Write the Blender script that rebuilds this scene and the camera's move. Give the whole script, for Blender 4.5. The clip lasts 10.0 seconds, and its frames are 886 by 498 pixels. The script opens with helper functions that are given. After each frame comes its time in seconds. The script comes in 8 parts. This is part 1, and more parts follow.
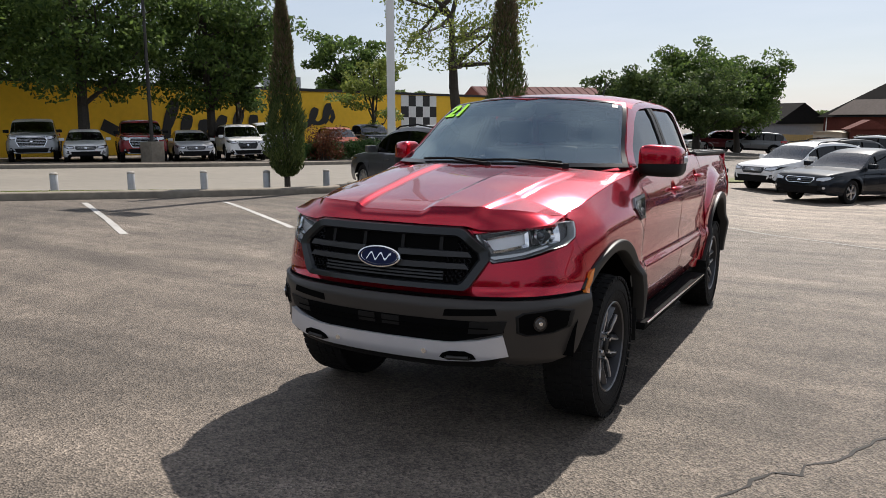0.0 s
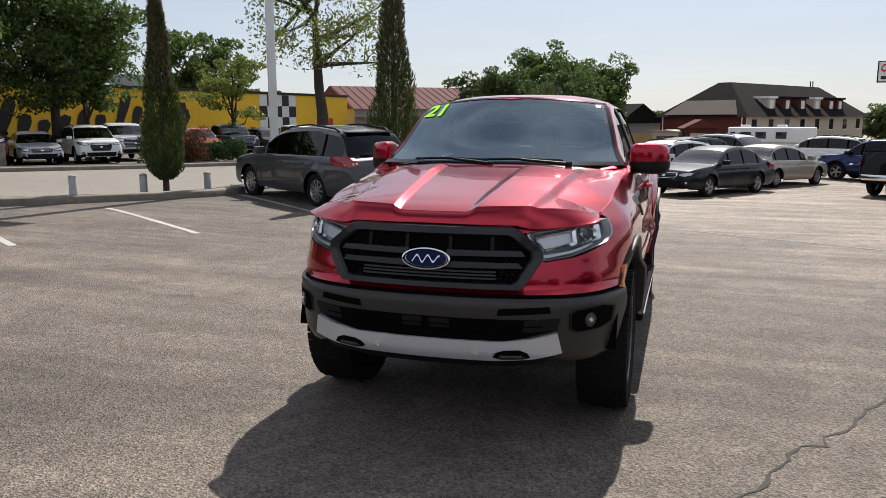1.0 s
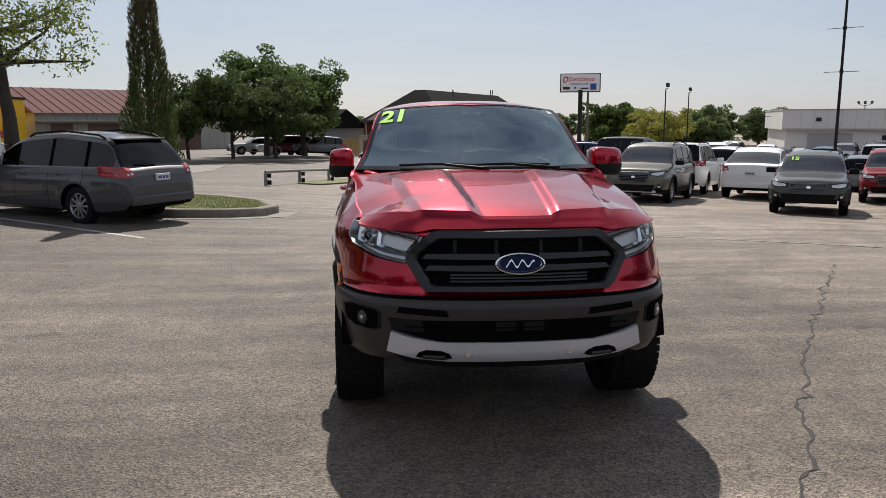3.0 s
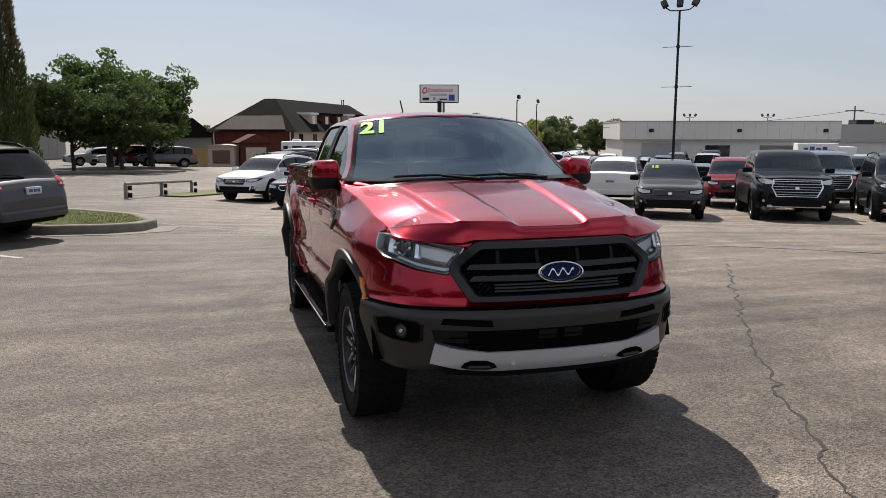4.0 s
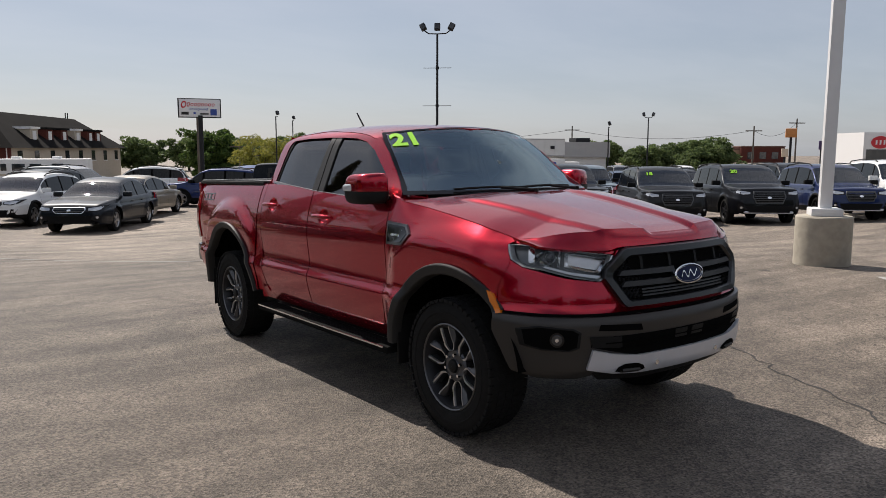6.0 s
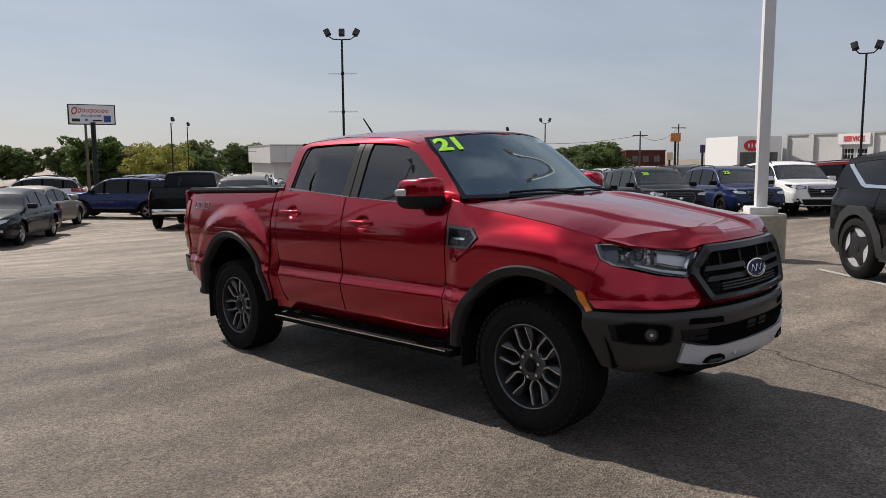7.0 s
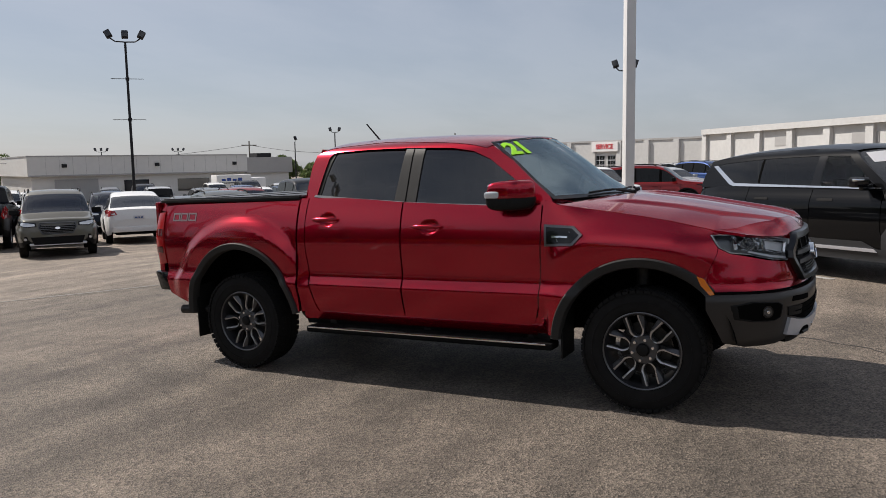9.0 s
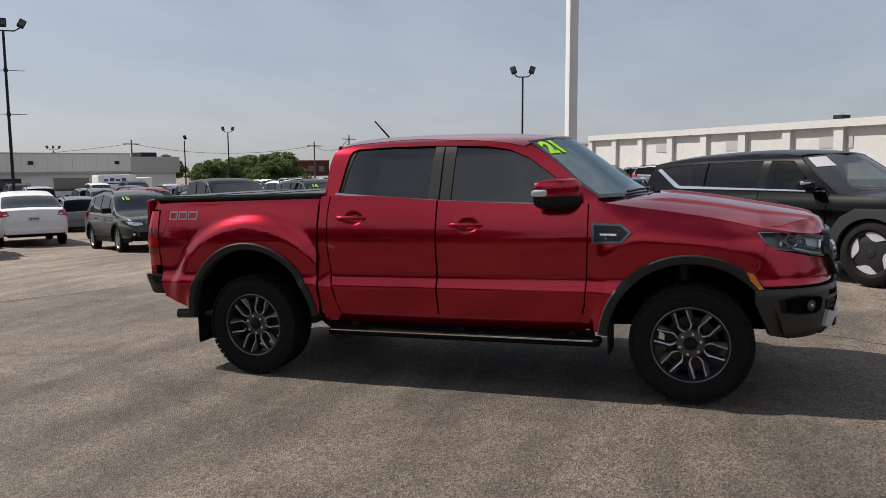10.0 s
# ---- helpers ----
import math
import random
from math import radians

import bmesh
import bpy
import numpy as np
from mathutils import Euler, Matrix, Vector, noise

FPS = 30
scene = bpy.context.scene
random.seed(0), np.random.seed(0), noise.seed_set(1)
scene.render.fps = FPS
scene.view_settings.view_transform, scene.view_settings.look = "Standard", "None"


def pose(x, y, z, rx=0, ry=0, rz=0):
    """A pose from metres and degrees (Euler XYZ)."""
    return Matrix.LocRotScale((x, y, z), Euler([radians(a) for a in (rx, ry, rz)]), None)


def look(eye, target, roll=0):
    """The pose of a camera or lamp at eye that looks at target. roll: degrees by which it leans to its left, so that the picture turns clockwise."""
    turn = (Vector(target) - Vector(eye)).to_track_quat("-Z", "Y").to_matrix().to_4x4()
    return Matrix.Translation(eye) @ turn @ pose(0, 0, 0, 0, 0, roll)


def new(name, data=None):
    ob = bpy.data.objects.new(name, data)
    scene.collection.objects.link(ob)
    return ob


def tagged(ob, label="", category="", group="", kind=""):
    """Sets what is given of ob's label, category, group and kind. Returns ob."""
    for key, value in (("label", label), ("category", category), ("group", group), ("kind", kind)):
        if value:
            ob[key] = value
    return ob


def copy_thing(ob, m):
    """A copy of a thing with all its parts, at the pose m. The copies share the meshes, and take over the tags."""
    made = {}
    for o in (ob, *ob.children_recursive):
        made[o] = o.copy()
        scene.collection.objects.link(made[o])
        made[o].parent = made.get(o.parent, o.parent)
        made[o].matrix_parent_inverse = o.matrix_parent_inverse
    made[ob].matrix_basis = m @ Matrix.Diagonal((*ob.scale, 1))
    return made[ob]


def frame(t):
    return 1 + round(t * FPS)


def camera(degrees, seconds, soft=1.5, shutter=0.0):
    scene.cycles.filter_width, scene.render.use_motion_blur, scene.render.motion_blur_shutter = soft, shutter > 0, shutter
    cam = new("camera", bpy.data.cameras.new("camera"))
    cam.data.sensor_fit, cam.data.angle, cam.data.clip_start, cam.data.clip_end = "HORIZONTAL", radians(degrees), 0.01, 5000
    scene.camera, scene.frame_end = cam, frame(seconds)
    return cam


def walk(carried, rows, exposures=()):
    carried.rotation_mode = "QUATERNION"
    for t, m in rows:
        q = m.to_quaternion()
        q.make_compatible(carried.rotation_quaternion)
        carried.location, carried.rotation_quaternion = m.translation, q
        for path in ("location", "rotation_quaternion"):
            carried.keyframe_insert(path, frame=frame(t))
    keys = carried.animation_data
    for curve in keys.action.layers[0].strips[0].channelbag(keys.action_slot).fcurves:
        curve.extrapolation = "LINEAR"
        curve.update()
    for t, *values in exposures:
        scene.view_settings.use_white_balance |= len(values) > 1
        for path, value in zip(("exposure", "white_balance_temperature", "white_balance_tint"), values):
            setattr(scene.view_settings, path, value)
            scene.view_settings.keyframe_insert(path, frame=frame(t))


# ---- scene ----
cam = camera(60.4, 10.0, 0.3)
PATH = [
    (0, (1.962, -3.913, 1.484), (1.025, -2.17, 1.193), 0.6),
    (0.5, (1.55, -4.121, 1.486), (0.78, -2.298, 1.194), 0.3),
    (1, (1.119, -4.232, 1.477), (0.531, -2.343, 1.189), 0.3),
    (1.5, (0.671, -4.36, 1.467), (0.273, -2.421, 1.179), 0.2),
    (2, (0.224, -4.421, 1.462), (0.004, -2.454, 1.174), 0.0),
    (2.5, (-0.231, -4.395, 1.475), (-0.257, -2.415, 1.194), -0.2),
    (3, (-0.685, -4.382, 1.482), (-0.503, -2.41, 1.207), -0.3),
    (3.2, (-0.869, -4.368, 1.47), (-0.604, -2.404, 1.202), -0.3),
    (4.3, (-1.849, -4.1, 1.506), (-1.175, -2.234, 1.26), -0.5),
    (4.5, (-2.023, -3.999, 1.485), (-1.281, -2.157, 1.245), -0.6),
    (5, (-2.45, -3.773, 1.492), (-1.55, -2.001, 1.265), -0.9),
    (5.5, (-2.885, -3.57, 1.504), (-1.834, -1.883, 1.279), -0.9),
    (5.7, (-3.058, -3.459, 1.489), (-1.956, -1.805, 1.268), -0.8),
    (6.8, (-3.986, -2.831, 1.498), (-2.639, -1.368, 1.287), -1.4),
    (7, (-4.125, -2.678, 1.498), (-2.737, -1.253, 1.291), -1.5),
    (7.5, (-4.513, -2.321, 1.497), (-3.021, -1.004, 1.297), -1.9),
    (8, (-4.841, -1.968, 1.509), (-3.249, -0.773, 1.312), -2.3),
    (8.5, (-5.129, -1.563, 1.524), (-3.455, -0.487, 1.323), -2.5),
    (9, (-5.441, -1.145, 1.528), (-3.695, -0.19, 1.325), -2.4),
    (9.5, (-5.62, -0.663, 1.538), (-3.81, 0.163, 1.335), -2.0),
    (10, (-5.822, -0.176, 1.531), (-3.955, 0.509, 1.325), -1.8),
]
GRADE = pose(0, 0, 0, -1.6, 0, 0)  # the lot falls away behind the truck
walk(cam, [(t, GRADE @ look(eye, target, roll)) for t, eye, target, roll in PATH],
     [(t, stops, kelvin, tint) for t, stops, kelvin, tint in ((0, .46, 6600, 12), (1, .44, 6600, 12), (2, .30, 6600, 12), (3, .19, 6600, 12), (4.5, .18, 6620, 13), (6, .10, 6660, 13), (8, .03, 6670, 13), (10, .09, 6670, 13))])  # the camera darkens its picture as it turns to the open sky

# ---- world, sun, exposure ----
SUN_ELEVATION, SUN_AZIMUTH = 46.0, 89.6  # degrees; azimuth counted from +x towards +y
world = bpy.data.worlds.new("sky")
scene.world = world
world.use_nodes = True
wn = world.node_tree
wn.nodes.clear()
sky = wn.nodes.new("ShaderNodeTexSky")
sky.sky_type, sky.sun_disc = "NISHITA", False
sky.sun_elevation, sky.sun_rotation = radians(SUN_ELEVATION), radians(90 - SUN_AZIMUTH)
sky.altitude, sky.air_density, sky.dust_density, sky.ozone_density = 200, 1.0, 0.8, 1.6
tc = wn.nodes.new("ShaderNodeTexCoord")
mp = wn.nodes.new("ShaderNodeMapping")
mp.inputs["Scale"].default_value = (0.55, 1.0, 1.0)
mp.inputs["Rotation"].default_value = (0, 0, 0.6)
cn = wn.nodes.new("ShaderNodeTexNoise")
cn.inputs["Scale"].default_value, cn.inputs["Detail"].default_value, cn.inputs["Roughness"].default_value = 1.5, 7, 0.56
cr = wn.nodes.new("ShaderNodeMapRange")
cr.inputs["From Min"].default_value, cr.inputs["From Max"].default_value = 0.38, 0.60
sp = wn.nodes.new("ShaderNodeSeparateXYZ")
up = wn.nodes.new("ShaderNodeMapRange")  # the cloud is thicker overhead than near the horizon
up.interpolation_type = "SMOOTHSTEP"
for _k, _v in (("From Min", .16), ("From Max", .42), ("To Min", .10), ("To Max", .70)):
    up.inputs[_k].default_value = _v
am = wn.nodes.new("ShaderNodeMath")
am.operation = "MULTIPLY"
lift = wn.nodes.new("ShaderNodeMath")  # the cloud lies as a flat layer high above the ground
lift.operation, lift.inputs[1].default_value = "ADD", .14
flat_ = wn.nodes.new("ShaderNodeVectorMath")
flat_.operation = "DIVIDE"
both = wn.nodes.new("ShaderNodeCombineXYZ")
for _k in range(3):
    wn.links.new(lift.outputs[0], both.inputs[_k])
for a, b in ((sp.outputs["Z"], lift.inputs[0]), (tc.outputs["Generated"], flat_.inputs[0]), (both.outputs[0], flat_.inputs[1]), (tc.outputs["Generated"], sp.inputs[0]), (sp.outputs["Z"], up.inputs["Value"]), (cr.outputs[0], am.inputs[0]), (up.outputs[0], am.inputs[1])):
    wn.links.new(a, b)
cm = wn.nodes.new("ShaderNodeMix")
cm.data_type = "RGBA"
cm.inputs[7].default_value = (8.6, 9.0, 9.7, 1)  # thin high cloud, on the scale of the sky's radiance
bg = wn.nodes.new("ShaderNodeBackground")
bg.inputs["Strength"].default_value = 0.083
wo = wn.nodes.new("ShaderNodeOutputWorld")
hs = wn.nodes.new("ShaderNodeHueSaturation")  # a hazy day: the blue and the yellow are both washed out
hs.inputs["Saturation"].default_value = 0.8
hz = wn.nodes.new("ShaderNodeMix")
hz.data_type = "RGBA"
hz.inputs[7].default_value = (4.35, 5.05, 6.15, 1)
low = wn.nodes.new("ShaderNodeMapRange")  # the haze thins out with height
low.interpolation_type = "SMOOTHSTEP"
for _k, _v in (("From Min", .50), ("From Max", .92), ("To Min", .56), ("To Max", .05)):
    low.inputs[_k].default_value = _v
wn.links.new(sp.outputs["Z"], low.inputs["Value"])
wn.links.new(low.outputs[0], hz.inputs[0])
wn.links.new(sky.outputs[0], hs.inputs["Color"])
wn.links.new(hs.outputs[0], hz.inputs[6])
for a, b in ((flat_.outputs[0], mp.inputs["Vector"]), (mp.outputs[0], cn.inputs["Vector"]), (cn.outputs["Fac"], cr.inputs["Value"]),
             (am.outputs[0], cm.inputs[0]), (hz.outputs[2], cm.inputs[6]), (cm.outputs[2], bg.inputs["Color"]), (bg.outputs[0], wo.inputs["Surface"])):
    wn.links.new(a, b)
sun = new("sun", bpy.data.lights.new("sun", "SUN"))
sun.data.energy, sun.data.angle, sun.data.color = 5.0, radians(0.55), (1.0, 0.955, 0.88)
_az, _el = radians(SUN_AZIMUTH), radians(SUN_ELEVATION)
sun.matrix_world = look((20 * math.cos(_az) * math.cos(_el), 20 * math.sin(_az) * math.cos(_el), 20 * math.sin(_el)), (0, 0, 0))

# ---- materials ----
def mat(name, color, rough=0.5, metal=0.0, coat=0.0, vary=0.0, scale=20.0, bump=0.0, bump_scale=80.0, emit=None, spec=0.5, random_tint=0.0):
    """A principled material with colour variation at two scales, and fine relief, in metres."""
    m = bpy.data.materials.new(name)
    m.use_nodes = True
    nt = m.node_tree
    p = nt.nodes["Principled BSDF"]
    p.inputs["Base Color"].default_value = (*color, 1)
    p.inputs["Roughness"].default_value = rough
    p.inputs["Metallic"].default_value = metal
    p.inputs["Coat Weight"].default_value = coat
    p.inputs["Coat Roughness"].default_value = 0.04
    p.inputs["Specular IOR Level"].default_value = spec
    if emit:
        p.inputs["Emission Color"].default_value = (*emit[:3], 1)
        p.inputs["Emission Strength"].default_value = emit[3]
    if vary or bump or random_tint:
        co = nt.nodes.new("ShaderNodeTexCoord")
    if vary:
        n1, n2 = nt.nodes.new("ShaderNodeTexNoise"), nt.nodes.new("ShaderNodeTexNoise")
        n1.inputs["Scale"].default_value, n1.inputs["Detail"].default_value = scale, 6
        n2.inputs["Scale"].default_value, n2.inputs["Detail"].default_value = scale * 0.07, 4
        ad = nt.nodes.new("ShaderNodeMath")
        ad.operation = "ADD"
        mr = nt.nodes.new("ShaderNodeMapRange")
        mr.inputs["From Min"].default_value, mr.inputs["From Max"].default_value = 0.6, 1.4
        mr.inputs["To Min"].default_value, mr.inputs["To Max"].default_value = 1 - vary, 1 + vary
        mx = nt.nodes.new("ShaderNodeVectorMath")
        mx.operation = "SCALE"
        mx.inputs[0].default_value = color
        for n in (n1, n2):
            nt.links.new(co.outputs["Object"], n.inputs["Vector"])
        nt.links.new(n1.outputs["Fac"], ad.inputs[0])
        nt.links.new(n2.outputs["Fac"], ad.inputs[1])
        nt.links.new(ad.outputs[0], mr.inputs["Value"])
        nt.links.new(mr.outputs[0], mx.inputs["Scale"])
        nt.links.new(mx.outputs[0], p.inputs["Base Color"])
    if bump:
        nb = nt.nodes.new("ShaderNodeTexNoise")
        nb.inputs["Scale"].default_value, nb.inputs["Detail"].default_value = bump_scale, 4
        bp = nt.nodes.new("ShaderNodeBump")
        bp.inputs["Strength"].default_value, bp.inputs["Distance"].default_value = bump, 0.01
        nt.links.new(co.outputs["Object"], nb.inputs["Vector"])
        nt.links.new(nb.outputs["Fac"], bp.inputs["Height"])
        nt.links.new(bp.outputs[0], p.inputs["Normal"])
    return m


def glass(name, tint, gloss_rough=0.02, ior=1.75):
    """Window glass: tinted see-through, with a mirror gloss by Fresnel."""
    m = bpy.data.materials.new(name)
    m.use_nodes = True
    nt = m.node_tree
    nt.nodes.clear()
    tr, gl, mx = nt.nodes.new("ShaderNodeBsdfTransparent"), nt.nodes.new("ShaderNodeBsdfGlossy"), nt.nodes.new("ShaderNodeMixShader")
    fr, out = nt.nodes.new("ShaderNodeFresnel"), nt.nodes.new("ShaderNodeOutputMaterial")
    tr.inputs["Color"].default_value = (*tint, 1)
    gl.inputs["Roughness"].default_value = gloss_rough
    fr.inputs["IOR"].default_value = ior  # two faces of a pane
    nt.links.new(fr.outputs[0], mx.inputs[0])
    nt.links.new(tr.outputs[0], mx.inputs[1])
    nt.links.new(gl.outputs[0], mx.inputs[2])
    nt.links.new(mx.outputs[0], out.inputs["Surface"])
    return m


def car_paint(name, color, metal=0.35, rough=0.38, coat=1.0, spec=0.5):
    m = mat(name, color, rough, metal, coat, spec=spec)
    nt = m.node_tree
    p = nt.nodes["Principled BSDF"]
    co, nz, mr, mx = nt.nodes.new("ShaderNodeTexCoord"), nt.nodes.new("ShaderNodeTexNoise"), nt.nodes.new("ShaderNodeMapRange"), nt.nodes.new("ShaderNodeVectorMath")
    nz.inputs["Scale"].default_value, nz.inputs["Detail"].default_value = 900, 2
    mr.inputs["From Min"].default_value, mr.inputs["From Max"].default_value = 0.3, 0.7
    mr.inputs["To Min"].default_value, mr.inputs["To Max"].default_value = 0.92, 1.08
    mx.operation = "SCALE"
    mx.inputs[0].default_value = color
    nt.links.new(co.outputs["Object"], nz.inputs["Vector"])
    nt.links.new(nz.outputs["Fac"], mr.inputs["Value"])
    nt.links.new(mr.outputs[0], mx.inputs["Scale"])
    nt.links.new(mx.outputs[0], p.inputs["Base Color"])
    # a film of road dust dulls the clear coat in soft patches
    d = nt.nodes.new("ShaderNodeTexNoise")
    d.inputs["Scale"].default_value, d.inputs["Detail"].default_value = 3.5, 5
    dr = nt.nodes.new("ShaderNodeMapRange")
    dr.inputs["To Min"].default_value, dr.inputs["To Max"].default_value = 0.008, 0.03
    nt.links.new(co.outputs["Object"], d.inputs["Vector"])
    nt.links.new(d.outputs["Fac"], dr.inputs["Value"])
    nt.links.new(dr.outputs[0], p.inputs["Coat Roughness"])
    return m


RED = car_paint("red_metallic_paint", (0.42, 0.0030, 0.0220), 0.90, 0.22, 0.95, 0.1)
RED.node_tree.nodes["Principled BSDF"].inputs["Coat Tint"].default_value = (0.96, 0.86, 0.88, 1)
RED.node_tree.nodes["Principled BSDF"].inputs["Coat IOR"].default_value = 1.47
PLASTIC = mat("black_plastic", (0.009, 0.009, 0.009), 0.55, spec=0.18, vary=0.15, scale=40, bump=0.12, bump_scale=700)
STEP_BLACK = mat("step_pad_black", (0.008, 0.008, 0.008), 0.8, spec=0.04, vary=0.2, scale=40, bump=0.2, bump_scale=400)
GUNMETAL = mat("grey_bumper_paint", (0.041, 0.037, 0.034), 0.42, 0.25, 0.15, spec=0.3, vary=0.06, scale=8)
GLOSS_BLACK = mat("gloss_black", (0.006, 0.006, 0.007), 0.15, coat=0.2, spec=0.3)
# matt black for parts and seams; also paints shade inside openings not cut
PIT = mat("matt_black_and_cavity_shade", (0.004, 0.004, 0.004), 0.9, spec=0.02)
RUBBER = mat("tyre_rubber", (0.011, 0.0107, 0.0105), 0.8, spec=0.14, vary=0.3, scale=18, bump=0.25, bump_scale=260)
GLASS_DARK = glass("privacy_glass", (0.05, 0.054, 0.06), ior=1.95)
GLASS_CLEAR = glass("windscreen_glass", (0.62, 0.70, 0.70), ior=3.3)
GLASS_CLEAR.node_tree.nodes["Glossy BSDF"].inputs["Color"].default_value = (0.76, 0.94, 1.0, 1)
GLASS_LAMP = glass("lamp_lens", (0.93, 0.94, 0.95), ior=1.4)
CHROME = mat("chrome", (0.78, 0.79, 0.80), 0.12, 1.0)
SILVER = mat("satin_silver_paint", (0.58, 0.59, 0.63), 0.36, 0.4, 0.1, vary=0.05, scale=10)
ARCH_GREY = mat("arch_grey_plastic", (0.026, 0.0255, 0.025), 0.5, spec=0.25, vary=0.08, scale=20)
WHEEL_GREY = mat("wheel_grey_metal", (0.15, 0.15, 0.155), 0.30, 0.9, vary=0.08, scale=50)
BELT = mat("belt_satin", (.22, .22, .225), .35, .8)
ALLOY = mat("machined_alloy", (0.42, 0.42, 0.43), 0.30, 0.9, vary=0.1, scale=60)
ALLOY_DARK = mat("dark_alloy", (0.035, 0.035, 0.038), 0.4, 0.5, spec=0.3, vary=0.1, scale=40)
STEEL_DARK = mat("dark_steel", (0.05, 0.048, 0.046), 0.5, 0.8, vary=0.4, scale=30)
AMBER = mat("amber_lens", (0.75, 0.20, 0.015), 0.2, coat=0.5)
RED_LENS = mat("red_lens", (0.34, 0.006, 0.008), 0.15, coat=0.6)
DEEP_LENS = mat("deep_red_lens", (.10, .002, .003), .12, coat=.8)
CLEAR_LENS = mat("clear_lens", (0.62, 0.64, 0.66), 0.12, 0.2, coat=0.8)
LIME = mat("lime_sticker", (0.38, 0.85, 0.03), 0.6)
BLUE_BADGE = mat("blue_enamel", (0.003, 0.008, 0.045), 0.4, coat=0.12, spec=0.1)
WHITE_PAINT = mat("white_paint", (0.75, 0.75, 0.74), 0.5, vary=0.06, scale=6)
UPHOLSTERY = mat("dark_upholstery", (0.05, 0.048, 0.046), 0.85, spec=0.2, vary=0.2, scale=30)
TONNEAU = mat("tonneau_vinyl", (0.05, 0.052, 0.055), 0.38, vary=0.1, scale=14, bump=0.1, bump_scale=300)

# ---- tools ----
def smooth(u):
    u = min(max(u, 0.0), 1.0)
    return u * u * (3 - 2 * u)


def ground_z(x, y):
    """Height of the lot: it falls gently away behind the truck, and a little to one side."""
    run = 50 * math.tanh(y / 50) if y > 0 else 25 * math.tanh(y / 25)
    dip = 0.9 * smooth((y - 56) / 20) * smooth((x + 14) / 6) * smooth((34 - x) / 8)
    hollow = 0.22 * smooth((y - 4) / 12) * (1 - smooth((y - 26) / 16)) * smooth((x + 4) / 5)  # the aisle lies lower than the bays
    return -dip - hollow - 0.028 * run + 0.18 * smooth((-x - 2) / 7) - 0.25 * smooth((x - 6) / 8) - 0.38 * smooth((x - 13) / 12) * smooth((y - 15) / 12)


def curve1(pts):
    """A function that runs straight through the (input, output) pairs, eased at the joints."""
    xs, ys = np.array([p[0] for p in pts], float), np.array([p[1] for p in pts], float)
    return lambda v: float(np.interp(v, xs, ys))


def spline1(pts):
    """A smooth function through the (input, output) pairs (monotone cubic)."""
    xs, ys = np.array([p[0] for p in pts], float), np.array([p[1] for p in pts], float)
    d = np.diff(ys) / np.diff(xs)
    m = np.zeros(len(xs))
    m[0], m[-1] = d[0], d[-1]
    for i in range(1, len(xs) - 1):
        m[i] = 0 if d[i - 1] * d[i] <= 0 else 2 * d[i - 1] * d[i] / (d[i - 1] + d[i])

    def f(v):
        v = min(max(v, xs[0]), xs[-1])
        i = min(int(np.searchsorted(xs, v, "right")) - 1, len(xs) - 2)
        w = xs[i + 1] - xs[i]
        t = (v - xs[i]) / w
        return float((2 * t**3 - 3 * t**2 + 1) * ys[i] + (t**3 - 2 * t**2 + t) * w * m[i] + (3 * t**2 - 2 * t**3) * ys[i + 1] + (t**3 - t**2) * w * m[i + 1])
    return f


def part(name, bm, material, parent=None, label="", angle=35, smooth_faces=True):
    """Links a bmesh as one mesh object under its thing."""
    me = bpy.data.meshes.new(name)
    lay = bm.verts.layers.float_vector.get("facing")
    exact = [tuple(v[lay]) for v in bm.verts] if lay else None
    if lay:
        bm.verts.layers.float_vector.remove(lay)
    bm.to_mesh(me)
    bm.free()
    for mm in (material if isinstance(material, (list, tuple)) else (material,)):
        me.materials.append(mm)
    if exact:
        for p in me.polygons:
            p.use_smooth = True
        me.normals_split_custom_set_from_vertices(exact)
    elif smooth_faces:
        for p in me.polygons:
            p.use_smooth = True
        me.set_sharp_from_angle(angle=radians(angle))
    ob = new(name, me)
    if parent is not None:
        ob.parent = parent
    if label:
        tagged(ob, label)
    return ob


def raw(name, verts, faces, material, parent=None, label="", smooth_faces=False, angle=40):
    me = bpy.data.meshes.new(name)
    me.from_pydata([tuple(map(float, v)) for v in verts] if not isinstance(verts, np.ndarray) else verts.tolist(), [], faces)
    me.materials.append(material)
    if smooth_faces:
        for p in me.polygons:
            p.use_smooth = True
        me.set_sharp_from_angle(angle=radians(angle))
    ob = new(name, me)
    if parent is not None:
        ob.parent = parent
    if label:
        tagged(ob, label)
    return ob


def thing(name, m, label, category, group="", kind=""):
    ob = new(name)
    ob.empty_display_size = 0.2
    ob.matrix_world = m
    return tagged(ob, label, category, group, kind)


def add_box(bm, x0, x1, y0, y1, z0, z1, bevel=0.0, m=None, segments=2):
    r = bmesh.ops.create_cube(bm, size=1.0)
    bmesh.ops.scale(bm, vec=(abs(x1 - x0), abs(y1 - y0), abs(z1 - z0)), verts=r["verts"])
    bmesh.ops.translate(bm, vec=((x0 + x1) / 2, (y0 + y1) / 2, (z0 + z1) / 2), verts=r["verts"])
    vs = r["verts"]
    if bevel:
        es = list({e for v in vs for e in v.link_edges})
        out = bmesh.ops.bevel(bm, geom=es, offset=bevel, segments=segments, affect="EDGES", profile=0.6)
        vs = list({v for f in out["faces"] for v in f.verts} | {v for v in vs if v.is_valid})
    if m is not None:
        bmesh.ops.transform(bm, matrix=m, verts=vs)
    return vs


def box(*a, **k):
    bm = bmesh.new()
    add_box(bm, *a, **k)
    return bm


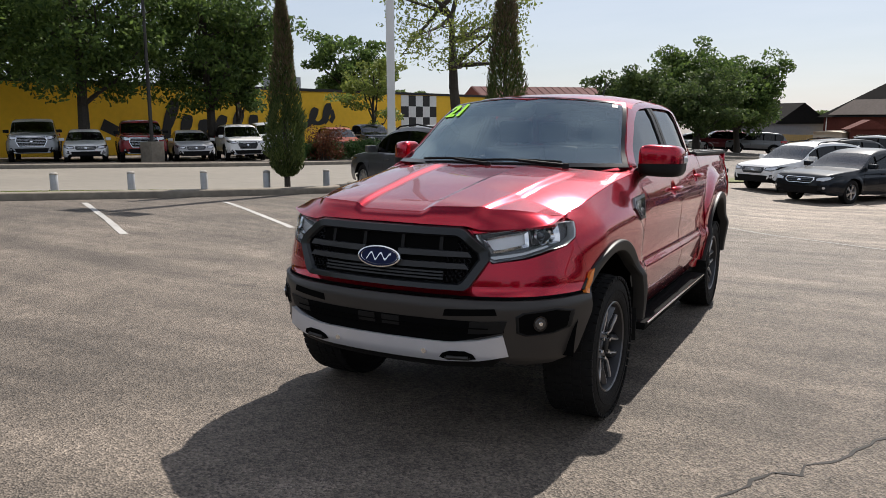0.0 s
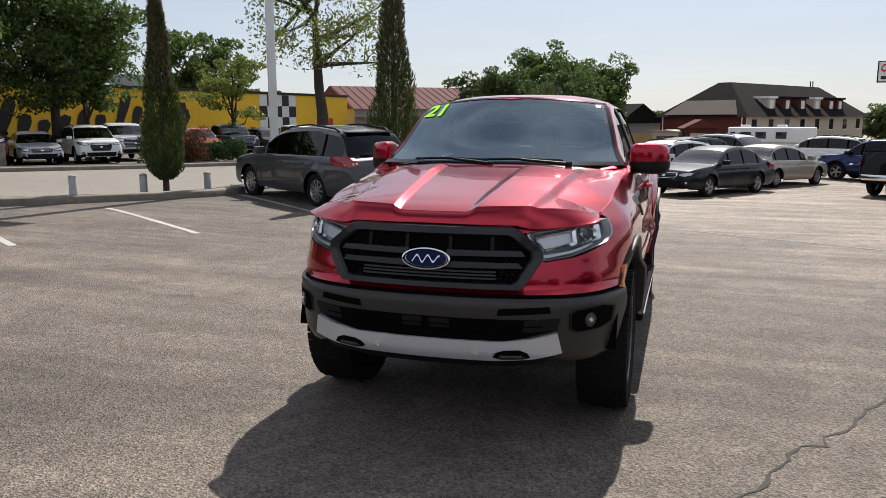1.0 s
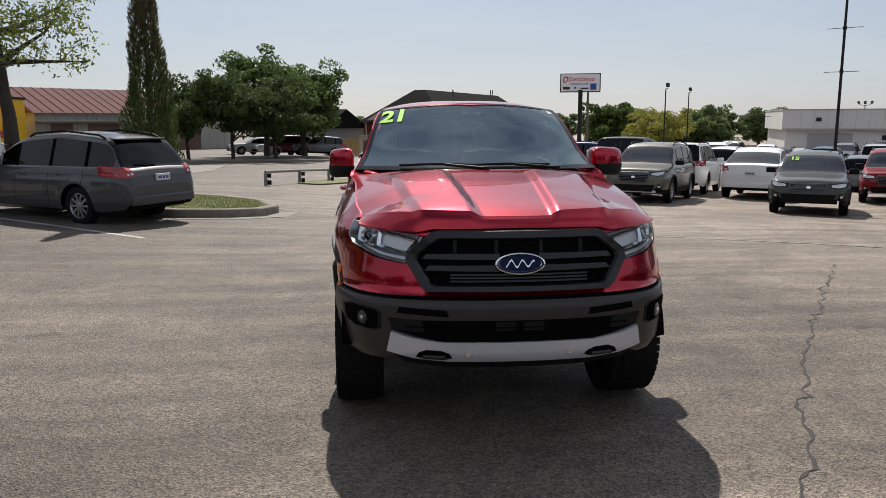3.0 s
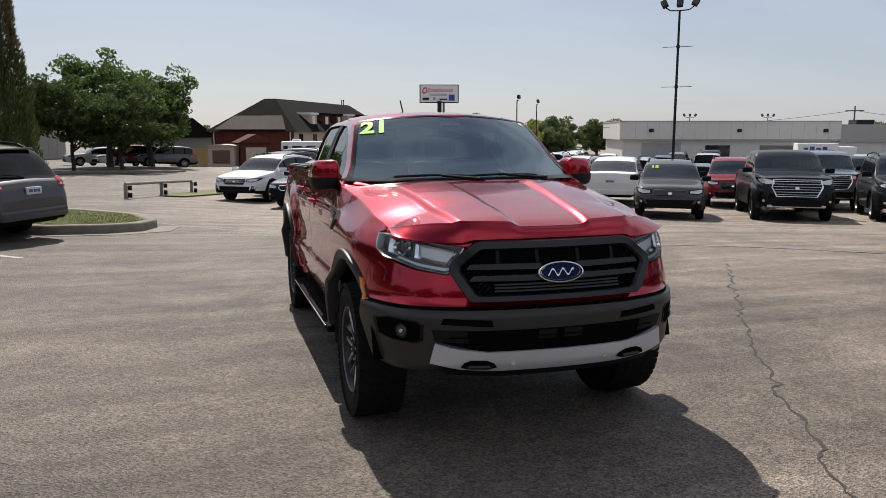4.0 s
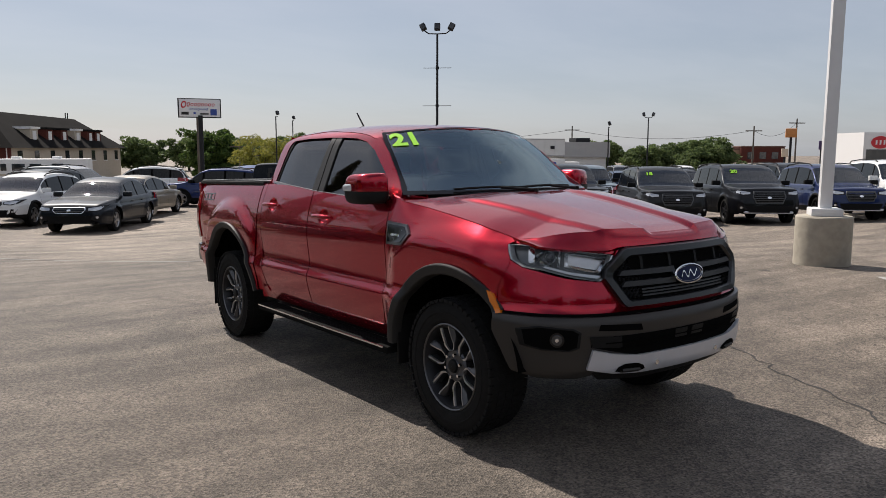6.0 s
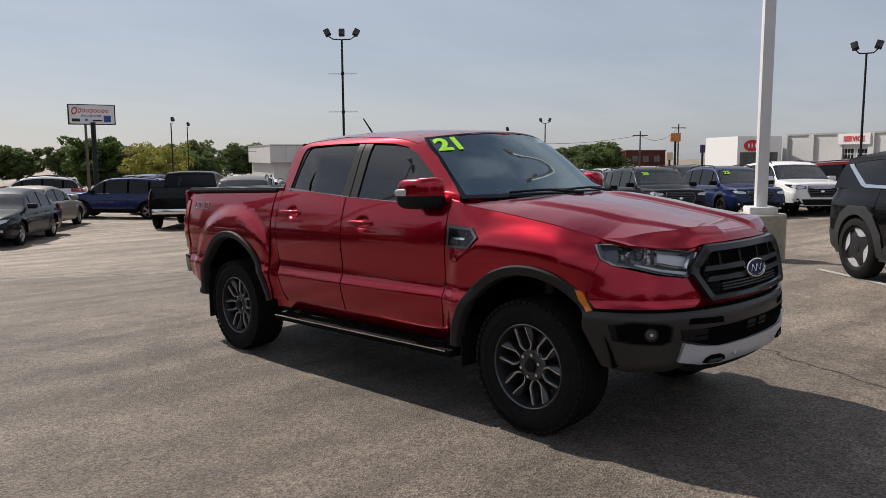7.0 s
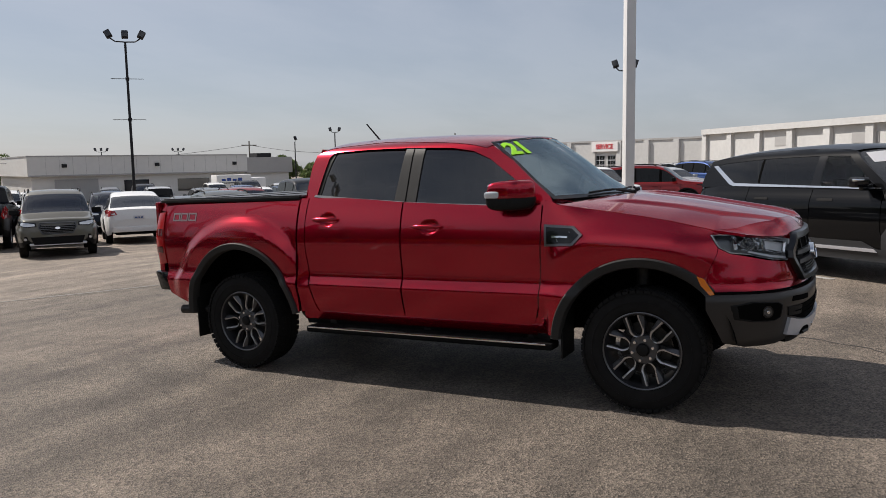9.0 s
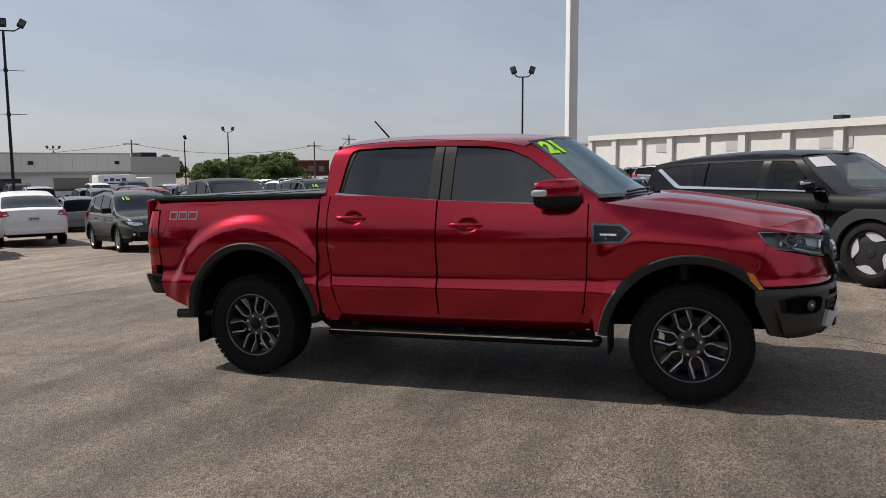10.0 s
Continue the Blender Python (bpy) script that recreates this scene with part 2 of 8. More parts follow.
def add_cyl(bm, p, q, r0, r1=None, seg=16, caps=True):
    """A tapered round bar from p to q."""
    p, q = Vector(p), Vector(q)
    r1 = r0 if r1 is None else r1
    turn = (q - p).to_track_quat("Z", "Y").to_matrix().to_4x4()
    return bmesh.ops.create_cone(bm, cap_ends=caps, segments=seg, radius1=r0, radius2=r1, depth=(q - p).length,
                                 matrix=Matrix.Translation((p + q) / 2) @ turn)["verts"]


def add_tube(bm, pts, r, seg=8, flat=1.0):
    """One bent round bar through the points, closed at both ends; r may be a list."""
    pts = [Vector(p) for p in pts]
    rows = []
    for i, p in enumerate(pts):
        d = (pts[min(i + 1, len(pts) - 1)] - pts[max(i - 1, 0)]).normalized()
        turn = d.to_track_quat("Z", "Y").to_matrix()
        rr = r[i] if isinstance(r, (list, tuple)) else r
        rows.append([bm.verts.new(p + turn @ Vector((rr * math.cos(2 * math.pi * j / seg), rr * flat * math.sin(2 * math.pi * j / seg), 0))) for j in range(seg)])
    for a, b in zip(rows, rows[1:]):
        for j in range(seg):
            bm.faces.new((a[j], a[(j + 1) % seg], b[(j + 1) % seg], b[j]))
    bm.faces.new(rows[0][::-1])
    bm.faces.new(rows[-1])


def cyl(*a, **k):
    bm = bmesh.new()
    add_cyl(bm, *a, **k)
    return bm


def add_lathe(bm, prof, seg=40, axis="x", start=0.0):
    """Turns (offset along the axis, radius) pairs about the axis."""
    rings = []
    for a, r in prof:
        ring = []
        for i in range(seg):
            t = start + 2 * math.pi * i / seg
            c, s = r * math.cos(t), r * math.sin(t)
            ring.append(bm.verts.new((a, c, s) if axis == "x" else ((c, a, s) if axis == "y" else (c, s, a))))
        rings.append(ring)
    for u, v in zip(rings, rings[1:]):
        for i in range(seg):
            j = (i + 1) % seg
            bm.faces.new((u[i], u[j], v[j], v[i]))
    return rings


def add_prism(bm, poly, f, lo, hi):
    """A flat outline (u, v) pushed from depth lo to hi; f(u, v, depth) gives the place."""
    a = [bm.verts.new(f(u, v, hi)) for u, v in poly]
    b = [bm.verts.new(f(u, v, lo)) for u, v in poly]
    bm.faces.new(a)
    bm.faces.new(b[::-1])
    n = len(a)
    for i in range(n):
        bm.faces.new((a[i], b[i], b[(i + 1) % n], a[(i + 1) % n]))


def patch(poly, f, step=0.06, off=0.0, thick=0.02, eps=0.004):
    """A shaped panel: the outline poly in (u, v), cut into a fine net and laid on the surface f(u, v, depth), with a folded edge and the surface's own normals."""
    bm = bmesh.new()
    bm.faces.new([bm.verts.new((u, v, 0)) for u, v in poly])
    us, vs = [p[0] for p in poly], [p[1] for p in poly]
    for axis, lo, hi in ((0, min(us), max(us)), (1, min(vs), max(vs))):
        n = max(1, int(round((hi - lo) / step)))
        for i in range(1, n):
            co, no = [0, 0, 0], [0, 0, 0]
            co[axis], no[axis] = lo + (hi - lo) * i / n + 1e-5, 1
            bmesh.ops.bisect_plane(bm, geom=bm.verts[:] + bm.edges[:] + bm.faces[:], plane_co=co, plane_no=no, dist=1e-5)
    bmesh.ops.triangulate(bm, faces=[x for x in bm.faces if len(x.verts) > 4])
    lay = bm.verts.layers.float_vector.new("facing")
    tops, flat = bm.faces[:], [(v, v.co.x, v.co.y) for v in bm.verts]
    rim = [tuple(e.verts) for e in bm.edges if len(e.link_faces) == 1]
    place = {}
    for v, a, b in flat:
        p, out = Vector(f(a, b, off)), Vector(f(a, b, off + .01))
        n = (Vector(f(a + eps, b, off)) - Vector(f(a - eps, b, off))).cross(Vector(f(a, b + eps, off)) - Vector(f(a, b - eps, off)))
        n = n.normalized() if n.length > 1e-9 else (out - p).normalized()
        v[lay] = n if n.dot(out - p) > 0 else -n
        place[v] = (p, Vector(f(a, b, off - thick)))
    for v, (p, _) in place.items():
        v.co = p
    bm.normal_update()
    for x in tops:
        if x.normal.dot(x.verts[0][lay]) < 0:
            x.normal_flip()
    if thick:
        mid = sum((p for p, _ in place.values()), Vector()) / len(place)
        for a, b in rim:
            (pa, qa), (pb, qb) = place[a], place[b]
            n = (pb - pa).cross(qa - pa)
            if n.length < 1e-12:
                continue
            n.normalize()
            if n.dot((pa + pb) / 2 - mid) < 0:
                n = -n
            quad = [bm.verts.new(q) for q in (pa, pb, qb, qa)]
            for v in quad:
                v[lay] = n
            face = bm.faces.new(quad)
            face.normal_update()
            if face.normal.dot(n) < 0:
                face.normal_flip()
    return bm


def arc(cu, cv, ru, rv, a0, a1, n=14):
    return [(cu + ru * math.cos(radians(a0 + (a1 - a0) * i / n)), cv + rv * math.sin(radians(a0 + (a1 - a0) * i / n))) for i in range(n + 1)]


def rounded(u0, u1, v0, v1, r, n=4):
    return arc(u1 - r, v1 - r, r, r, 0, 90, n) + arc(u0 + r, v1 - r, r, r, 90, 180, n) + arc(u0 + r, v0 + r, r, r, 180, 270, n) + arc(u1 - r, v0 + r, r, r, 270, 360, n)


def text_mesh(body, size, extrude=0.002, bold=0.0):
    """Lettering from the built-in font, as a bmesh centred on its middle, in the xy plane."""
    cu = bpy.data.curves.new("lettering", "FONT")
    cu.body, cu.size, cu.extrude, cu.offset, cu.align_x, cu.align_y = body, size, extrude, bold, "CENTER", "CENTER"
    cu.resolution_u = 3
    ob = bpy.data.objects.new("lettering", cu)
    scene.collection.objects.link(ob)
    me = bpy.data.meshes.new_from_object(ob.evaluated_get(bpy.context.evaluated_depsgraph_get()))
    bm = bmesh.new()
    bm.from_mesh(me)
    bpy.data.objects.remove(ob)
    bpy.data.curves.remove(cu)
    bpy.data.meshes.remove(me)
    return bm

# ---- ground ----
def asphalt():
    m = bpy.data.materials.new("worn_asphalt")
    m.use_nodes = True
    nt = m.node_tree
    p = nt.nodes["Principled BSDF"]
    co = nt.nodes.new("ShaderNodeTexCoord")

    def noise_(scale, detail=4, rough=.6, dist=0.0):
        n = nt.nodes.new("ShaderNodeTexNoise")
        n.inputs["Scale"].default_value, n.inputs["Detail"].default_value, n.inputs["Roughness"].default_value = scale, detail, rough
        n.inputs["Distortion"].default_value = dist
        nt.links.new(co.outputs["Object"], n.inputs["Vector"])
        return n.outputs["Fac"]

    def ramp(v, a, b, lo, hi):
        r = nt.nodes.new("ShaderNodeMapRange")
        r.inputs["From Min"].default_value, r.inputs["From Max"].default_value = a, b
        r.inputs["To Min"].default_value, r.inputs["To Max"].default_value = lo, hi
        nt.links.new(v, r.inputs["Value"])
        return r.outputs[0]

    def mul(a, b):
        n = nt.nodes.new("ShaderNodeMath")
        n.operation = "MULTIPLY"
        nt.links.new(a, n.inputs[0])
        nt.links.new(b, n.inputs[1])
        return n.outputs[0]
    vo = nt.nodes.new("ShaderNodeTexVoronoi")
    vo.inputs["Scale"].default_value = 92
    nt.links.new(co.outputs["Object"], vo.inputs["Vector"])
    stones = nt.nodes.new("ShaderNodeSeparateColor")
    nt.links.new(vo.outputs["Color"], stones.inputs[0])
    k = mul(ramp(stones.outputs[0], 0, 1, .48, 1.52), ramp(noise_(45, 3), .35, .65, .85, 1.15))
    k = mul(k, ramp(noise_(.55, 8, .68, .9), .36, .66, .70, 1.24))
    k = mul(k, ramp(noise_(.13, 4, .5, .3), .35, .65, .85, 1.15))
    mp_ = nt.nodes.new("ShaderNodeMapping")
    mp_.inputs["Rotation"].default_value = (0, 0, radians(-50))
    mp_.inputs["Scale"].default_value = (.25, 3.0, 1)
    nt.links.new(co.outputs["Object"], mp_.inputs["Vector"])
    st = nt.nodes.new("ShaderNodeTexNoise")
    st.inputs["Scale"].default_value, st.inputs["Detail"].default_value = .8, 5
    nt.links.new(mp_.outputs[0], st.inputs["Vector"])
    k = mul(k, ramp(st.outputs["Fac"], .35, .68, .72, 1.22))
    k = mul(k, ramp(noise_(5.5, 6, .72), .32, .68, .80, 1.20))
    k = mul(k, ramp(noise_(48, 3, .65), .34, .47, .5, 1.06))
    spots = ramp(noise_(2.6, 2, .5), .70, .76, 1.0, .62)
    k = mul(k, spots)
    # past the faint lane line lies older, bleached asphalt
    xyz = nt.nodes.new("ShaderNodeSeparateXYZ")
    nt.links.new(co.outputs["Object"], xyz.inputs[0])
    ax = nt.nodes.new("ShaderNodeVectorMath")
    ax.operation = "DOT_PRODUCT"
    ax.inputs[1].default_value = (.65, .76, 0)
    nt.links.new(co.outputs["Object"], ax.inputs[0])
    jag = nt.nodes.new("ShaderNodeMath")
    jag.operation = "ADD"
    nt.links.new(ax.outputs["Value"], jag.inputs[0])
    nt.links.new(ramp(noise_(.35, 5, .6), .3, .7, -1.5, 1.5), jag.inputs[1])
    worn = mul(ramp(jag.outputs[0], 7.4, 10.5, 0, .75), ramp(xyz.outputs[0], -4, 1, 0, 1))
    edge = nt.nodes.new("ShaderNodeMath")
    edge.operation = "ADD"
    nt.links.new(xyz.outputs[0], edge.inputs[0])
    nt.links.new(ramp(noise_(.45, 5, .6), .3, .7, -1.2, 1.2), edge.inputs[1])
    pick = nt.nodes.new("ShaderNodeMath")
    pick.operation = "MAXIMUM"
    nt.links.new(worn, pick.inputs[0])
    nt.links.new(ramp(edge.outputs[0], 2.6, 4.4, 0, .5), pick.inputs[1])
    worn = pick.outputs[0]
    one = nt.nodes.new("ShaderNodeMath")
    one.operation = "ADD"
    one.inputs[1].default_value = 1
    nt.links.new(worn, one.inputs[0])
    k = mul(k, one.outputs[0])
    k = mul(k, ramp(xyz.outputs[0], -8, 0, .77, 1))  # the ground gets darker towards -x, over the bays
    sc = nt.nodes.new("ShaderNodeVectorMath")
    sc.operation = "SCALE"
    sc.inputs[0].default_value = (.138, .113, .090)
    nt.links.new(k, sc.inputs["Scale"])
    nt.links.new(sc.outputs[0], p.inputs["Base Color"])
    p.inputs["Roughness"].default_value = .76
    p.inputs["Specular IOR Level"].default_value = .40
    bp = nt.nodes.new("ShaderNodeBump")
    bp.inputs["Strength"].default_value, bp.inputs["Distance"].default_value = .8, .010
    nt.links.new(vo.outputs["Distance"], bp.inputs["Height"])
    nt.links.new(bp.outputs[0], p.inputs["Normal"])
    return m


ASPHALT = asphalt()
CONCRETE = mat("kerb_concrete", (.30, .28, .25), .85, vary=.25, scale=14, bump=.3, bump_scale=120)
KERB = mat("stained_kerb_concrete", (.19, .165, .13), .88, vary=.35, scale=7, bump=.3, bump_scale=120)
PALE_CONCRETE = mat("pale_concrete_drive", (.175, .158, .132), .85, vary=.18, scale=3, bump=.2, bump_scale=120)
GRASS = mat("lawn_soil", (.115, .13, .04), .9, vary=.4, scale=30, bump=.5, bump_scale=150)
LINE_FAINT = mat("faded_line_paint", (.20, .19, .175), .75, vary=.35, scale=9, bump=.2, bump_scale=200)
LINE = mat("worn_line_paint", (.36, .35, .33), .7, vary=.35, scale=9, bump=.2, bump_scale=200)
CRACK = mat("crack_filler", (.035, .032, .03), .9, vary=.3, scale=30)
axis_ = sorted(set([round(v, 3) for v in list(np.arange(-40, 60.1, 1.0)) + [-400, -300, -200, -150, -110, -80, -60, -50, 70, 80, 95, 120, 150, 200, 300, 400]]))
gv = [(x, y, ground_z(x, y)) for y in axis_ for x in axis_]
nx_ = len(axis_)
gf = [(j * nx_ + i, j * nx_ + i + 1, (j + 1) * nx_ + i + 1, (j + 1) * nx_ + i) for j in range(nx_ - 1) for i in range(nx_ - 1)]
ground = tagged(raw("ground", gv, gf, ASPHALT, smooth_faces=True), "worn grey asphalt of a large car lot", "asphalt", kind="structure")


def strip(name, pts, width, lift, material, label, category, kind="structure", step=.4, jitter=0.0):
    """A thin band laid along a line on the lot."""
    rng = random.Random(len(pts) * 17 + int(width * 1000))
    path = []
    for (x0, y0), (x1, y1) in zip(pts, pts[1:]):
        n = max(1, int(math.hypot(x1 - x0, y1 - y0) / step))
        path += [(x0 + (x1 - x0) * k / n, y0 + (y1 - y0) * k / n) for k in range(n)]
    path.append(pts[-1])
    vs, fs = [], []
    for i, (x, y) in enumerate(path):
        a, b = path[max(i - 1, 0)], path[min(i + 1, len(path) - 1)]
        dx, dy = b[0] - a[0], b[1] - a[1]
        l = math.hypot(dx, dy) or 1
        w = width * (1 + jitter * rng.uniform(-1, 1)) / 2
        jx = jitter * width * rng.uniform(-1, 1)
        for q in (-1, 1):
            px, py = x - dy / l * (w * q + jx), y + dx / l * (w * q + jx)
            vs.append((px, py, ground_z(px, py) + lift))
    for i in range(len(path) - 1):
        fs.append((2 * i, 2 * i + 1, 2 * i + 3, 2 * i + 2))
    return tagged(raw(name, vs, fs, material), label, category, kind=kind)

# ---- the red pickup truck; front axle at the origin, nose towards -y ----
DECAL_GREY = mat("decal_grey", (.16, .16, .17), .5)
LAMP_HOUSING = mat("lamp_housing", (.10, .105, .11), .3, .7)
LAMP_EDGE = mat("lamp_edge", (.55, .56, .57), .25, .5)
LAMP_REFLECTOR = mat("lamp_reflector", (.74, .74, .75), .35, .35)
FOG_GLASS = mat("fog_glass", (.05, .052, .055), .15, .4, coat=.8)
truck = thing("pickup_truck", GRADE, "red metallic crew-cab pickup truck with black grille, parked on asphalt", "pickup truck")

PLAN = np.array([(0, -.905), (.10, -.903), (.20, -.896), (.30, -.884), (.40, -.866), (.48, -.845), (.56, -.815), (.63, -.778), (.69, -.735), (.745, -.68),
                 (.79, -.615), (.825, -.54), (.85, -.46), (.866, -.38), (.876, -.29), (.882, -.2), (.885, -.1), (.885, 3.7), (.882, 3.9), (.872, 4.08), (.855, 4.2), (.82, 4.26)])
PLAN_S = np.concatenate([[0], np.cumsum(np.hypot(*np.diff(PLAN, axis=0).T))])
PLAN_D = np.gradient(PLAN, PLAN_S, axis=0)
PLAN_FINE = np.linspace(0, PLAN_S[-1], 1300)


def through_points(s, col):
    """A smooth line through the plan's points."""
    i = np.clip(np.searchsorted(PLAN_S, s, "right") - 1, 0, len(PLAN_S) - 2)
    h = PLAN_S[i + 1] - PLAN_S[i]
    t = (s - PLAN_S[i]) / h
    return (2 * t**3 - 3 * t**2 + 1) * PLAN[i, col] + (t**3 - 2 * t**2 + t) * h * PLAN_D[i, col] + (3 * t**2 - 2 * t**3) * PLAN[i + 1, col] + (t**3 - t**2) * h * PLAN_D[i + 1, col]


PLAN_X, PLAN_Y = through_points(PLAN_FINE, 0), through_points(PLAN_FINE, 1)
PLAN_TX, PLAN_TY = np.gradient(PLAN_X, PLAN_FINE), np.gradient(PLAN_Y, PLAN_FINE)
S0 = float(np.interp(-0.1, PLAN[16:18, 1], PLAN_S[16:18])) + 0.1
side_in = spline1([(.38, .09), (.45, .066), (.52, .042), (.60, .020), (.67, .005), (.705, .0), (.727, .005), (.752, .018), (.785, .028), (.83, .030), (.90, .025), (.97, .018), (1.02, .0165), (1.06, .0185), (1.10, .0235), (1.14, .0305), (1.18, .0395), (1.24, .0565), (1.28, .070), (1.32, .086), (1.36, .104), (1.42, .135)])
front_in = spline1([(.36, .13), (.42, .06), (.48, .022), (.58, .012), (.66, .0), (.745, .0), (.765, .022), (.80, .016), (.88, .03), (.98, .05), (1.05, .066), (1.09, .09), (1.14, .16)])


seam_z = spline1([(-.435, 1.114), (-.3, 1.144), (-.15, 1.177), (.1, 1.219), (.35, 1.257), (.55, 1.29)])  # the hood's shut line along the fender


def fender_swell(y, z):
    """The raised haunches over the two wheel arches."""
    b = 0.0
    for cy in (0.0, 3.221):
        r = math.hypot(y - cy, (z - 0.40) * 0.96)
        if cy == 0:
            b += .030 * smooth((.84 - r) / .13) * smooth((1.20 - z) / .16) * smooth((.68 - y) / .18)
        else:
            b += .046 * smooth((.83 - r) / .12) * smooth((1.30 - z) / .10) * smooth((y - 2.46) / .26) * (.30 + .70 * smooth((z - .48) / .36))
        b += .75 * side_in(z) * smooth((0.65 - r) / 0.06) * smooth((.72 - z) / .1)
    return b


def shoulder(y, z):
    """The fender's top rolls inwards to the hood."""
    zs = seam_z(y)
    k = min(max((z - zs + .20) / .20, 0), 1.3)
    return smooth((.60 - y) / .30) * max(0, .110 - side_in(zs)) * k * k


def wrap(s, z, d=0.0):
    """The body's lower skin: s runs from the middle of the nose round the corner and along the side."""
    a = abs(s)
    x, y = np.interp(a, PLAN_FINE, PLAN_X), np.interp(a, PLAN_FINE, PLAN_Y)
    tx, ty = np.interp(a, PLAN_FINE, PLAN_TX), np.interp(a, PLAN_FINE, PLAN_TY)
    n = math.hypot(tx, ty)
    nx, ny = ty / n, -tx / n
    w = smooth((-0.18 - y) / 0.42)
    k = d - w * front_in(z)
    if w < 1:
        k += (1 - w) * (fender_swell(y, z) - side_in(z) - (shoulder(y, z) if y < .6 else 0))
    return (math.copysign(1, s) * (x + nx * k), y + ny * k, z)


def sx(x):
    """The skin's s at a half width x of the nose."""
    return math.copysign(float(np.interp(abs(x), PLAN[:16, 0], PLAN_S[:16])), x)


CUPS = ((1.455, 1.150), (2.335, 1.203))


def flank(side):
    """One side of the body, with finger cups pressed into the doors."""
    def f(y, z, d=0.0):
        for cy, cz in CUPS:
            r = ((y - cy) / .078) ** 2 + ((z - cz) / .050) ** 2
            if r < 1:
                d -= .034 * smooth(1.25 * (1 - r))
        return wrap(side * (S0 + y), z, d)
    return f


def flank_plain(side):
    return lambda y, z, d=0.0: wrap(side * (S0 + y), z, d)


def house(side):
    """The cab's upper sides."""
    gx = spline1([(1.26, .818), (1.32, .797), (1.36, .780), (1.50, .725), (1.62, .675), (1.68, .645), (1.715, .617), (1.74, .585), (1.76, .54), (1.78, .47)])

    def f(y, z, d=0.0):
        t = 0.06 * max(0.0, (1.15 - y) / 0.8) ** 1.5 * smooth((z - 1.29) / 0.16) + 0.03 * max(0.0, (y - 2.2) / 0.4) ** 1.5
        return (side * (gx(z) - t + d), y, z)
    return f


hood_mid = spline1([(-.83, 1.118), (-.79, 1.134), (-.70, 1.163), (-.435, 1.217), (-.084, 1.278), (.284, 1.324), (.40, 1.334), (.56, 1.340)])
_ys = np.linspace(-.435, .53, 15)
_edge = [wrap(S0 + y, seam_z(y)) for y in _ys]  # where the fender ends
hood_half = spline1([(p[1], p[0] - .004) for p in _edge])
hood_edge = spline1([(p[1], p[2]) for p in _edge])
hood_crease = spline1([(0, -.790), (.155, -.787), (.205, -.777), (.42, -.738), (.47, -.712), (.58, -.637), (.66, -.570), (.72, -.510), (_edge[0][0] - .004, _edge[0][1])])  # the sharp leading crease
hood_lead = spline1([(0, -.838), (.12, -.835), (.30, -.815), (.48, -.772), (.60, -.712), (.70, -.632), (.765, -.545), (.80, -.46)])
hood_lip = spline1([(0, 1.082), (.40, 1.078), (.47, 1.064), (.60, 1.068), (.70, 1.082), (.765, 1.096), (.80, 1.104)])  # height of the lower front edge, over grille and lamps


def hood_top(a, y):
    """Height of the hood: a sunk middle between two ridges, and outer slopes that fall to the fenders."""
    k = (a / hood_half(y)) ** 2.9
    z = hood_mid(y) * (1 - k) + hood_edge(y) * k
    r = 0.158 + 0.075 * (y + 0.79) / 1.1
    r2 = 0.435 + 0.12 * (y + 0.79) / 1.1
    flat = smooth((.36 - y) / .25)
    return z + flat * (0.021 * smooth((a - r) / 0.060) - 0.015 * smooth((a - r2) / 0.055) - .006 * smooth((a - r2) / .3))


def hood_skin(x, y, d=0.0):
    return (x, y, hood_top(abs(x), y) + d)


def hood_front(x, v, d=0.0):
    """The steep band from the crease down to the grille and lamps; v runs from 0 to 0.1."""
    a, t = min(abs(x), _edge[0][0] - .004), v / .1
    top = Vector((x, hood_crease(a), hood_top(a, hood_crease(a))))
    low = Vector((x * (1 + .03 * (a / .76) ** 6), hood_lead(a), hood_lip(a)))
    p = low.lerp(top, t)
    out = .010 * math.sin(math.pi * min(max(t, 0), 1)) * (1 - (a / .8) ** 4) + d
    return (p.x, p.y - out * .8, p.z + out * .6)


ws_edge = spline1([(1.30, .545), (1.34, .60), (1.43, .725), (1.575, .89), (1.70, 1.06), (1.73, 1.11)])


def screen_skin(u, v, d=0.0):
    z = 1.322 + (1.715 - 1.322) * v
    ye = ws_edge(z)
    yc = ye - 0.27 * (1 - 0.38 * v)
    xe = house(1)(ye, z)[0] - 0.006
    return (u * xe, yc + (ye - yc) * abs(u) ** 2.2 - 0.8 * d, z + 0.040 * (1 - u * u) * v * v + 0.6 * d)


roof_mid = spline1([(.86, 1.735), (.95, 1.757), (1.2, 1.783), (1.6, 1.802), (2.0, 1.808), (2.3, 1.803), (2.46, 1.794), (2.56, 1.772), (2.61, 1.735)])


def roof_skin(x, y, d=0.0):
    a = abs(x) / 0.60
    return (x, y, roof_mid(y - 0.17 * a * a * smooth((1.4 - y) / 0.5)) - 0.056 * a**3.4 - 0.010 * a * a + d)


def roof_edge(y):
    """Where the roof panel meets the cab's side: half width and height."""
    x = .6
    for _ in range(25):
        z = roof_skin(x, y)[2]
        x = .5 * x + .5 * house(1)(y, z)[0]
    return x, z


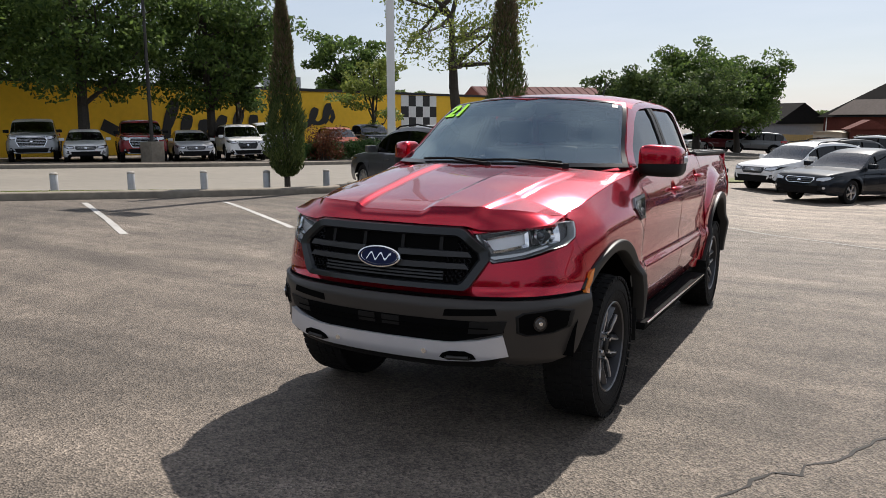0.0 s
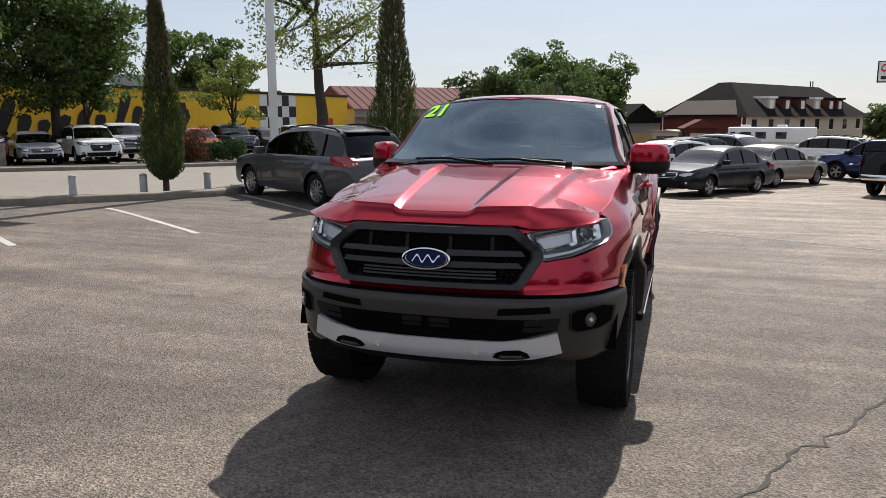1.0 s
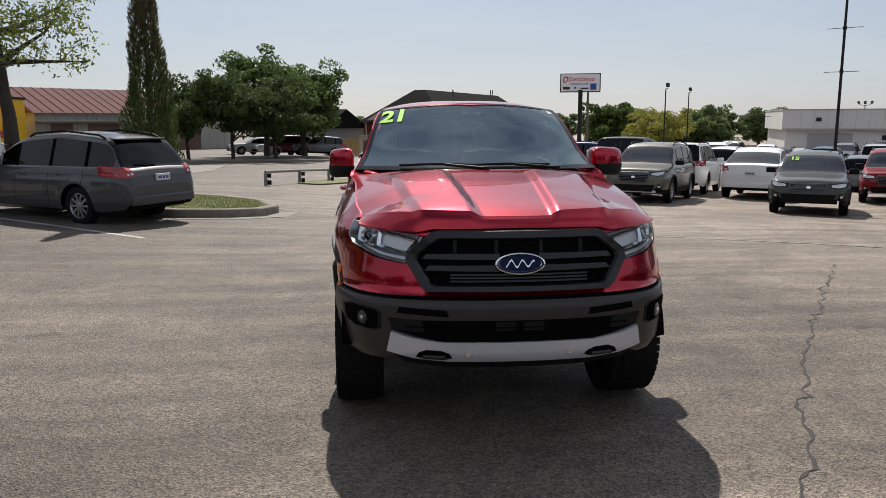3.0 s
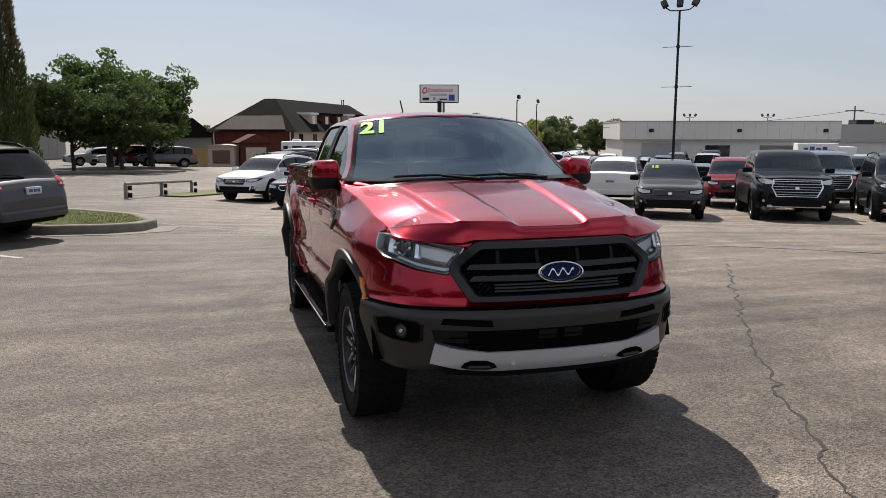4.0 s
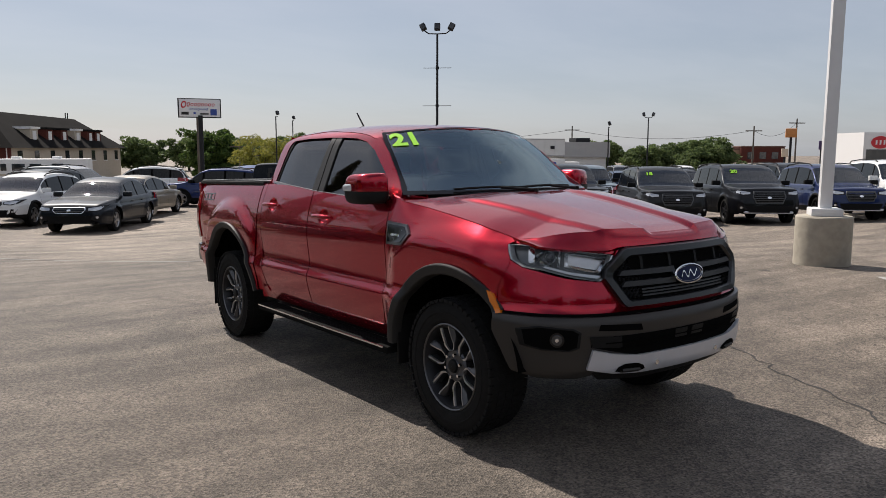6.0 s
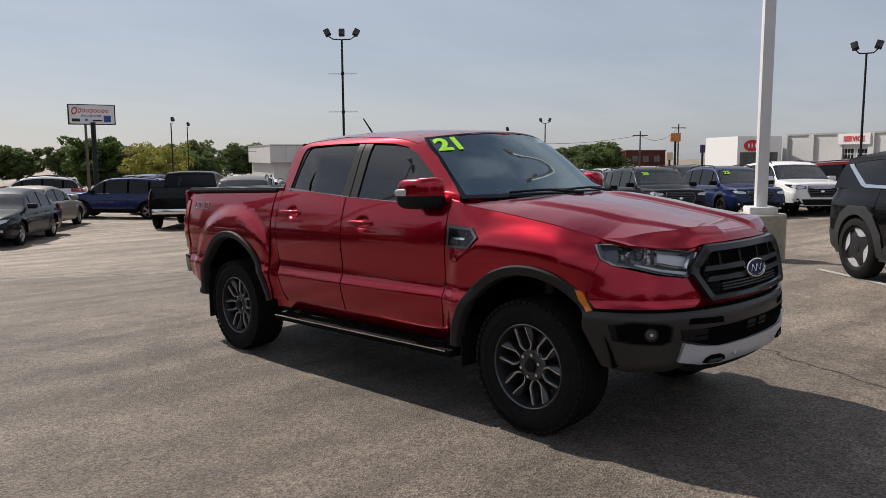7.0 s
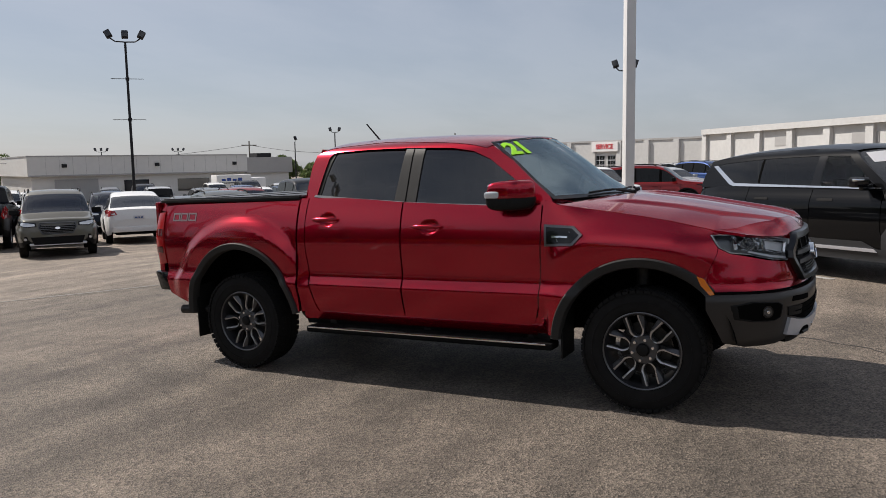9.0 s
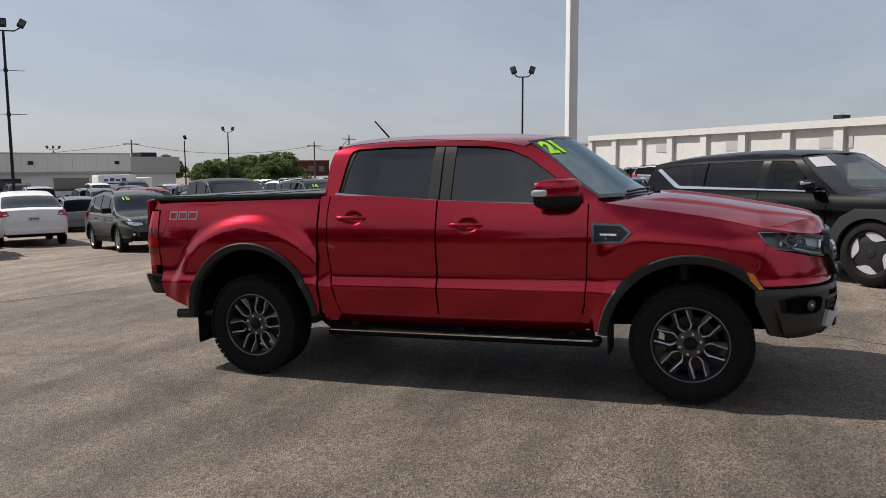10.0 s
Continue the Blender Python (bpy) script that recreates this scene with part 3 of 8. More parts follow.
def ring(outer, inner, f, prof, per_edge=6):
    """A shaped frame between two outlines of equally many corners; prof: (share of the way in, depth)."""
    def fine(loop):
        return [tuple(np.array(a) * (1 - k / per_edge) + np.array(b) * (k / per_edge)) for a, b in zip(loop, loop[1:] + loop[:1]) for k in range(per_edge)]
    bm = bmesh.new()
    o, i = fine(outer), fine(inner)
    rows = [[bm.verts.new(f(*(np.array(p) * (1 - t) + np.array(q) * t), d)) for p, q in zip(o, i)] for t, d in prof]
    for a, b in zip(rows, rows[1:]):
        for k in range(len(a)):
            j = (k + 1) % len(a)
            bm.faces.new((a[k], a[j], b[j], b[k]))
    bmesh.ops.recalc_face_normals(bm, faces=bm.faces)
    return bm


def mirrored(pts):
    """A closed outline from its half with x > 0, top to bottom."""
    return pts + [(-x, z) for x, z in pts[::-1]]


def on_nose(x, z, d=0.0):
    return wrap(sx(x), z, d)


AX_F, AX_R, HUB = 0.0, 3.221, 0.385


def build_flank(side):
    f, g = flank(side), house(side)
    P = lambda name, poly, fn, m, label="", step=0.07, off=0.0, thick=0.02, parent=truck: part(name, patch(poly, fn, step, off, thick), m, parent, label)
    P("front_fender", [(-.385, .760), (-.388, .88), (-.44, .985), (-.446, 1.017), (-.402, 1.089), (-.43, 1.104)] + [(float(y), seam_z(y) - .003) for y in np.linspace(-.40, .53, 17)] + [(.56, 1.300), (.628, 1.314), (.630, 1.22), (.635, 1.0), (.645, .77),
                       (.657, .62), (.68, .53), (.66, .455), (.524, .445)] + arc(AX_F, HUB, .525, .525, 8, 137, 22), f, RED, step=.03)
    door_f = P("front_door", [(1.684, .512), (.735, .497), (.695, .525), (.666, .62), (.653, .77), (.643, 1.0), (.638, 1.22), (.640, 1.285), (1.0, 1.288), (1.35, 1.304), (1.684, 1.322)], f, RED, step=.013)
    door_r = P("rear_door", [(1.696, .512), (2.42, .527), (2.478, .56), (2.512, .72), (2.538, .95), (2.546, 1.2), (2.54, 1.365), (2.2, 1.360), (1.95, 1.342), (1.696, 1.322)], f, RED, step=.013)
    P("cab_corner", [(2.550, 1.365), (2.620, 1.365), (2.618, 1.0), (2.611, .50), (2.47, .50), (2.490, .555), (2.522, .72), (2.546, .95), (2.554, 1.2)], f, RED)
    P("bed_side", [(2.636, 1.368), (2.634, 1.0), (2.627, .50), (2.672, .50)] + arc(AX_R, .40, .55, .585, 170, 10, 22) + [(3.768, .475), (4.06, .585), (4.085, .83), (4.095, 1.28), (4.195, 1.29), (4.20, 1.376)], f, RED, step=.03)
    P("tail_lamp", [(4.092, .84), (4.19, .825), (4.215, .95), (4.205, 1.27), (4.103, 1.275)], f, RED_LENS, "red tail lamp lens", step=.05, off=.008, thick=.06)
    lamp = [o for o in truck.children if o.name.startswith("tail_lamp")][-1]
    for z0, z1, mm in ((.93, .985, DEEP_LENS), (1.075, 1.135, DEEP_LENS)):
        P("lamp_band", [(4.112, z0), (4.185, z0), (4.185, z1), (4.112, z1)], f, mm, step=.04, off=.0115, thick=.004, parent=lamp)
    P("rocker", [(.655, .56), (.70, .56), (.745, .522), (1.69, .530), (2.41, .545), (2.455, .60), (2.53, .60), (2.60, .50), (2.60, .44), (.66, .43), (.66, .47)], f, RED, step=.05, off=-.008)
    P("sill", [(.60, .445), (2.60, .455), (2.60, .40), (.60, .40)], f, PLASTIC, step=.15, off=-.03)
    # wheel arch flares
    for cy, cz, r0x, r0z, r1x, r1z, a0, a1 in ((AX_F, HUB, .512, .512, .577, .577, 5, 138), (AX_R, .40, .535, .572, .590, .630, 3, 172)):
        bm = bmesh.new()
        rows = []
        for i in range(49):
            a = radians(a0 + (a1 - a0) * i / 48)
            row = []
            for t, d in ((0, -.02), (0, .008), (.05, .018), (.14, .022), (.5, .020), (.86, .014), (.97, .004), (1, -.05)):
                rx, rz = r1x + (r0x - r1x) * t, r1z + (r0z - r1z) * t
                fade = 1 - (.65 * smooth((math.degrees(a) - 100) / 38) if cy == AX_F else 0)
                row.append(bm.verts.new(f(cy + rx * math.cos(a), cz + rz * math.sin(a), d * fade)))
            rows.append(row)
        for p0, p1 in zip(rows, rows[1:]):
            for j in range(7):
                bm.faces.new((p0[j], p0[j + 1], p1[j + 1], p1[j]))
        bm.faces.new(rows[0])
        bm.faces.new(rows[-1][::-1])
        bmesh.ops.recalc_face_normals(bm, faces=bm.faces)
        part("arch_flare", bm, ARCH_GREY, truck, "dark grey moulded wheel-arch flare")
    # cab sides above the belt: pillars and roof rail in one pressing
    P("cab_side_frame", [(.575, 1.306), (.60, 1.340), (.725, 1.435), (.89, 1.58), (1.05, 1.688)] + [(float(y), roof_edge(y)[1] - .003) for y in np.linspace(1.10, 2.54, 17)] + [(2.585, 1.690), (2.607, 1.60), (2.618, 1.36),
                         (2.505, 1.355), (2.498, 1.40), (2.470, 1.55), (2.447, 1.66), (2.425, 1.692), (2.385, 1.706), (2.1, 1.712), (1.75, 1.708), (1.55, 1.700), (1.36, 1.688), (1.20, 1.660), (1.06, 1.600), (.86, 1.455), (.74, 1.34), (.70, 1.285), (.64, 1.28)], g, RED, step=.05, thick=.05)
    P("rail_lining", [(1.12, 1.640), (2.42, 1.660), (2.44, 1.738), (1.20, 1.738)], g, UPHOLSTERY, step=.1, off=-.055, thick=.01)
    P("pillar_trim", [(1.605, 1.30), (1.785, 1.32), (1.755, 1.712), (1.595, 1.706)], g, ARCH_GREY, "black door pillar trim", off=-.004)
    P("pillar_seam", [(1.686, 1.315), (1.694, 1.315), (1.690, 1.714), (1.682, 1.714)], g, PIT, off=-.0025, thick=.004)
    w1 = P("front_window", [(.72, 1.285), (1.60, 1.305), (1.592, 1.703), (1.40, 1.70), (1.21, 1.672), (1.05, 1.605), (.86, 1.452)], g, GLASS_DARK, "dark tinted door glass", step=.09, off=-.014, thick=0, parent=door_f)
    w2 = P("rear_window", [(1.79, 1.325), (2.52, 1.375), (2.485, 1.55), (2.460, 1.66), (2.42, 1.702), (1.76, 1.712)], g, GLASS_DARK, "dark tinted door glass", step=.09, off=-.014, thick=0, parent=door_r)
    P("window_seal", [(2.42, 1.702), (2.460, 1.66), (2.485, 1.55), (2.52, 1.372), (2.475, 1.368), (2.447, 1.52), (2.395, 1.700)], g, PLASTIC, off=-.008, thick=.02)
    for w in (w1, w2):
        w.visible_shadow = False
    P("belt_moulding", [(.70, 1.270), (1.35, 1.290), (1.684, 1.308), (1.684, 1.323), (1.35, 1.305), (.70, 1.285)], g, BELT, "satin belt moulding", off=.004, thick=.02, parent=door_f)
    P("belt_moulding", [(1.694, 1.309), (2.1, 1.338), (2.53, 1.372), (2.520, 1.387), (2.1, 1.353), (1.694, 1.324)], g, BELT, "satin belt moulding", off=.004, thick=.02, parent=door_r)
    # door handles with their cups
    for door, y, z in ((door_f, 1.47, 1.153), (door_r, 2.357, 1.207)):
        bm = bmesh.new()
        xs = [flank_plain(side)(y + dy, z, .040 - .030 * (abs(dy) / .115) ** 4) for dy in np.linspace(-.115, .115, 11)]
        add_tube(bm, xs, [.010, .0145] + [.0165] * 7 + [.0145, .010], 12)
        part("door_handle", bm, RED, door)
    # side vent badge on the fender
    badge = P("fender_vent", [(.612, 1.165), (.415, 1.152), (.355, 1.100), (.415, 1.032), (.606, 1.024)], f, WHEEL_GREY, "dark fender vent garnish", off=.012, thick=.02)
    P("vent_inlay", [(.595, 1.148), (.425, 1.138), (.378, 1.099), (.425, 1.048), (.590, 1.042)], f, GLOSS_BLACK, off=.015, thick=.006, parent=badge)
    P("vent_bar", [(.555, 1.094), (.45, 1.092), (.45, 1.080), (.555, 1.081)], f, CHROME, off=.018, thick=.004, parent=badge)
    if side < 0:
        for u0, u1 in ((3.99, 3.91), (3.90, 3.815), (3.805, 3.715)):
            fr = lambda k: [(u0 - k, 1.200 + k), (u0 - k, 1.268 - k), (u1 + k, 1.268 - k), (u1 + k, 1.200 + k)]
            part("bed_decal", ring(fr(0), fr(.012), f, [(0, .0015), (0, .003), (1, .003), (1, .0015)], 4), DECAL_GREY, truck, "grey outlined bed decal")
    P("side_marker", [(-.366, .842), (-.326, .856), (-.350, .800), (-.398, .746), (-.424, .751)], f, AMBER, "amber side marker", step=.03, off=.013, thick=.03)
    # mirror: a rounded shell, painted above and black below
    def shell(x0, x1, y0, y1, z0, z1, zlo, zhi, grow=0.0):
        bm = bmesh.new()
        rows = []
        for i in range(23):
            v = -math.pi / 2 + math.pi * i / 22
            row = []
            for j in range(40):
                u = 2 * math.pi * j / 40
                pw = lambda c, e: math.copysign(abs(c) ** e, c)
                cx, cy, cz_ = pw(math.cos(v), .42) * pw(math.cos(u), .42), pw(math.cos(v), .42) * pw(math.sin(u), .42), pw(math.sin(v), .5)
                x, y, z = (x0 + x1) / 2 + cx * ((x1 - x0) / 2 + grow), (y0 + y1) / 2 + cy * ((y1 - y0) / 2 + grow), (z0 + z1) / 2 + cz_ * ((z1 - z0) / 2 + grow)
                y += .10 * ((x - x0) / (x1 - x0)) ** 2 - .02
                z += .012 * (1 - ((x - x0) / (x1 - x0)))
                row.append(bm.verts.new((side * x, y, min(max(z, zlo), zhi))))
            rows.append(row)
        for p, q in zip(rows, rows[1:]):
            for j in range(40):
                bm.faces.new((p[j], p[(j + 1) % 40], q[(j + 1) % 40], q[j]))
        bmesh.ops.remove_doubles(bm, verts=bm.verts, dist=1e-5)
        bmesh.ops.recalc_face_normals(bm, faces=bm.faces)
        return bm
    mx, my = (1.045, .90) if side > 0 else (.970, .915)  # one mirror is swung in a little
    mirror = part("mirror", shell(.805, mx, .695, my, 1.258, 1.446, 1.338, 2), RED, truck, "red door mirror with black base", angle=60)
    part("mirror_base", shell(.805, mx, .695, my, 1.258, 1.446, 0, 1.339, .004), PLASTIC, mirror, angle=60)
    bm = bmesh.new()
    add_box(bm, .75, .86, .70, .84, 1.262, 1.315, .02)
    for v in bm.verts:
        v.co.x = side * v.co.x
    part("mirror_arm", bm, PLASTIC, mirror)
    part("mirror_glass", box(side * .83, side * (mx - .025), my + .025, my + .055, 1.285, 1.43, .012), CHROME, mirror)
    part("turn_lamp", shell(mx - .06, mx + .007, my - .10, my + .005, 1.335, 1.385, 0, 2), CLEAR_LENS, mirror, "clear turn lamp", angle=60)
    # side step
    bm = bmesh.new()
    add_box(bm, side * .785, side * .932, .56, 2.54, .352, .402, .018)
    step = part("side_step", bm, STEP_BLACK, truck, "black running board with bright edge")
    part("step_edge", box(side * .930, side * .940, .60, 2.52, .388, .400, .004), CHROME, step)
    for k in range(4):
        part("step_tread", box(side * (.806 + k * .030), side * (.818 + k * .030), .66, 2.46, .398, .4045, .002), STEP_BLACK, step)
    for y in (.75, 1.55, 2.38):
        part("step_bracket", box(side * .62, side * .80, y - .03, y + .03, .37, .46, .01), STEEL_DARK, step)
    # mud flaps and wheel liners
    for y, z0, z1 in ((.50, .30, .62), (3.735, .22, .66)):
        bm = box(side * .66, side * (.89 if y < 1 else .865), y, y + .014, z0, z1, .005)
        part("mud_flap", bm, PLASTIC, truck)
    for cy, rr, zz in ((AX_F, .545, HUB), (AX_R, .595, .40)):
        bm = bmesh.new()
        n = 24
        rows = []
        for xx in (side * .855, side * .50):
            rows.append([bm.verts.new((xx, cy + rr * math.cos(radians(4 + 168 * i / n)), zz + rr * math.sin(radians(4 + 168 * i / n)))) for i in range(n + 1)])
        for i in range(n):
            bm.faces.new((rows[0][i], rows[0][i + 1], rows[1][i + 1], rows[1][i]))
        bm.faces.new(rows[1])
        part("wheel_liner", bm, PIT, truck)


for side in (-1, 1):
    build_flank(side)

# nose: painted fascia, bumper, grille, lamps
se = S0 - .388
part("front_fascia", patch([(-se, .762), (se, .762), (S0 - .391, .88), (S0 - .443, .984), (S0 - .449, 1.014), (S0 - .518, .981), (sx(.80), .966), (sx(.70), .933), (sx(.55), .912), (sx(.50), .955), (sx(.462), 1.035), (sx(.44), 1.062), (0, 1.070),
                            (-sx(.44), 1.062), (-sx(.462), 1.035), (-sx(.50), .955), (-sx(.55), .912), (-sx(.70), .933), (-sx(.80), .966), (-(S0 - .518), .981), (-(S0 - .449), 1.014), (-(S0 - .443), .984), (-(S0 - .391), .88)], wrap, .05, 0, .03), RED, truck)
sb = S0 - .375
bumper = part("front_bumper", patch([(-sb, .748), (sb, .748), (sb, .66), (S0 - .47, .46), (sx(.80), .43), (sx(.66), .435), (sx(.58), .46), (sx(.35), .43), (-sx(.35), .43), (-sx(.58), .46), (-sx(.66), .435), (-sx(.80), .43), (-(S0 - .47), .46), (-sb, .66)],
                                    wrap, .05, .008, .06), GUNMETAL, truck, "dark grey bumper with silver skid plate")
part("bumper_groove", patch([(-sb, .752), (sb, .752), (sb, .766), (-sb, .766)], wrap, .06, -.006, .02), PIT, bumper)
NP = lambda name, poly, m, off, parent, label="", thick=.012, step=.05: part(name, patch([(sx(x), z) for x, z in poly], wrap, step, off, thick), m, parent, label)
# intake and slots: near-black patches on the skin paint the shade of depth
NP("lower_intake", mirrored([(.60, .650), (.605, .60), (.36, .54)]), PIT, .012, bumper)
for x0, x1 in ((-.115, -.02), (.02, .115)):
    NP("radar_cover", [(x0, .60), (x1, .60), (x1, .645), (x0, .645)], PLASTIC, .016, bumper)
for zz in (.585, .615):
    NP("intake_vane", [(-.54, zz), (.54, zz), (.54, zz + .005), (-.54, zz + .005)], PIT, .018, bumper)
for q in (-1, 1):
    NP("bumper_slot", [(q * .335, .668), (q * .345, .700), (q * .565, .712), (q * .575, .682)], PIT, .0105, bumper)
    NP("intake_cheek", [(q * .615, .655), (q * .60, .60), (q * .45, .585), (q * .46, .648)], PLASTIC, .014, bumper)
skid = NP("skid_plate", mirrored([(.36, .545), (.50, .562), (.60, .588), (.625, .49), (.50, .462), (.34, .448)]), SILVER, .030, bumper, "satin silver skid plate", .05)
NP("skid_lip", mirrored([(.34, .455), (.60, .470), (.56, .425), (.30, .405)]), PLASTIC, .010, bumper, "", .06)
for q in (-1, 1):
    NP("tow_slot", [(q * .32, .470), (q * .335, .492), (q * .37, .505), (q * .44, .508), (q * .475, .495), (q * .49, .472), (q * .45, .462), (q * .36, .458)], PIT, .0335, skid, "", .006)
    bm = bmesh.new()
    pts = [Vector(on_nose(q * x, z, d)) for x, z, d in ((.345, .470, .0), (.355, .472, .030), (.455, .474, .030), (.465, .472, .0))]
    for a, b in zip(pts, pts[1:]):
        add_cyl(bm, a, b, .011, seg=8)
    part("tow_hook", bm, STEEL_DARK, bumper)
    a = Vector(on_nose(q * .245, .492, .030))
    part("parking_sensor", cyl(a, a + Vector((0, -.004, 0)), .013, seg=14), CHROME, skid)
    # fog lamp pod; its recess is a near-black patch, shade put into colour
    pod = NP("fog_pod", [(q * 0.665, 0.601), (q * 0.659, 0.671), (q * 0.682, 0.687), (q * 0.789, 0.698), (q * 0.825, 0.682), (q * 0.819, 0.609), (q * 0.781, 0.591), (q * 0.695, 0.586)], PIT, .0115, bumper, "", .006)
    part("pod_rim", ring([(q * 0.652, 0.596), (q * 0.647, 0.676), (q * 0.676, 0.695), (q * 0.789, 0.707), (q * 0.837, 0.687), (q * 0.831, 0.601), (q * 0.785, 0.582), (q * 0.690, 0.578)],
                         [(q * 0.669, 0.604), (q * 0.665, 0.669), (q * 0.686, 0.683), (q * 0.785, 0.693), (q * 0.819, 0.678), (q * 0.813, 0.611), (q * 0.776, 0.595), (q * 0.699, 0.590)], on_nose, [(0, .007), (.4, .0125), (1, .010)], 3), PLASTIC, pod)
    c = Vector(on_nose(q * .735, .640, .008))
    o = (Vector(on_nose(q * .735, .640, .058)) - c).normalized()
    part("fog_bezel", cyl(c - o * .02, c + o * .008, .038, .036, seg=24), GLOSS_BLACK, pod)
    part("fog_lamp", cyl(c + o * .006, c + o * .012, .029, .025, seg=24), FOG_GLASS, pod, "round clear fog lamp")
    part("fog_bulb", cyl(c + o * .010, c + o * .016, .012, .009, seg=12), CHROME, pod)

grille_out = mirrored([(.395, 1.076), (.425, 1.066), (.535, .978), (.545, .935), (.46, .806), (.435, .788)])
grille_in = mirrored([(.375, 1.030), (.395, 1.024), (.482, .958), (.488, .935), (.418, .835), (.398, .822)])
grille = part("grille", ring(grille_out, grille_in, on_nose, [(0, -.01), (.02, .026), (.12, .036), (.8, .030), (1, .018), (1.02, -.02)], 5), mat("grille_frame", (.011, .0115, .0125), .30, .2, .3, spec=.35, vary=.06, scale=9), truck, "dark grey hexagonal grille frame with slats")
# near-black backing paints the shade deep in the grille
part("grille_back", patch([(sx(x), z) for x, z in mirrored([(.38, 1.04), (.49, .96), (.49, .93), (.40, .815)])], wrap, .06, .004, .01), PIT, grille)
SLAT = mat("grille_slat", (.030, .0305, .032), .42, .2, .1, spec=.3)
for q in (-1, 1):
    for z0, z1, x1 in ((.938, .966, .462), (.884, .912, .450)):
        part("grille_slat", patch([(sx(q * .095), z0), (sx(q * x1), z0 + .004), (sx(q * (x1 - .02)), z1), (sx(q * .095), z1)], wrap, .05, .026, .022), SLAT, grille)
    for xx in (.10, .30):
        part("grille_strut", patch([(sx(q * xx), .966), (sx(q * (xx + .018)), .966), (sx(q * (xx + .018)), 1.028), (sx(q * xx), 1.028)], wrap, .06, .014, .012), PLASTIC, grille)
    bm = bmesh.new()
    for r_ in range(7):
        for c_ in range(5):
            xx, zz = .34 + c_ * .026 + (r_ % 2) * .013, .832 + r_ * .015
            if xx < .425 + (zz - .835) * .6 and not .88 < zz < .915:
                p = Vector(on_nose(q * xx, zz, .010))
                bmesh.ops.create_cone(bm, cap_ends=False, segments=6, radius1=.0125, radius2=.0105, depth=.012, matrix=Matrix.Translation(p) @ Matrix.Rotation(radians(90), 4, "X"))
    part("grille_mesh", bm, SLAT, grille)
    bm = bmesh.new()
    for r_ in range(3):
        for c_ in range(4):
            xx, zz = .40 + c_ * .026 + (r_ % 2) * .013, .975 + r_ * .016
            if xx < .47 - (zz - .96) * .9:
                p = Vector(on_nose(q * xx, zz, .010))
                bmesh.ops.create_cone(bm, cap_ends=False, segments=6, radius1=.0125, radius2=.0105, depth=.012, matrix=Matrix.Translation(p) @ Matrix.Rotation(radians(90), 4, "X"))
    part("grille_mesh", bm, SLAT, grille)
for zz in (.868, .853, .838):
    part("shutter_vane", patch([(sx(-.33), zz - .004), (sx(.33), zz - .004), (sx(.33), zz + .004), (sx(-.33), zz + .004)], wrap, .06, .018, .012), SLAT, grille)
oval = lambda a, b: [(a * math.cos(2 * math.pi * i / 28), .922 + b * math.sin(2 * math.pi * i / 28)) for i in range(28)]
emblem = part("emblem", ring(oval(.120, .051), oval(.110, .044), on_nose, [(0, .016), (.1, .044), (.9, .046), (1, .038)], 1), CHROME, grille, "blue oval emblem with bright rim")
part("emblem_field", patch([(sx(x), z) for x, z in oval(.114, .046)], wrap, .04, .040, .01), BLUE_BADGE, emblem)
part("emblem_line", ring(oval(.104, .0395), oval(.1005, .037), on_nose, [(0, .0405), (.5, .0425), (1, .0405)], 1), CHROME, emblem)
bm = bmesh.new()
wave = lambda x: .922 + .015 * math.sin(x * 118 + .4) * (1.1 - 3 * abs(x + .02))
for k in range(60):
    x0, x1 = -.068 + k * .00225, -.068 + (k + 1) * .00225
    bm.faces.new([bm.verts.new(on_nose(x, wave(x) + dz, .0425)) for x, dz in ((x0, -.0045), (x1, -.0045), (x1, .0045), (x0, .0045))])
bmesh.ops.remove_doubles(bm, verts=bm.verts, dist=1e-6)
part("emblem_mark", bm, CHROME, emblem)

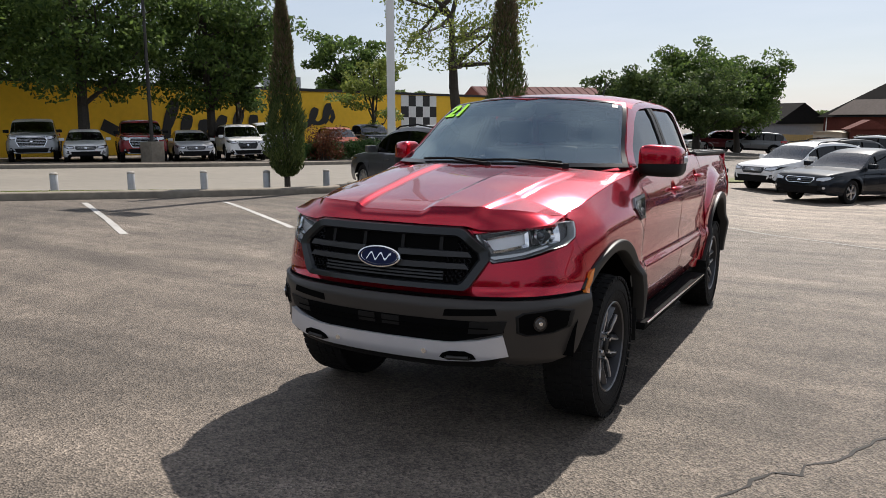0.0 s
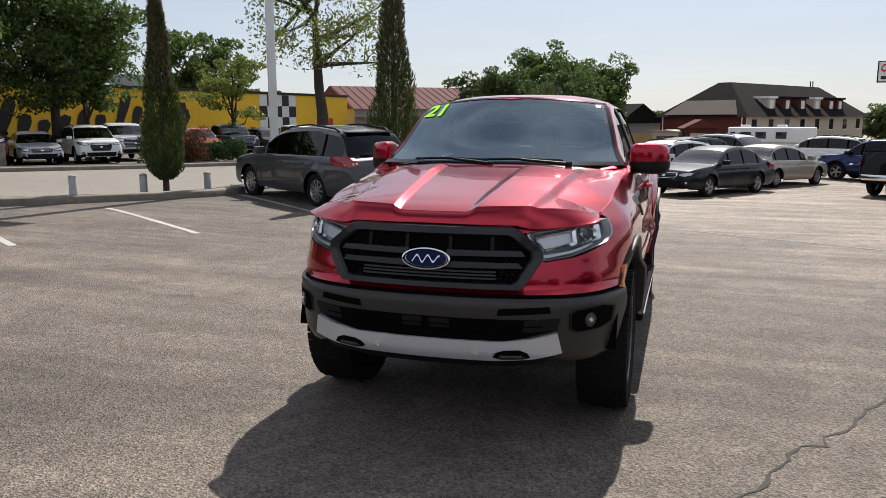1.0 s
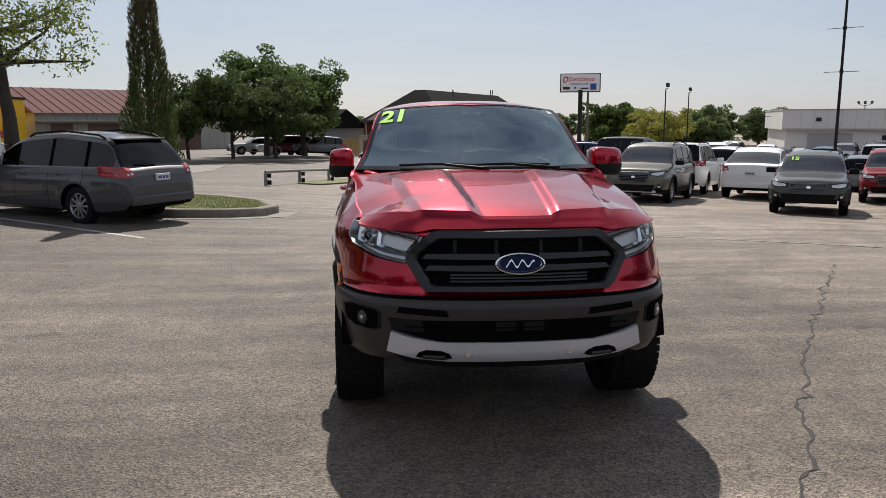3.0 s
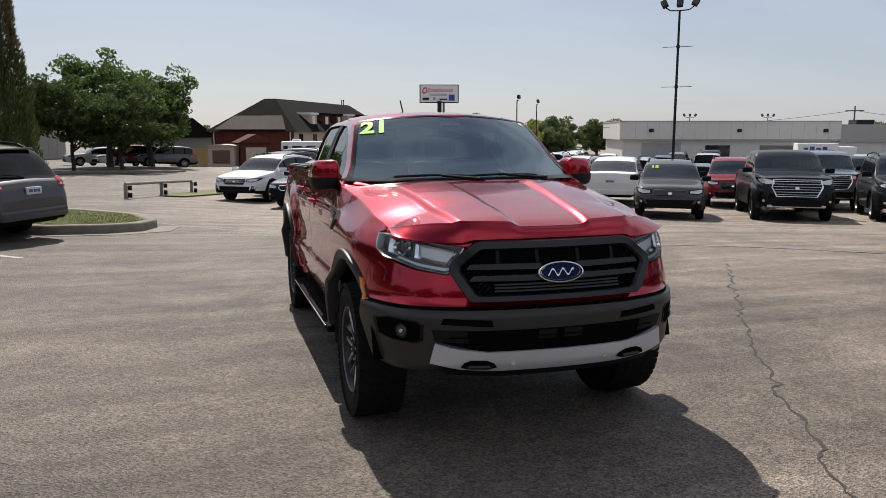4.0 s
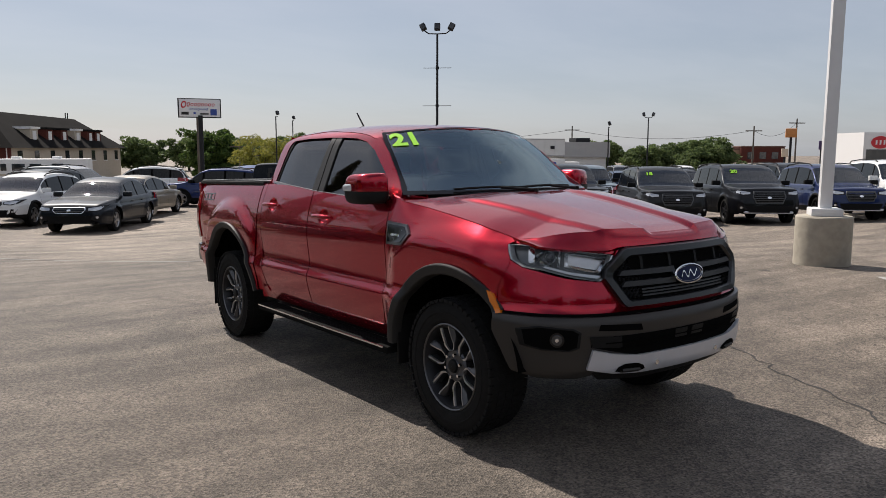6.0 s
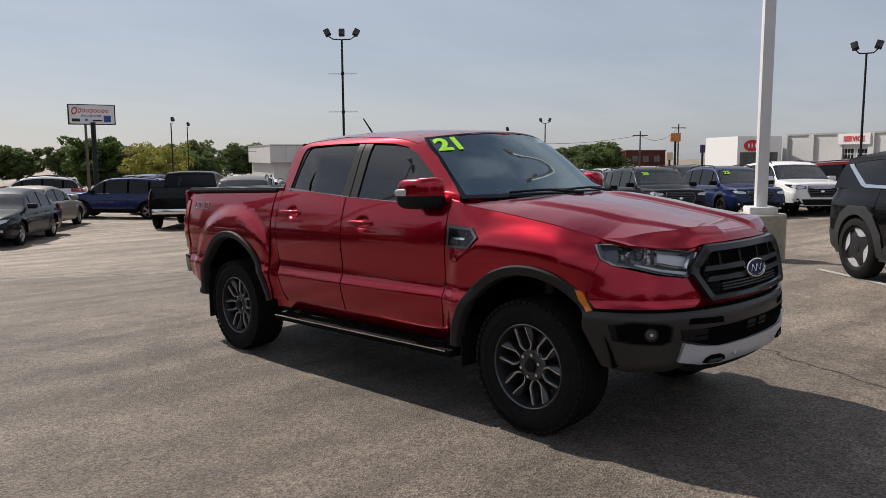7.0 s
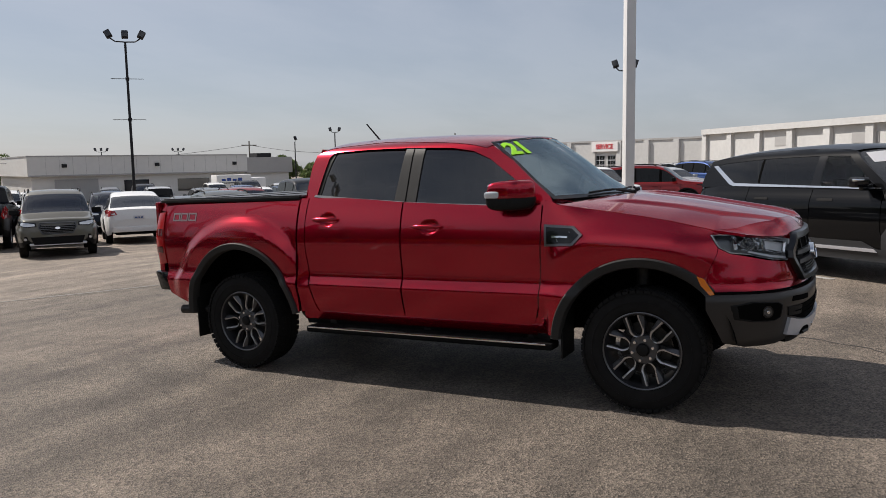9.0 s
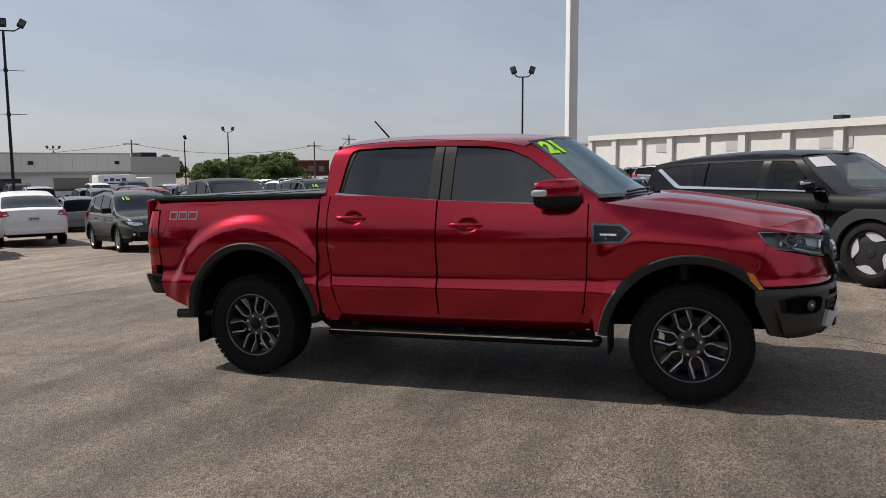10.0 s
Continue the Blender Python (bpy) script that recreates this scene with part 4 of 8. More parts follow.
for q in (-1, 1):
    hb = [(sx(q * .470), 1.040), (sx(q * .60), 1.058), (sx(q * .775), 1.086), (q * (S0 - .405), 1.090), (q * (S0 - .45), 1.02), (q * (S0 - .52), .985), (sx(q * .785), .972), (sx(q * .68), .938), (sx(q * .555), .918), (sx(q * .525), .935)]
    lamp = part("headlamp", patch(hb, wrap, .05, -.045, .02), LAMP_HOUSING, truck, "headlamp with projector lens behind clear cover")
    cen = np.mean([(abs(s), z) for s, z in hb], axis=0)
    inset = lambda k: [(q * (cen[0] + (abs(s) - cen[0]) * k), cen[1] + (z - cen[1]) * k) for s, z in hb]
    part("lamp_bezel", ring(hb, inset(.945), wrap, [(0, -.046), (.0, .002), (.6, .000), (1, -.03)], 2), LAMP_EDGE, lamp, "bright lamp edge")
    P_ = lambda poly: [(sx(q * x), z) for x, z in poly]
    part("light_strip", patch(P_([(.53, .943), (.56, .930), (.68, .950), (.785, .984), (.78, .992), (.68, .962), (.56, .945)]), wrap, .04, -.008, .015), CLEAR_LENS, lamp, "white light strip")
    part("turn_reflector", patch(P_([(.512, 1.020), (.60, 1.038), (.705, 1.054), (.705, .992), (.60, .968), (.548, .962)]), wrap, .03, -.030, .02), LAMP_REFLECTOR, lamp)
    part("reflector_frame", ring(P_([(.503, 1.024), (.60, 1.043), (.714, 1.060), (.714, .986), (.60, .960), (.542, .955)]), P_([(.520, 1.014), (.60, 1.031), (.696, 1.045), (.696, .998), (.60, .976), (.556, .970)]), wrap, [(0, -.03), (.2, -.010), (1, -.018)], 3), CHROME, lamp)
    part("projector_bezel", ring(P_([(.718, 1.064), (.832, 1.084), (.828, 1.000), (.724, .984)]), P_([(.736, 1.054), (.816, 1.070), (.812, 1.006), (.740, .996)]), wrap, [(0, -.04), (.3, -.012), (1, -.03)], 4), CHROME, lamp)
    a = Vector(on_nose(q * .776, 1.032, -.045))
    part("projector_ring", ring([(.776 * q + .036 * math.cos(t_), 1.032 + .034 * math.sin(t_)) for t_ in np.linspace(0, 2 * math.pi, 21)[:-1]], [(.776 * q + .025 * math.cos(t_), 1.032 + .024 * math.sin(t_)) for t_ in np.linspace(0, 2 * math.pi, 21)[:-1]], on_nose,
                               [(0, -.03), (.3, -.008), (1, -.02)], 1), CHROME, lamp)
    bm = bmesh.new()
    bmesh.ops.create_uvsphere(bm, u_segments=18, v_segments=10, radius=.026, matrix=Matrix.Translation(a + Vector((0, -.012, 0))))
    part("projector_lens", bm, mat("projector_glass", (.03, .035, .045), .05, coat=1), lamp)
    cover = part("lamp_cover", patch(hb, wrap, .05, .006, 0), GLASS_LAMP, lamp)
    cover.visible_shadow = False

_lo = [(sx(.40), 1.050), (sx(.47), 1.044), (sx(.60), 1.062), (sx(.775), 1.090), (S0 - .41, 1.094)]
part("hood_closing_panel", patch([(-s, z) for s, z in _lo[::-1]] + _lo + [(s, z + .012) for s, z in _lo[::-1]] + [(-s, z + .012) for s, z in _lo], wrap, .06, -.018, .02), RED, truck)
# hood, cowl, windscreen, wipers, roof
_ex = [(float(x), hood_crease(x) + .001) for x in np.linspace(0, _edge[0][0] - .004, 26)]
_half = [(.0, .268)] + [(float(x), .268 + .25 * (x / .80) ** 2.2) for x in np.linspace(.08, _edge[-1][0] - .004, 12)] + [(p[0] - .004, p[1]) for p in _edge[-2:0:-1]] + _ex[::-1]
hood = part("hood", patch(_half + [(-x, y) for x, y in _half[-2:0:-1]], hood_skin, .014, .0, .03), RED, truck)
_w = _edge[0][0] - .004
part("hood_front", patch([(-_w, 0), (_w, 0), (_w, .1), (-_w, .1)], hood_front, .02, 0, .02), RED, hood)
cowl_skin = lambda x, y, d=0.0: (x, y, 1.300 + .02 * (y - .3) + d - .02 * (x / .8) ** 2)
part("cowl", patch([(.62, .30), (.70, .59), (.45, .46), (0, .36), (-.45, .46), (-.70, .59), (-.62, .30)], cowl_skin, .08, .0, .04), PLASTIC, truck, "black cowl grille")
for q in (-1, 1):
    corner = lambda x, y, d=0.0: (x, y, hood_top(min(abs(x), hood_half(min(y, .5)) - .004), min(y, .5)) - .012 + .30 * max(0, y - .48) + d)
    part("cowl_side", patch([(q * .60, .40), (q * .785, .36), (q * .797, .50), (q * .797, .63), (q * .74, .60), (q * .66, .50)], corner, .03, 0, .03), RED, truck)
ws = part("windscreen", patch([(-1, 0), (1, 0), (1, 1), (-1, 1)], screen_skin, .09, 0, 0), GLASS_CLEAR, truck, "laminated windscreen with lime year sticker")
ws.visible_shadow = False
part("windscreen_band", patch([(-1, .972), (1, .972), (1, .996), (-1, .996)], screen_skin, .09, .002, .004), GLOSS_BLACK, ws)
for q in (-1, 1):
    part("windscreen_band", patch([(q * .965, 0), (q * 1.0, 0), (q * 1.0, 1), (q * .965, 1)], screen_skin, .09, .002, .004), GLOSS_BLACK, ws)
part("windscreen_band", patch([(-1, -.01), (1, -.01), (1, .045), (-1, .045)], screen_skin, .09, .002, .004), GLOSS_BLACK, ws)
part("sensor_pod", patch(rounded(-.10, .10, .86, .955, .03), screen_skin, .05, -.012, .05), PLASTIC, ws)
bm = text_mesh("21", .20, .0015, .008)
for v in bm.verts:
    u, w = v.co.x / .62, v.co.y / .46 * .62
    v.co = screen_skin(-.815 + u * .84, .838 + w, .006 + v.co.z)
part("year_sticker", bm, LIME, ws, "lime green year numerals 21")
part("inspection_sticker", patch([(.875, .90), (.925, .90), (.925, .945), (.875, .945)], screen_skin, .03, .003, .002), WHITE_PAINT, ws)
for x0, u1, u0 in ((.10, -.62, .02), (.62, -.10, .60)):
    bm = bmesh.new()
    a, b, c = Vector(screen_skin(u0, -.03, .03)), Vector(screen_skin((u0 + u1) / 2, .025, .035)), Vector(screen_skin(u1, .03, .022))
    add_cyl(bm, a, b, .011, .008, 8)
    wiper = part("wiper", bm, PLASTIC, truck, "black wiper arm and blade")
    bm = bmesh.new()
    pts = [Vector(screen_skin(u0 + (u1 - u0) * k / 8 - .04, .035 + .02 * math.sin(k / 8 * math.pi), .018)) for k in range(9)]
    rows = [[bm.verts.new(p + Vector((0, .007 * math.cos(t_), .008 * math.sin(t_)))) for t_ in np.linspace(0, 2 * math.pi, 7)[:-1]] for p in pts]
    for p, q_ in zip(rows, rows[1:]):
        for j in range(6):
            bm.faces.new((p[j], p[(j + 1) % 6], q_[(j + 1) % 6], q_[j]))
    part("wiper_blade", bm, PLASTIC, wiper)
    part("wiper_pivot", cyl(a - Vector((0, 0, .03)), a + Vector((0, 0, .012)), .022, .018, 12), PLASTIC, wiper)
roof_out = [(.0, .885), (.3, .93), (.44, .985), (.53, 1.05)] + [(roof_edge(y)[0] + .002, float(y)) for y in np.linspace(1.10, 2.54, 17)] + [(.50, 2.585), (.25, 2.61)]
roof = part("roof", patch(roof_out + [(-x, y) for x, y in roof_out[:0:-1]], roof_skin, .05, .002, .03), RED, truck)
part("headliner", patch([(x * .97, y) for x, y in roof_out[2:-1]] + [(-x * .97, y) for x, y in roof_out[-2:1:-1]], roof_skin, .12, -.034, .01), UPHOLSTERY, roof)
ant = part("antenna", cyl((.05, 2.40, 1.79), (.05, 2.55, 1.955), .008, .006, 8), PLASTIC, truck, "raked black roof antenna")
bm = box(.02, .08, 2.30, 2.44, 1.765, 1.812, .014)
part("antenna_base", bm, PLASTIC, ant)

# rear: cab back, bed, tailgate, bumper
bm = bmesh.new()
add_box(bm, -.76, .76, 2.598, 2.618, .55, 1.36, .01)
for x0, x1 in ((-.76, -.55), (.55, .76)):
    vs = [bm.verts.new(p) for p in ((x0, 2.612, 1.36), (x1, 2.612, 1.36), (x1 * .74, 2.57, 1.738), (x0 * .74, 2.57, 1.738))]
    bm.faces.new(vs)
part("cab_back", bm, RED, truck)
bm = bmesh.new()
bm.faces.new([bm.verts.new(p) for p in ((-.58, 2.612, 1.36), (.58, 2.612, 1.36), (.44, 2.57, 1.738), (-.44, 2.57, 1.738))])
w = part("back_window", bm, GLASS_DARK, truck)
w.visible_shadow = False
bed = part("tonneau_cover", box(-.775, .775, 2.64, 4.14, 1.372, 1.388, .004), TONNEAU, truck, "grey folding vinyl bed cover")
for y in (3.13, 3.64):
    part("cover_hinge", box(-.77, .77, y - .012, y + .012, 1.387, 1.393, .002), PLASTIC, bed)
for q in (-1, 1):
    part("bed_rail", box(q * .765, q * .806, 2.63, 4.15, 1.352, 1.379, .006), PLASTIC, truck)
    part("cover_rail", box(q * .765, q * .79, 2.64, 4.13, 1.380, 1.391, .003), TONNEAU, bed)
part("bed_front", box(-.80, .80, 2.625, 2.645, .55, 1.36, .005), RED, truck)
tailgate = part("tailgate", box(-.80, .80, 4.175, 4.235, .62, 1.365, .015), RED, truck)
bm = bmesh.new()
add_box(bm, -.80, .80, 4.12, 4.285, .60, .755, .03)
for v in bm.verts:
    v.co.y -= .07 * (.755 - v.co.z) / .155
part("rear_bumper", bm, PLASTIC, truck, "black rear step bumper")
for q in (-1, 1):
    bm = bmesh.new()
    add_box(bm, q * .795, q * .850, 4.08, 4.285, .60, .765, .026)
    for v in bm.verts:
        v.co.y -= .085 * (.765 - v.co.z) / .165
        v.co.x -= q * .03 * max(0, (v.co.y - 4.16) / .12)
    part("bumper_end", bm, GLOSS_BLACK, truck)
bm = bmesh.new()
add_cyl(bm, (-.78, 3.80, .44), (-.80, 3.98, .435), .038, seg=18, caps=False)
add_cyl(bm, (-.45, 2.9, .46), (-.78, 3.80, .44), .03, seg=12)
part("exhaust_tip", bm, STEEL_DARK, truck, "dark steel exhaust tip")

# chassis and cabin
part("chassis", box(-.48, .48, -.60, 4.12, .42, .62, .02), PIT, truck)
part("cab_floor", box(-.80, .80, .56, 2.60, .46, .53, .01), PIT, truck)
part("engine_block", box(-.55, .55, -.72, .35, .50, 1.0, .02), PIT, truck)
part("bed_box", box(-.55, .55, 2.66, 4.1, .55, 1.0, .02), PIT, truck)
bm = bmesh.new()
add_cyl(bm, (-.70, AX_R, HUB), (.70, AX_R, HUB), .045, seg=12)
add_cyl(bm, (-.02, AX_R - .02, HUB - .02), (.02, AX_R - .02, HUB - .02), .14, seg=20)
part("rear_axle", bm, STEEL_DARK, truck)
part("front_axle", cyl((-.70, AX_F, HUB), (.70, AX_F, HUB), .045, seg=12), STEEL_DARK, truck)
for q in (-1, 1):
    part("shock_absorber", cyl((q * .60, AX_F + .05, .38), (q * .58, AX_F + .05, .95), .05, seg=12), STEEL_DARK, truck)
    part("frame_rail", box(q * .36, q * .46, -.62, 4.1, .44, .56, .01), STEEL_DARK, truck)
bm = bmesh.new()
add_box(bm, -.72, .72, .52, .60, .55, 1.22, .02)
add_box(bm, -.68, .68, .52, .95, 1.12, 1.27, .06)
part("dashboard", bm, UPHOLSTERY, truck)
bm = bmesh.new()
for i in range(24):
    a0, a1 = 2 * math.pi * i / 24, 2 * math.pi * (i + 1) / 24
    p = lambda t_: Vector((.37 + .185 * math.cos(t_), 1.02 - .06 * math.sin(t_), 1.15 + .175 * math.sin(t_)))
    add_cyl(bm, p(a0), p(a1), .014, seg=6)
add_cyl(bm, (.20, 1.02, 1.15), (.54, 1.02, 1.15), .018, seg=6)
part("steering_wheel", bm, UPHOLSTERY, truck)
for xx, yy in ((-.37, 1.38), (.37, 1.38), (-.37, 2.22), (.37, 2.22)):
    bm = bmesh.new()
    add_box(bm, xx - .25, xx + .25, yy - .28, yy + .22, .72, .90, .05)
    add_box(bm, xx - .24, xx + .24, yy + .14, yy + .26, .85, 1.42, .05)
    seat = part("cabin_seat", bm, UPHOLSTERY, truck)
    part("headrest", box(xx - .13, xx + .13, yy + .17, yy + .26, 1.44, 1.62, .04), UPHOLSTERY, seat)


# wheels
def tyre_mesh(r, half, rim_r):
    bm = bmesh.new()
    prof = [(-half * .80, rim_r - .005), (-half * .96, rim_r + .02), (-half, (r + rim_r) / 2), (-half * .95, r - .035), (-half * .82, r - .012), (-half * .5, r - .009), (0, r - .008),
            (half * .5, r - .009), (half * .82, r - .012), (half * .95, r - .035), (half, (r + rim_r) / 2), (half * .97, rim_r + .03), (half * .93, rim_r + .012), (half * .78, rim_r - .005)]
    add_lathe(bm, prof, 56)
    return bm


def tread_mesh(r, half):
    bm = bmesh.new()
    n = 52
    for k in range(n):
        t = 2 * math.pi * k / n
        for a, w, sh in ((-.80, .20, 0), (-.40, .17, .5), (0, .17, 0), (.40, .17, .5), (.80, .20, 0)):
            tt = t + sh * math.pi / n
            m = Matrix.Rotation(tt, 4, "X") @ Matrix.Translation((a * half, 0, r - .010 - (.006 if abs(a) > .7 else 0)))
            add_box(bm, -w * half, w * half, -.0175, .0175, -.012, .0055, 0, m)
    return bm


def spoke_poly(a, r0, w0, r1, w1, bend=0.0):
    """A spoke's outline in its wheel's plane."""
    d, n = Vector((math.cos(a), math.sin(a))), Vector((-math.sin(a), math.cos(a)))
    d2 = Vector((math.cos(a + bend), math.sin(a + bend)))
    n2 = Vector((-math.sin(a + bend), math.cos(a + bend)))
    return [tuple(d * r0 + n * w0), tuple(d * r0 - n * w0), tuple(d2 * r1 - n2 * w1), tuple(d2 * r1 + n2 * w1)]


SPOKE_FACE = mat("machined_spoke", (.50, .50, .51), .30, .9, vary=.08, scale=60)
SPOKE_DARK = mat("painted_spoke", (.10, .10, .104), .36, .7, spec=.3, vary=.1, scale=40)


def truck_wheel(side, y):
    w = part("wheel", tyre_mesh(.388, .128, .238), RUBBER, truck, "six-spoke dark alloy wheel with all-terrain tyre")
    w.matrix_local = Matrix.Translation((side * .770, y, .386)) @ Matrix.Rotation(0 if side > 0 else math.pi, 4, "Z") @ Matrix.Rotation(-.24 + 1.1 * y, 4, "X")
    bm = bmesh.new()
    add_lathe(bm, [(.108, .240), (.112, .230), (.095, .222), (.05, .214), (-.05, .205), (-.10, .22)], 48)
    part("rim", bm, ALLOY_DARK, w)
    bm = bmesh.new()
    add_lathe(bm, [(.106, .244), (.116, .243), (.119, .2385), (.115, .2335), (.108, .232)], 48)
    part("rim_lip", bm, WHEEL_GREY, w, "machined rim lip")
    tread = part("tread", tread_mesh(.388, .128), RUBBER, w)
    tagged(tread, "blocky all-terrain tread", kind="stuff")
    for sgn in (-1, 1):
        bm = bmesh.new()
        add_lathe(bm, [(sgn * .126, .300), (sgn * .1305, .303), (sgn * .1305, .309), (sgn * .126, .312)], 48)
        part("sidewall_rib", bm, RUBBER, w)
    dish = lambda u, v, d: (d + .020 * smooth((math.hypot(u, v) - .07) / .15), u, v)
    # a spoke is a loop: a narrow U at the hub whose two prongs broaden to pads at the rim
    line = [(.084, .0, .008), (.085, .012, .008), (.090, .022, .0085), (.104, .034, .0085), (.122, .042, .009), (.142, .0455, .0125), (.165, .0470, .0165), (.195, .0480, .0185), (.232, .0490, .0200)]
    for k in range(6):
        a = 2 * math.pi * k / 6
        bm = bmesh.new()
        for q in (-1, 1):
            rows = []
            for r_, t_, wd in line:
                row = []
                lean = smooth((r_ - .13) / .03)  # the bright cut keeps to the inner edge where the prong broadens
                for e, dx in ((-wd, .020), (-wd, .064), (-wd * (.85 - .05 * lean), .074), (-wd * (.2 - (-.1) * lean) if lean else wd * .5, .076), (wd * .75, .070 - .010 * lean), (wd, .056), (wd, .020)):
                    tt = q * (t_ + e)
                    u, v = r_ * math.cos(a) - tt * math.sin(a), r_ * math.sin(a) + tt * math.cos(a)
                    row.append(bm.verts.new(dish(u, v, dx)))
                rows.append(row)
            for p0, p1 in zip(rows, rows[1:]):
                for j in range(6):
                    fc = bm.faces.new((p0[j], p0[j + 1], p1[j + 1], p1[j]))
                    fc.material_index = 1 if j in (1, 2) else 0
        bmesh.ops.recalc_face_normals(bm, faces=bm.faces)
        spoke = part("spoke", bm, SPOKE_DARK, w, angle=25)
        spoke.data.materials.append(SPOKE_FACE)
    bm = bmesh.new()
    add_lathe(bm, [(.02, .098), (.060, .094), (.070, .084), (.073, .044), (.080, .040)], 36)
    part("hub", bm, SPOKE_DARK, w)
    bm = bmesh.new()
    add_lathe(bm, [(.072, .039), (.090, .036), (.094, .030), (.094, .001)], 24)
    part("centre_cap", bm, PLASTIC, w)
    for k in range(6):
        a = 2 * math.pi * (k + .5) / 6
        part("lug_nut", cyl((.06, .066 * math.cos(a), .066 * math.sin(a)), (.092, .066 * math.cos(a), .066 * math.sin(a)), .0115, .0095, seg=6), CHROME, w)
    bm = bmesh.new()
    add_lathe(bm, [(.0, .02), (.0, .165), (-.02, .165), (-.02, .02)], 36)
    part("brake_disc", bm, STEEL_DARK, w)
    bm = box(-.03, .02, .06, .17, -.05, .05, .015)
    part("brake_caliper", bm, STEEL_DARK, w)


for side in (-1, 1):
    for y in (AX_F, AX_R):
        truck_wheel(side, y)

# ---- parked cars: one builder for all kinds ----
GLASS_CAR = glass("car_window_glass", (.035, .04, .042), ior=1.45)
GLASS_EV = glass("tinted_side_glass", (.06, .07, .072), ior=1.6)
DARK_TRIM = mat("car_black_trim", (.006, .006, .0065), .6, spec=.12, vary=.1, scale=30)
CABIN = mat("car_cabin", (.012, .012, .012), .9, spec=.05)
WHITE_LAMP = mat("lamp_chrome", (.55, .57, .60), .18, .5, coat=.8)
GLASS_SCREEN = glass("car_windscreen_glass", (.24, .29, .29), ior=2.4)
GRILLE_BAR = mat("grille_satin_bar", (.09, .092, .095), .35, .6)
PLATE = mat("plate_white", (.6, .6, .62), .5)
PAINTS = {}


def paint(rgb):
    if rgb not in PAINTS:
        light = sum(rgb) > 1.2
        PAINTS[rgb] = car_paint("car_paint", rgb, .0 if light else .25, .4, .8 if light else (.75 if max(rgb) > .04 else .45), .08)
    return PAINTS[rgb]


def kind_spec(L, W, H, wb, fo, top, belt, bottom, r, roof=.76, pillars=(), glass_end=.0, tail_glass=None):
    return dict(L=L, W=W, H=H, wb=wb, fo=fo, top=top, belt=belt, bottom=bottom, r=r, roof=roof, pillars=pillars, tail_glass=tail_glass, glass_end=glass_end)


KINDS = {
    "wagon": kind_spec(4.80, 1.82, 1.62, 2.70, .95, [(0, .66), (.05, .78), (.16, .86), (.6, .94), (1.20, 1.03), (1.95, 1.47), (2.35, 1.57), (3.1, 1.62), (4.0, 1.56), (4.28, 1.50), (4.62, 1.06), (4.74, .98), (4.80, .72)],
                       [(0, .80), (1.2, .97), (4.8, 1.05)], .27, .345, .72, (2.02, 2.92, 3.82), 4.45, (4.22, 4.66)),
    "suv": kind_spec(4.66, 1.83, 1.72, 2.67, .92, [(0, .70), (.05, .85), (.14, .95), (.6, 1.02), (1.05, 1.09), (1.75, 1.58), (2.1, 1.68), (2.9, 1.72), (3.9, 1.67), (4.16, 1.60), (4.52, 1.15), (4.62, 1.04), (4.66, .74)],
                     [(0, .85), (1.05, 1.03), (4.66, 1.10)], .27, .355, .74, (1.85, 2.78, 3.62), 4.25, (4.08, 4.56)),
    "big_suv": kind_spec(5.0, 1.98, 1.79, 2.92, .96, [(0, .74), (.05, .92), (.14, 1.03), (.7, 1.10), (1.25, 1.16), (1.95, 1.65), (2.3, 1.75), (3.1, 1.79), (4.3, 1.75), (4.6, 1.68), (4.86, 1.18), (4.95, 1.08), (5.0, .76)],
                         [(0, .90), (1.2, 1.09), (5.0, 1.16)], .28, .375, .76, (2.10, 3.05, 4.0), 4.65, (4.55, 4.90)),
    "sedan": kind_spec(5.05, 1.85, 1.48, 2.81, 1.0, [(0, .62), (.05, .72), (.16, .80), (.7, .88), (1.35, .95), (2.10, 1.34), (2.5, 1.44), (3.0, 1.48), (3.5, 1.43), (3.75, 1.36), (4.40, 1.03), (4.9, .99), (5.0, .90), (5.05, .68)],
                       [(0, .74), (1.35, .91), (5.05, .95)], .24, .325, .70, (2.15, 3.0, 3.85), 4.1, (3.68, 4.42)),
    "coupe_suv": kind_spec(4.92, 1.99, 1.70, 2.93, .92, [(0, .70), (.05, .85), (.14, .95), (.7, 1.04), (1.25, 1.11), (2.0, 1.58), (2.4, 1.68), (2.9, 1.70), (3.5, 1.62), (3.9, 1.50), (4.62, 1.18), (4.86, 1.12), (4.92, .80)],
                           [(0, .85), (1.25, 1.06), (4.92, 1.10)], .28, .38, .70, (2.1, 3.0, 3.9), 4.15, (3.78, 4.60)),
    "pickup": kind_spec(5.88, 2.04, 1.93, 3.75, .98, [(0, .78), (.04, 1.02), (.10, 1.18), (.6, 1.25), (1.45, 1.30), (2.02, 1.78), (2.3, 1.88), (2.9, 1.93), (3.5, 1.90), (3.66, 1.84), (3.82, 1.36), (3.90, 1.33), (5.84, 1.33), (5.88, 1.0)],
                        [(0, 1.0), (1.4, 1.25), (3.8, 1.30), (5.88, 1.28)], .36, .41, .80, (2.12, 2.92, 3.66), 3.60, (3.60, 3.83)),
}
WHEEL_MESHES, HULLS = {}, {}


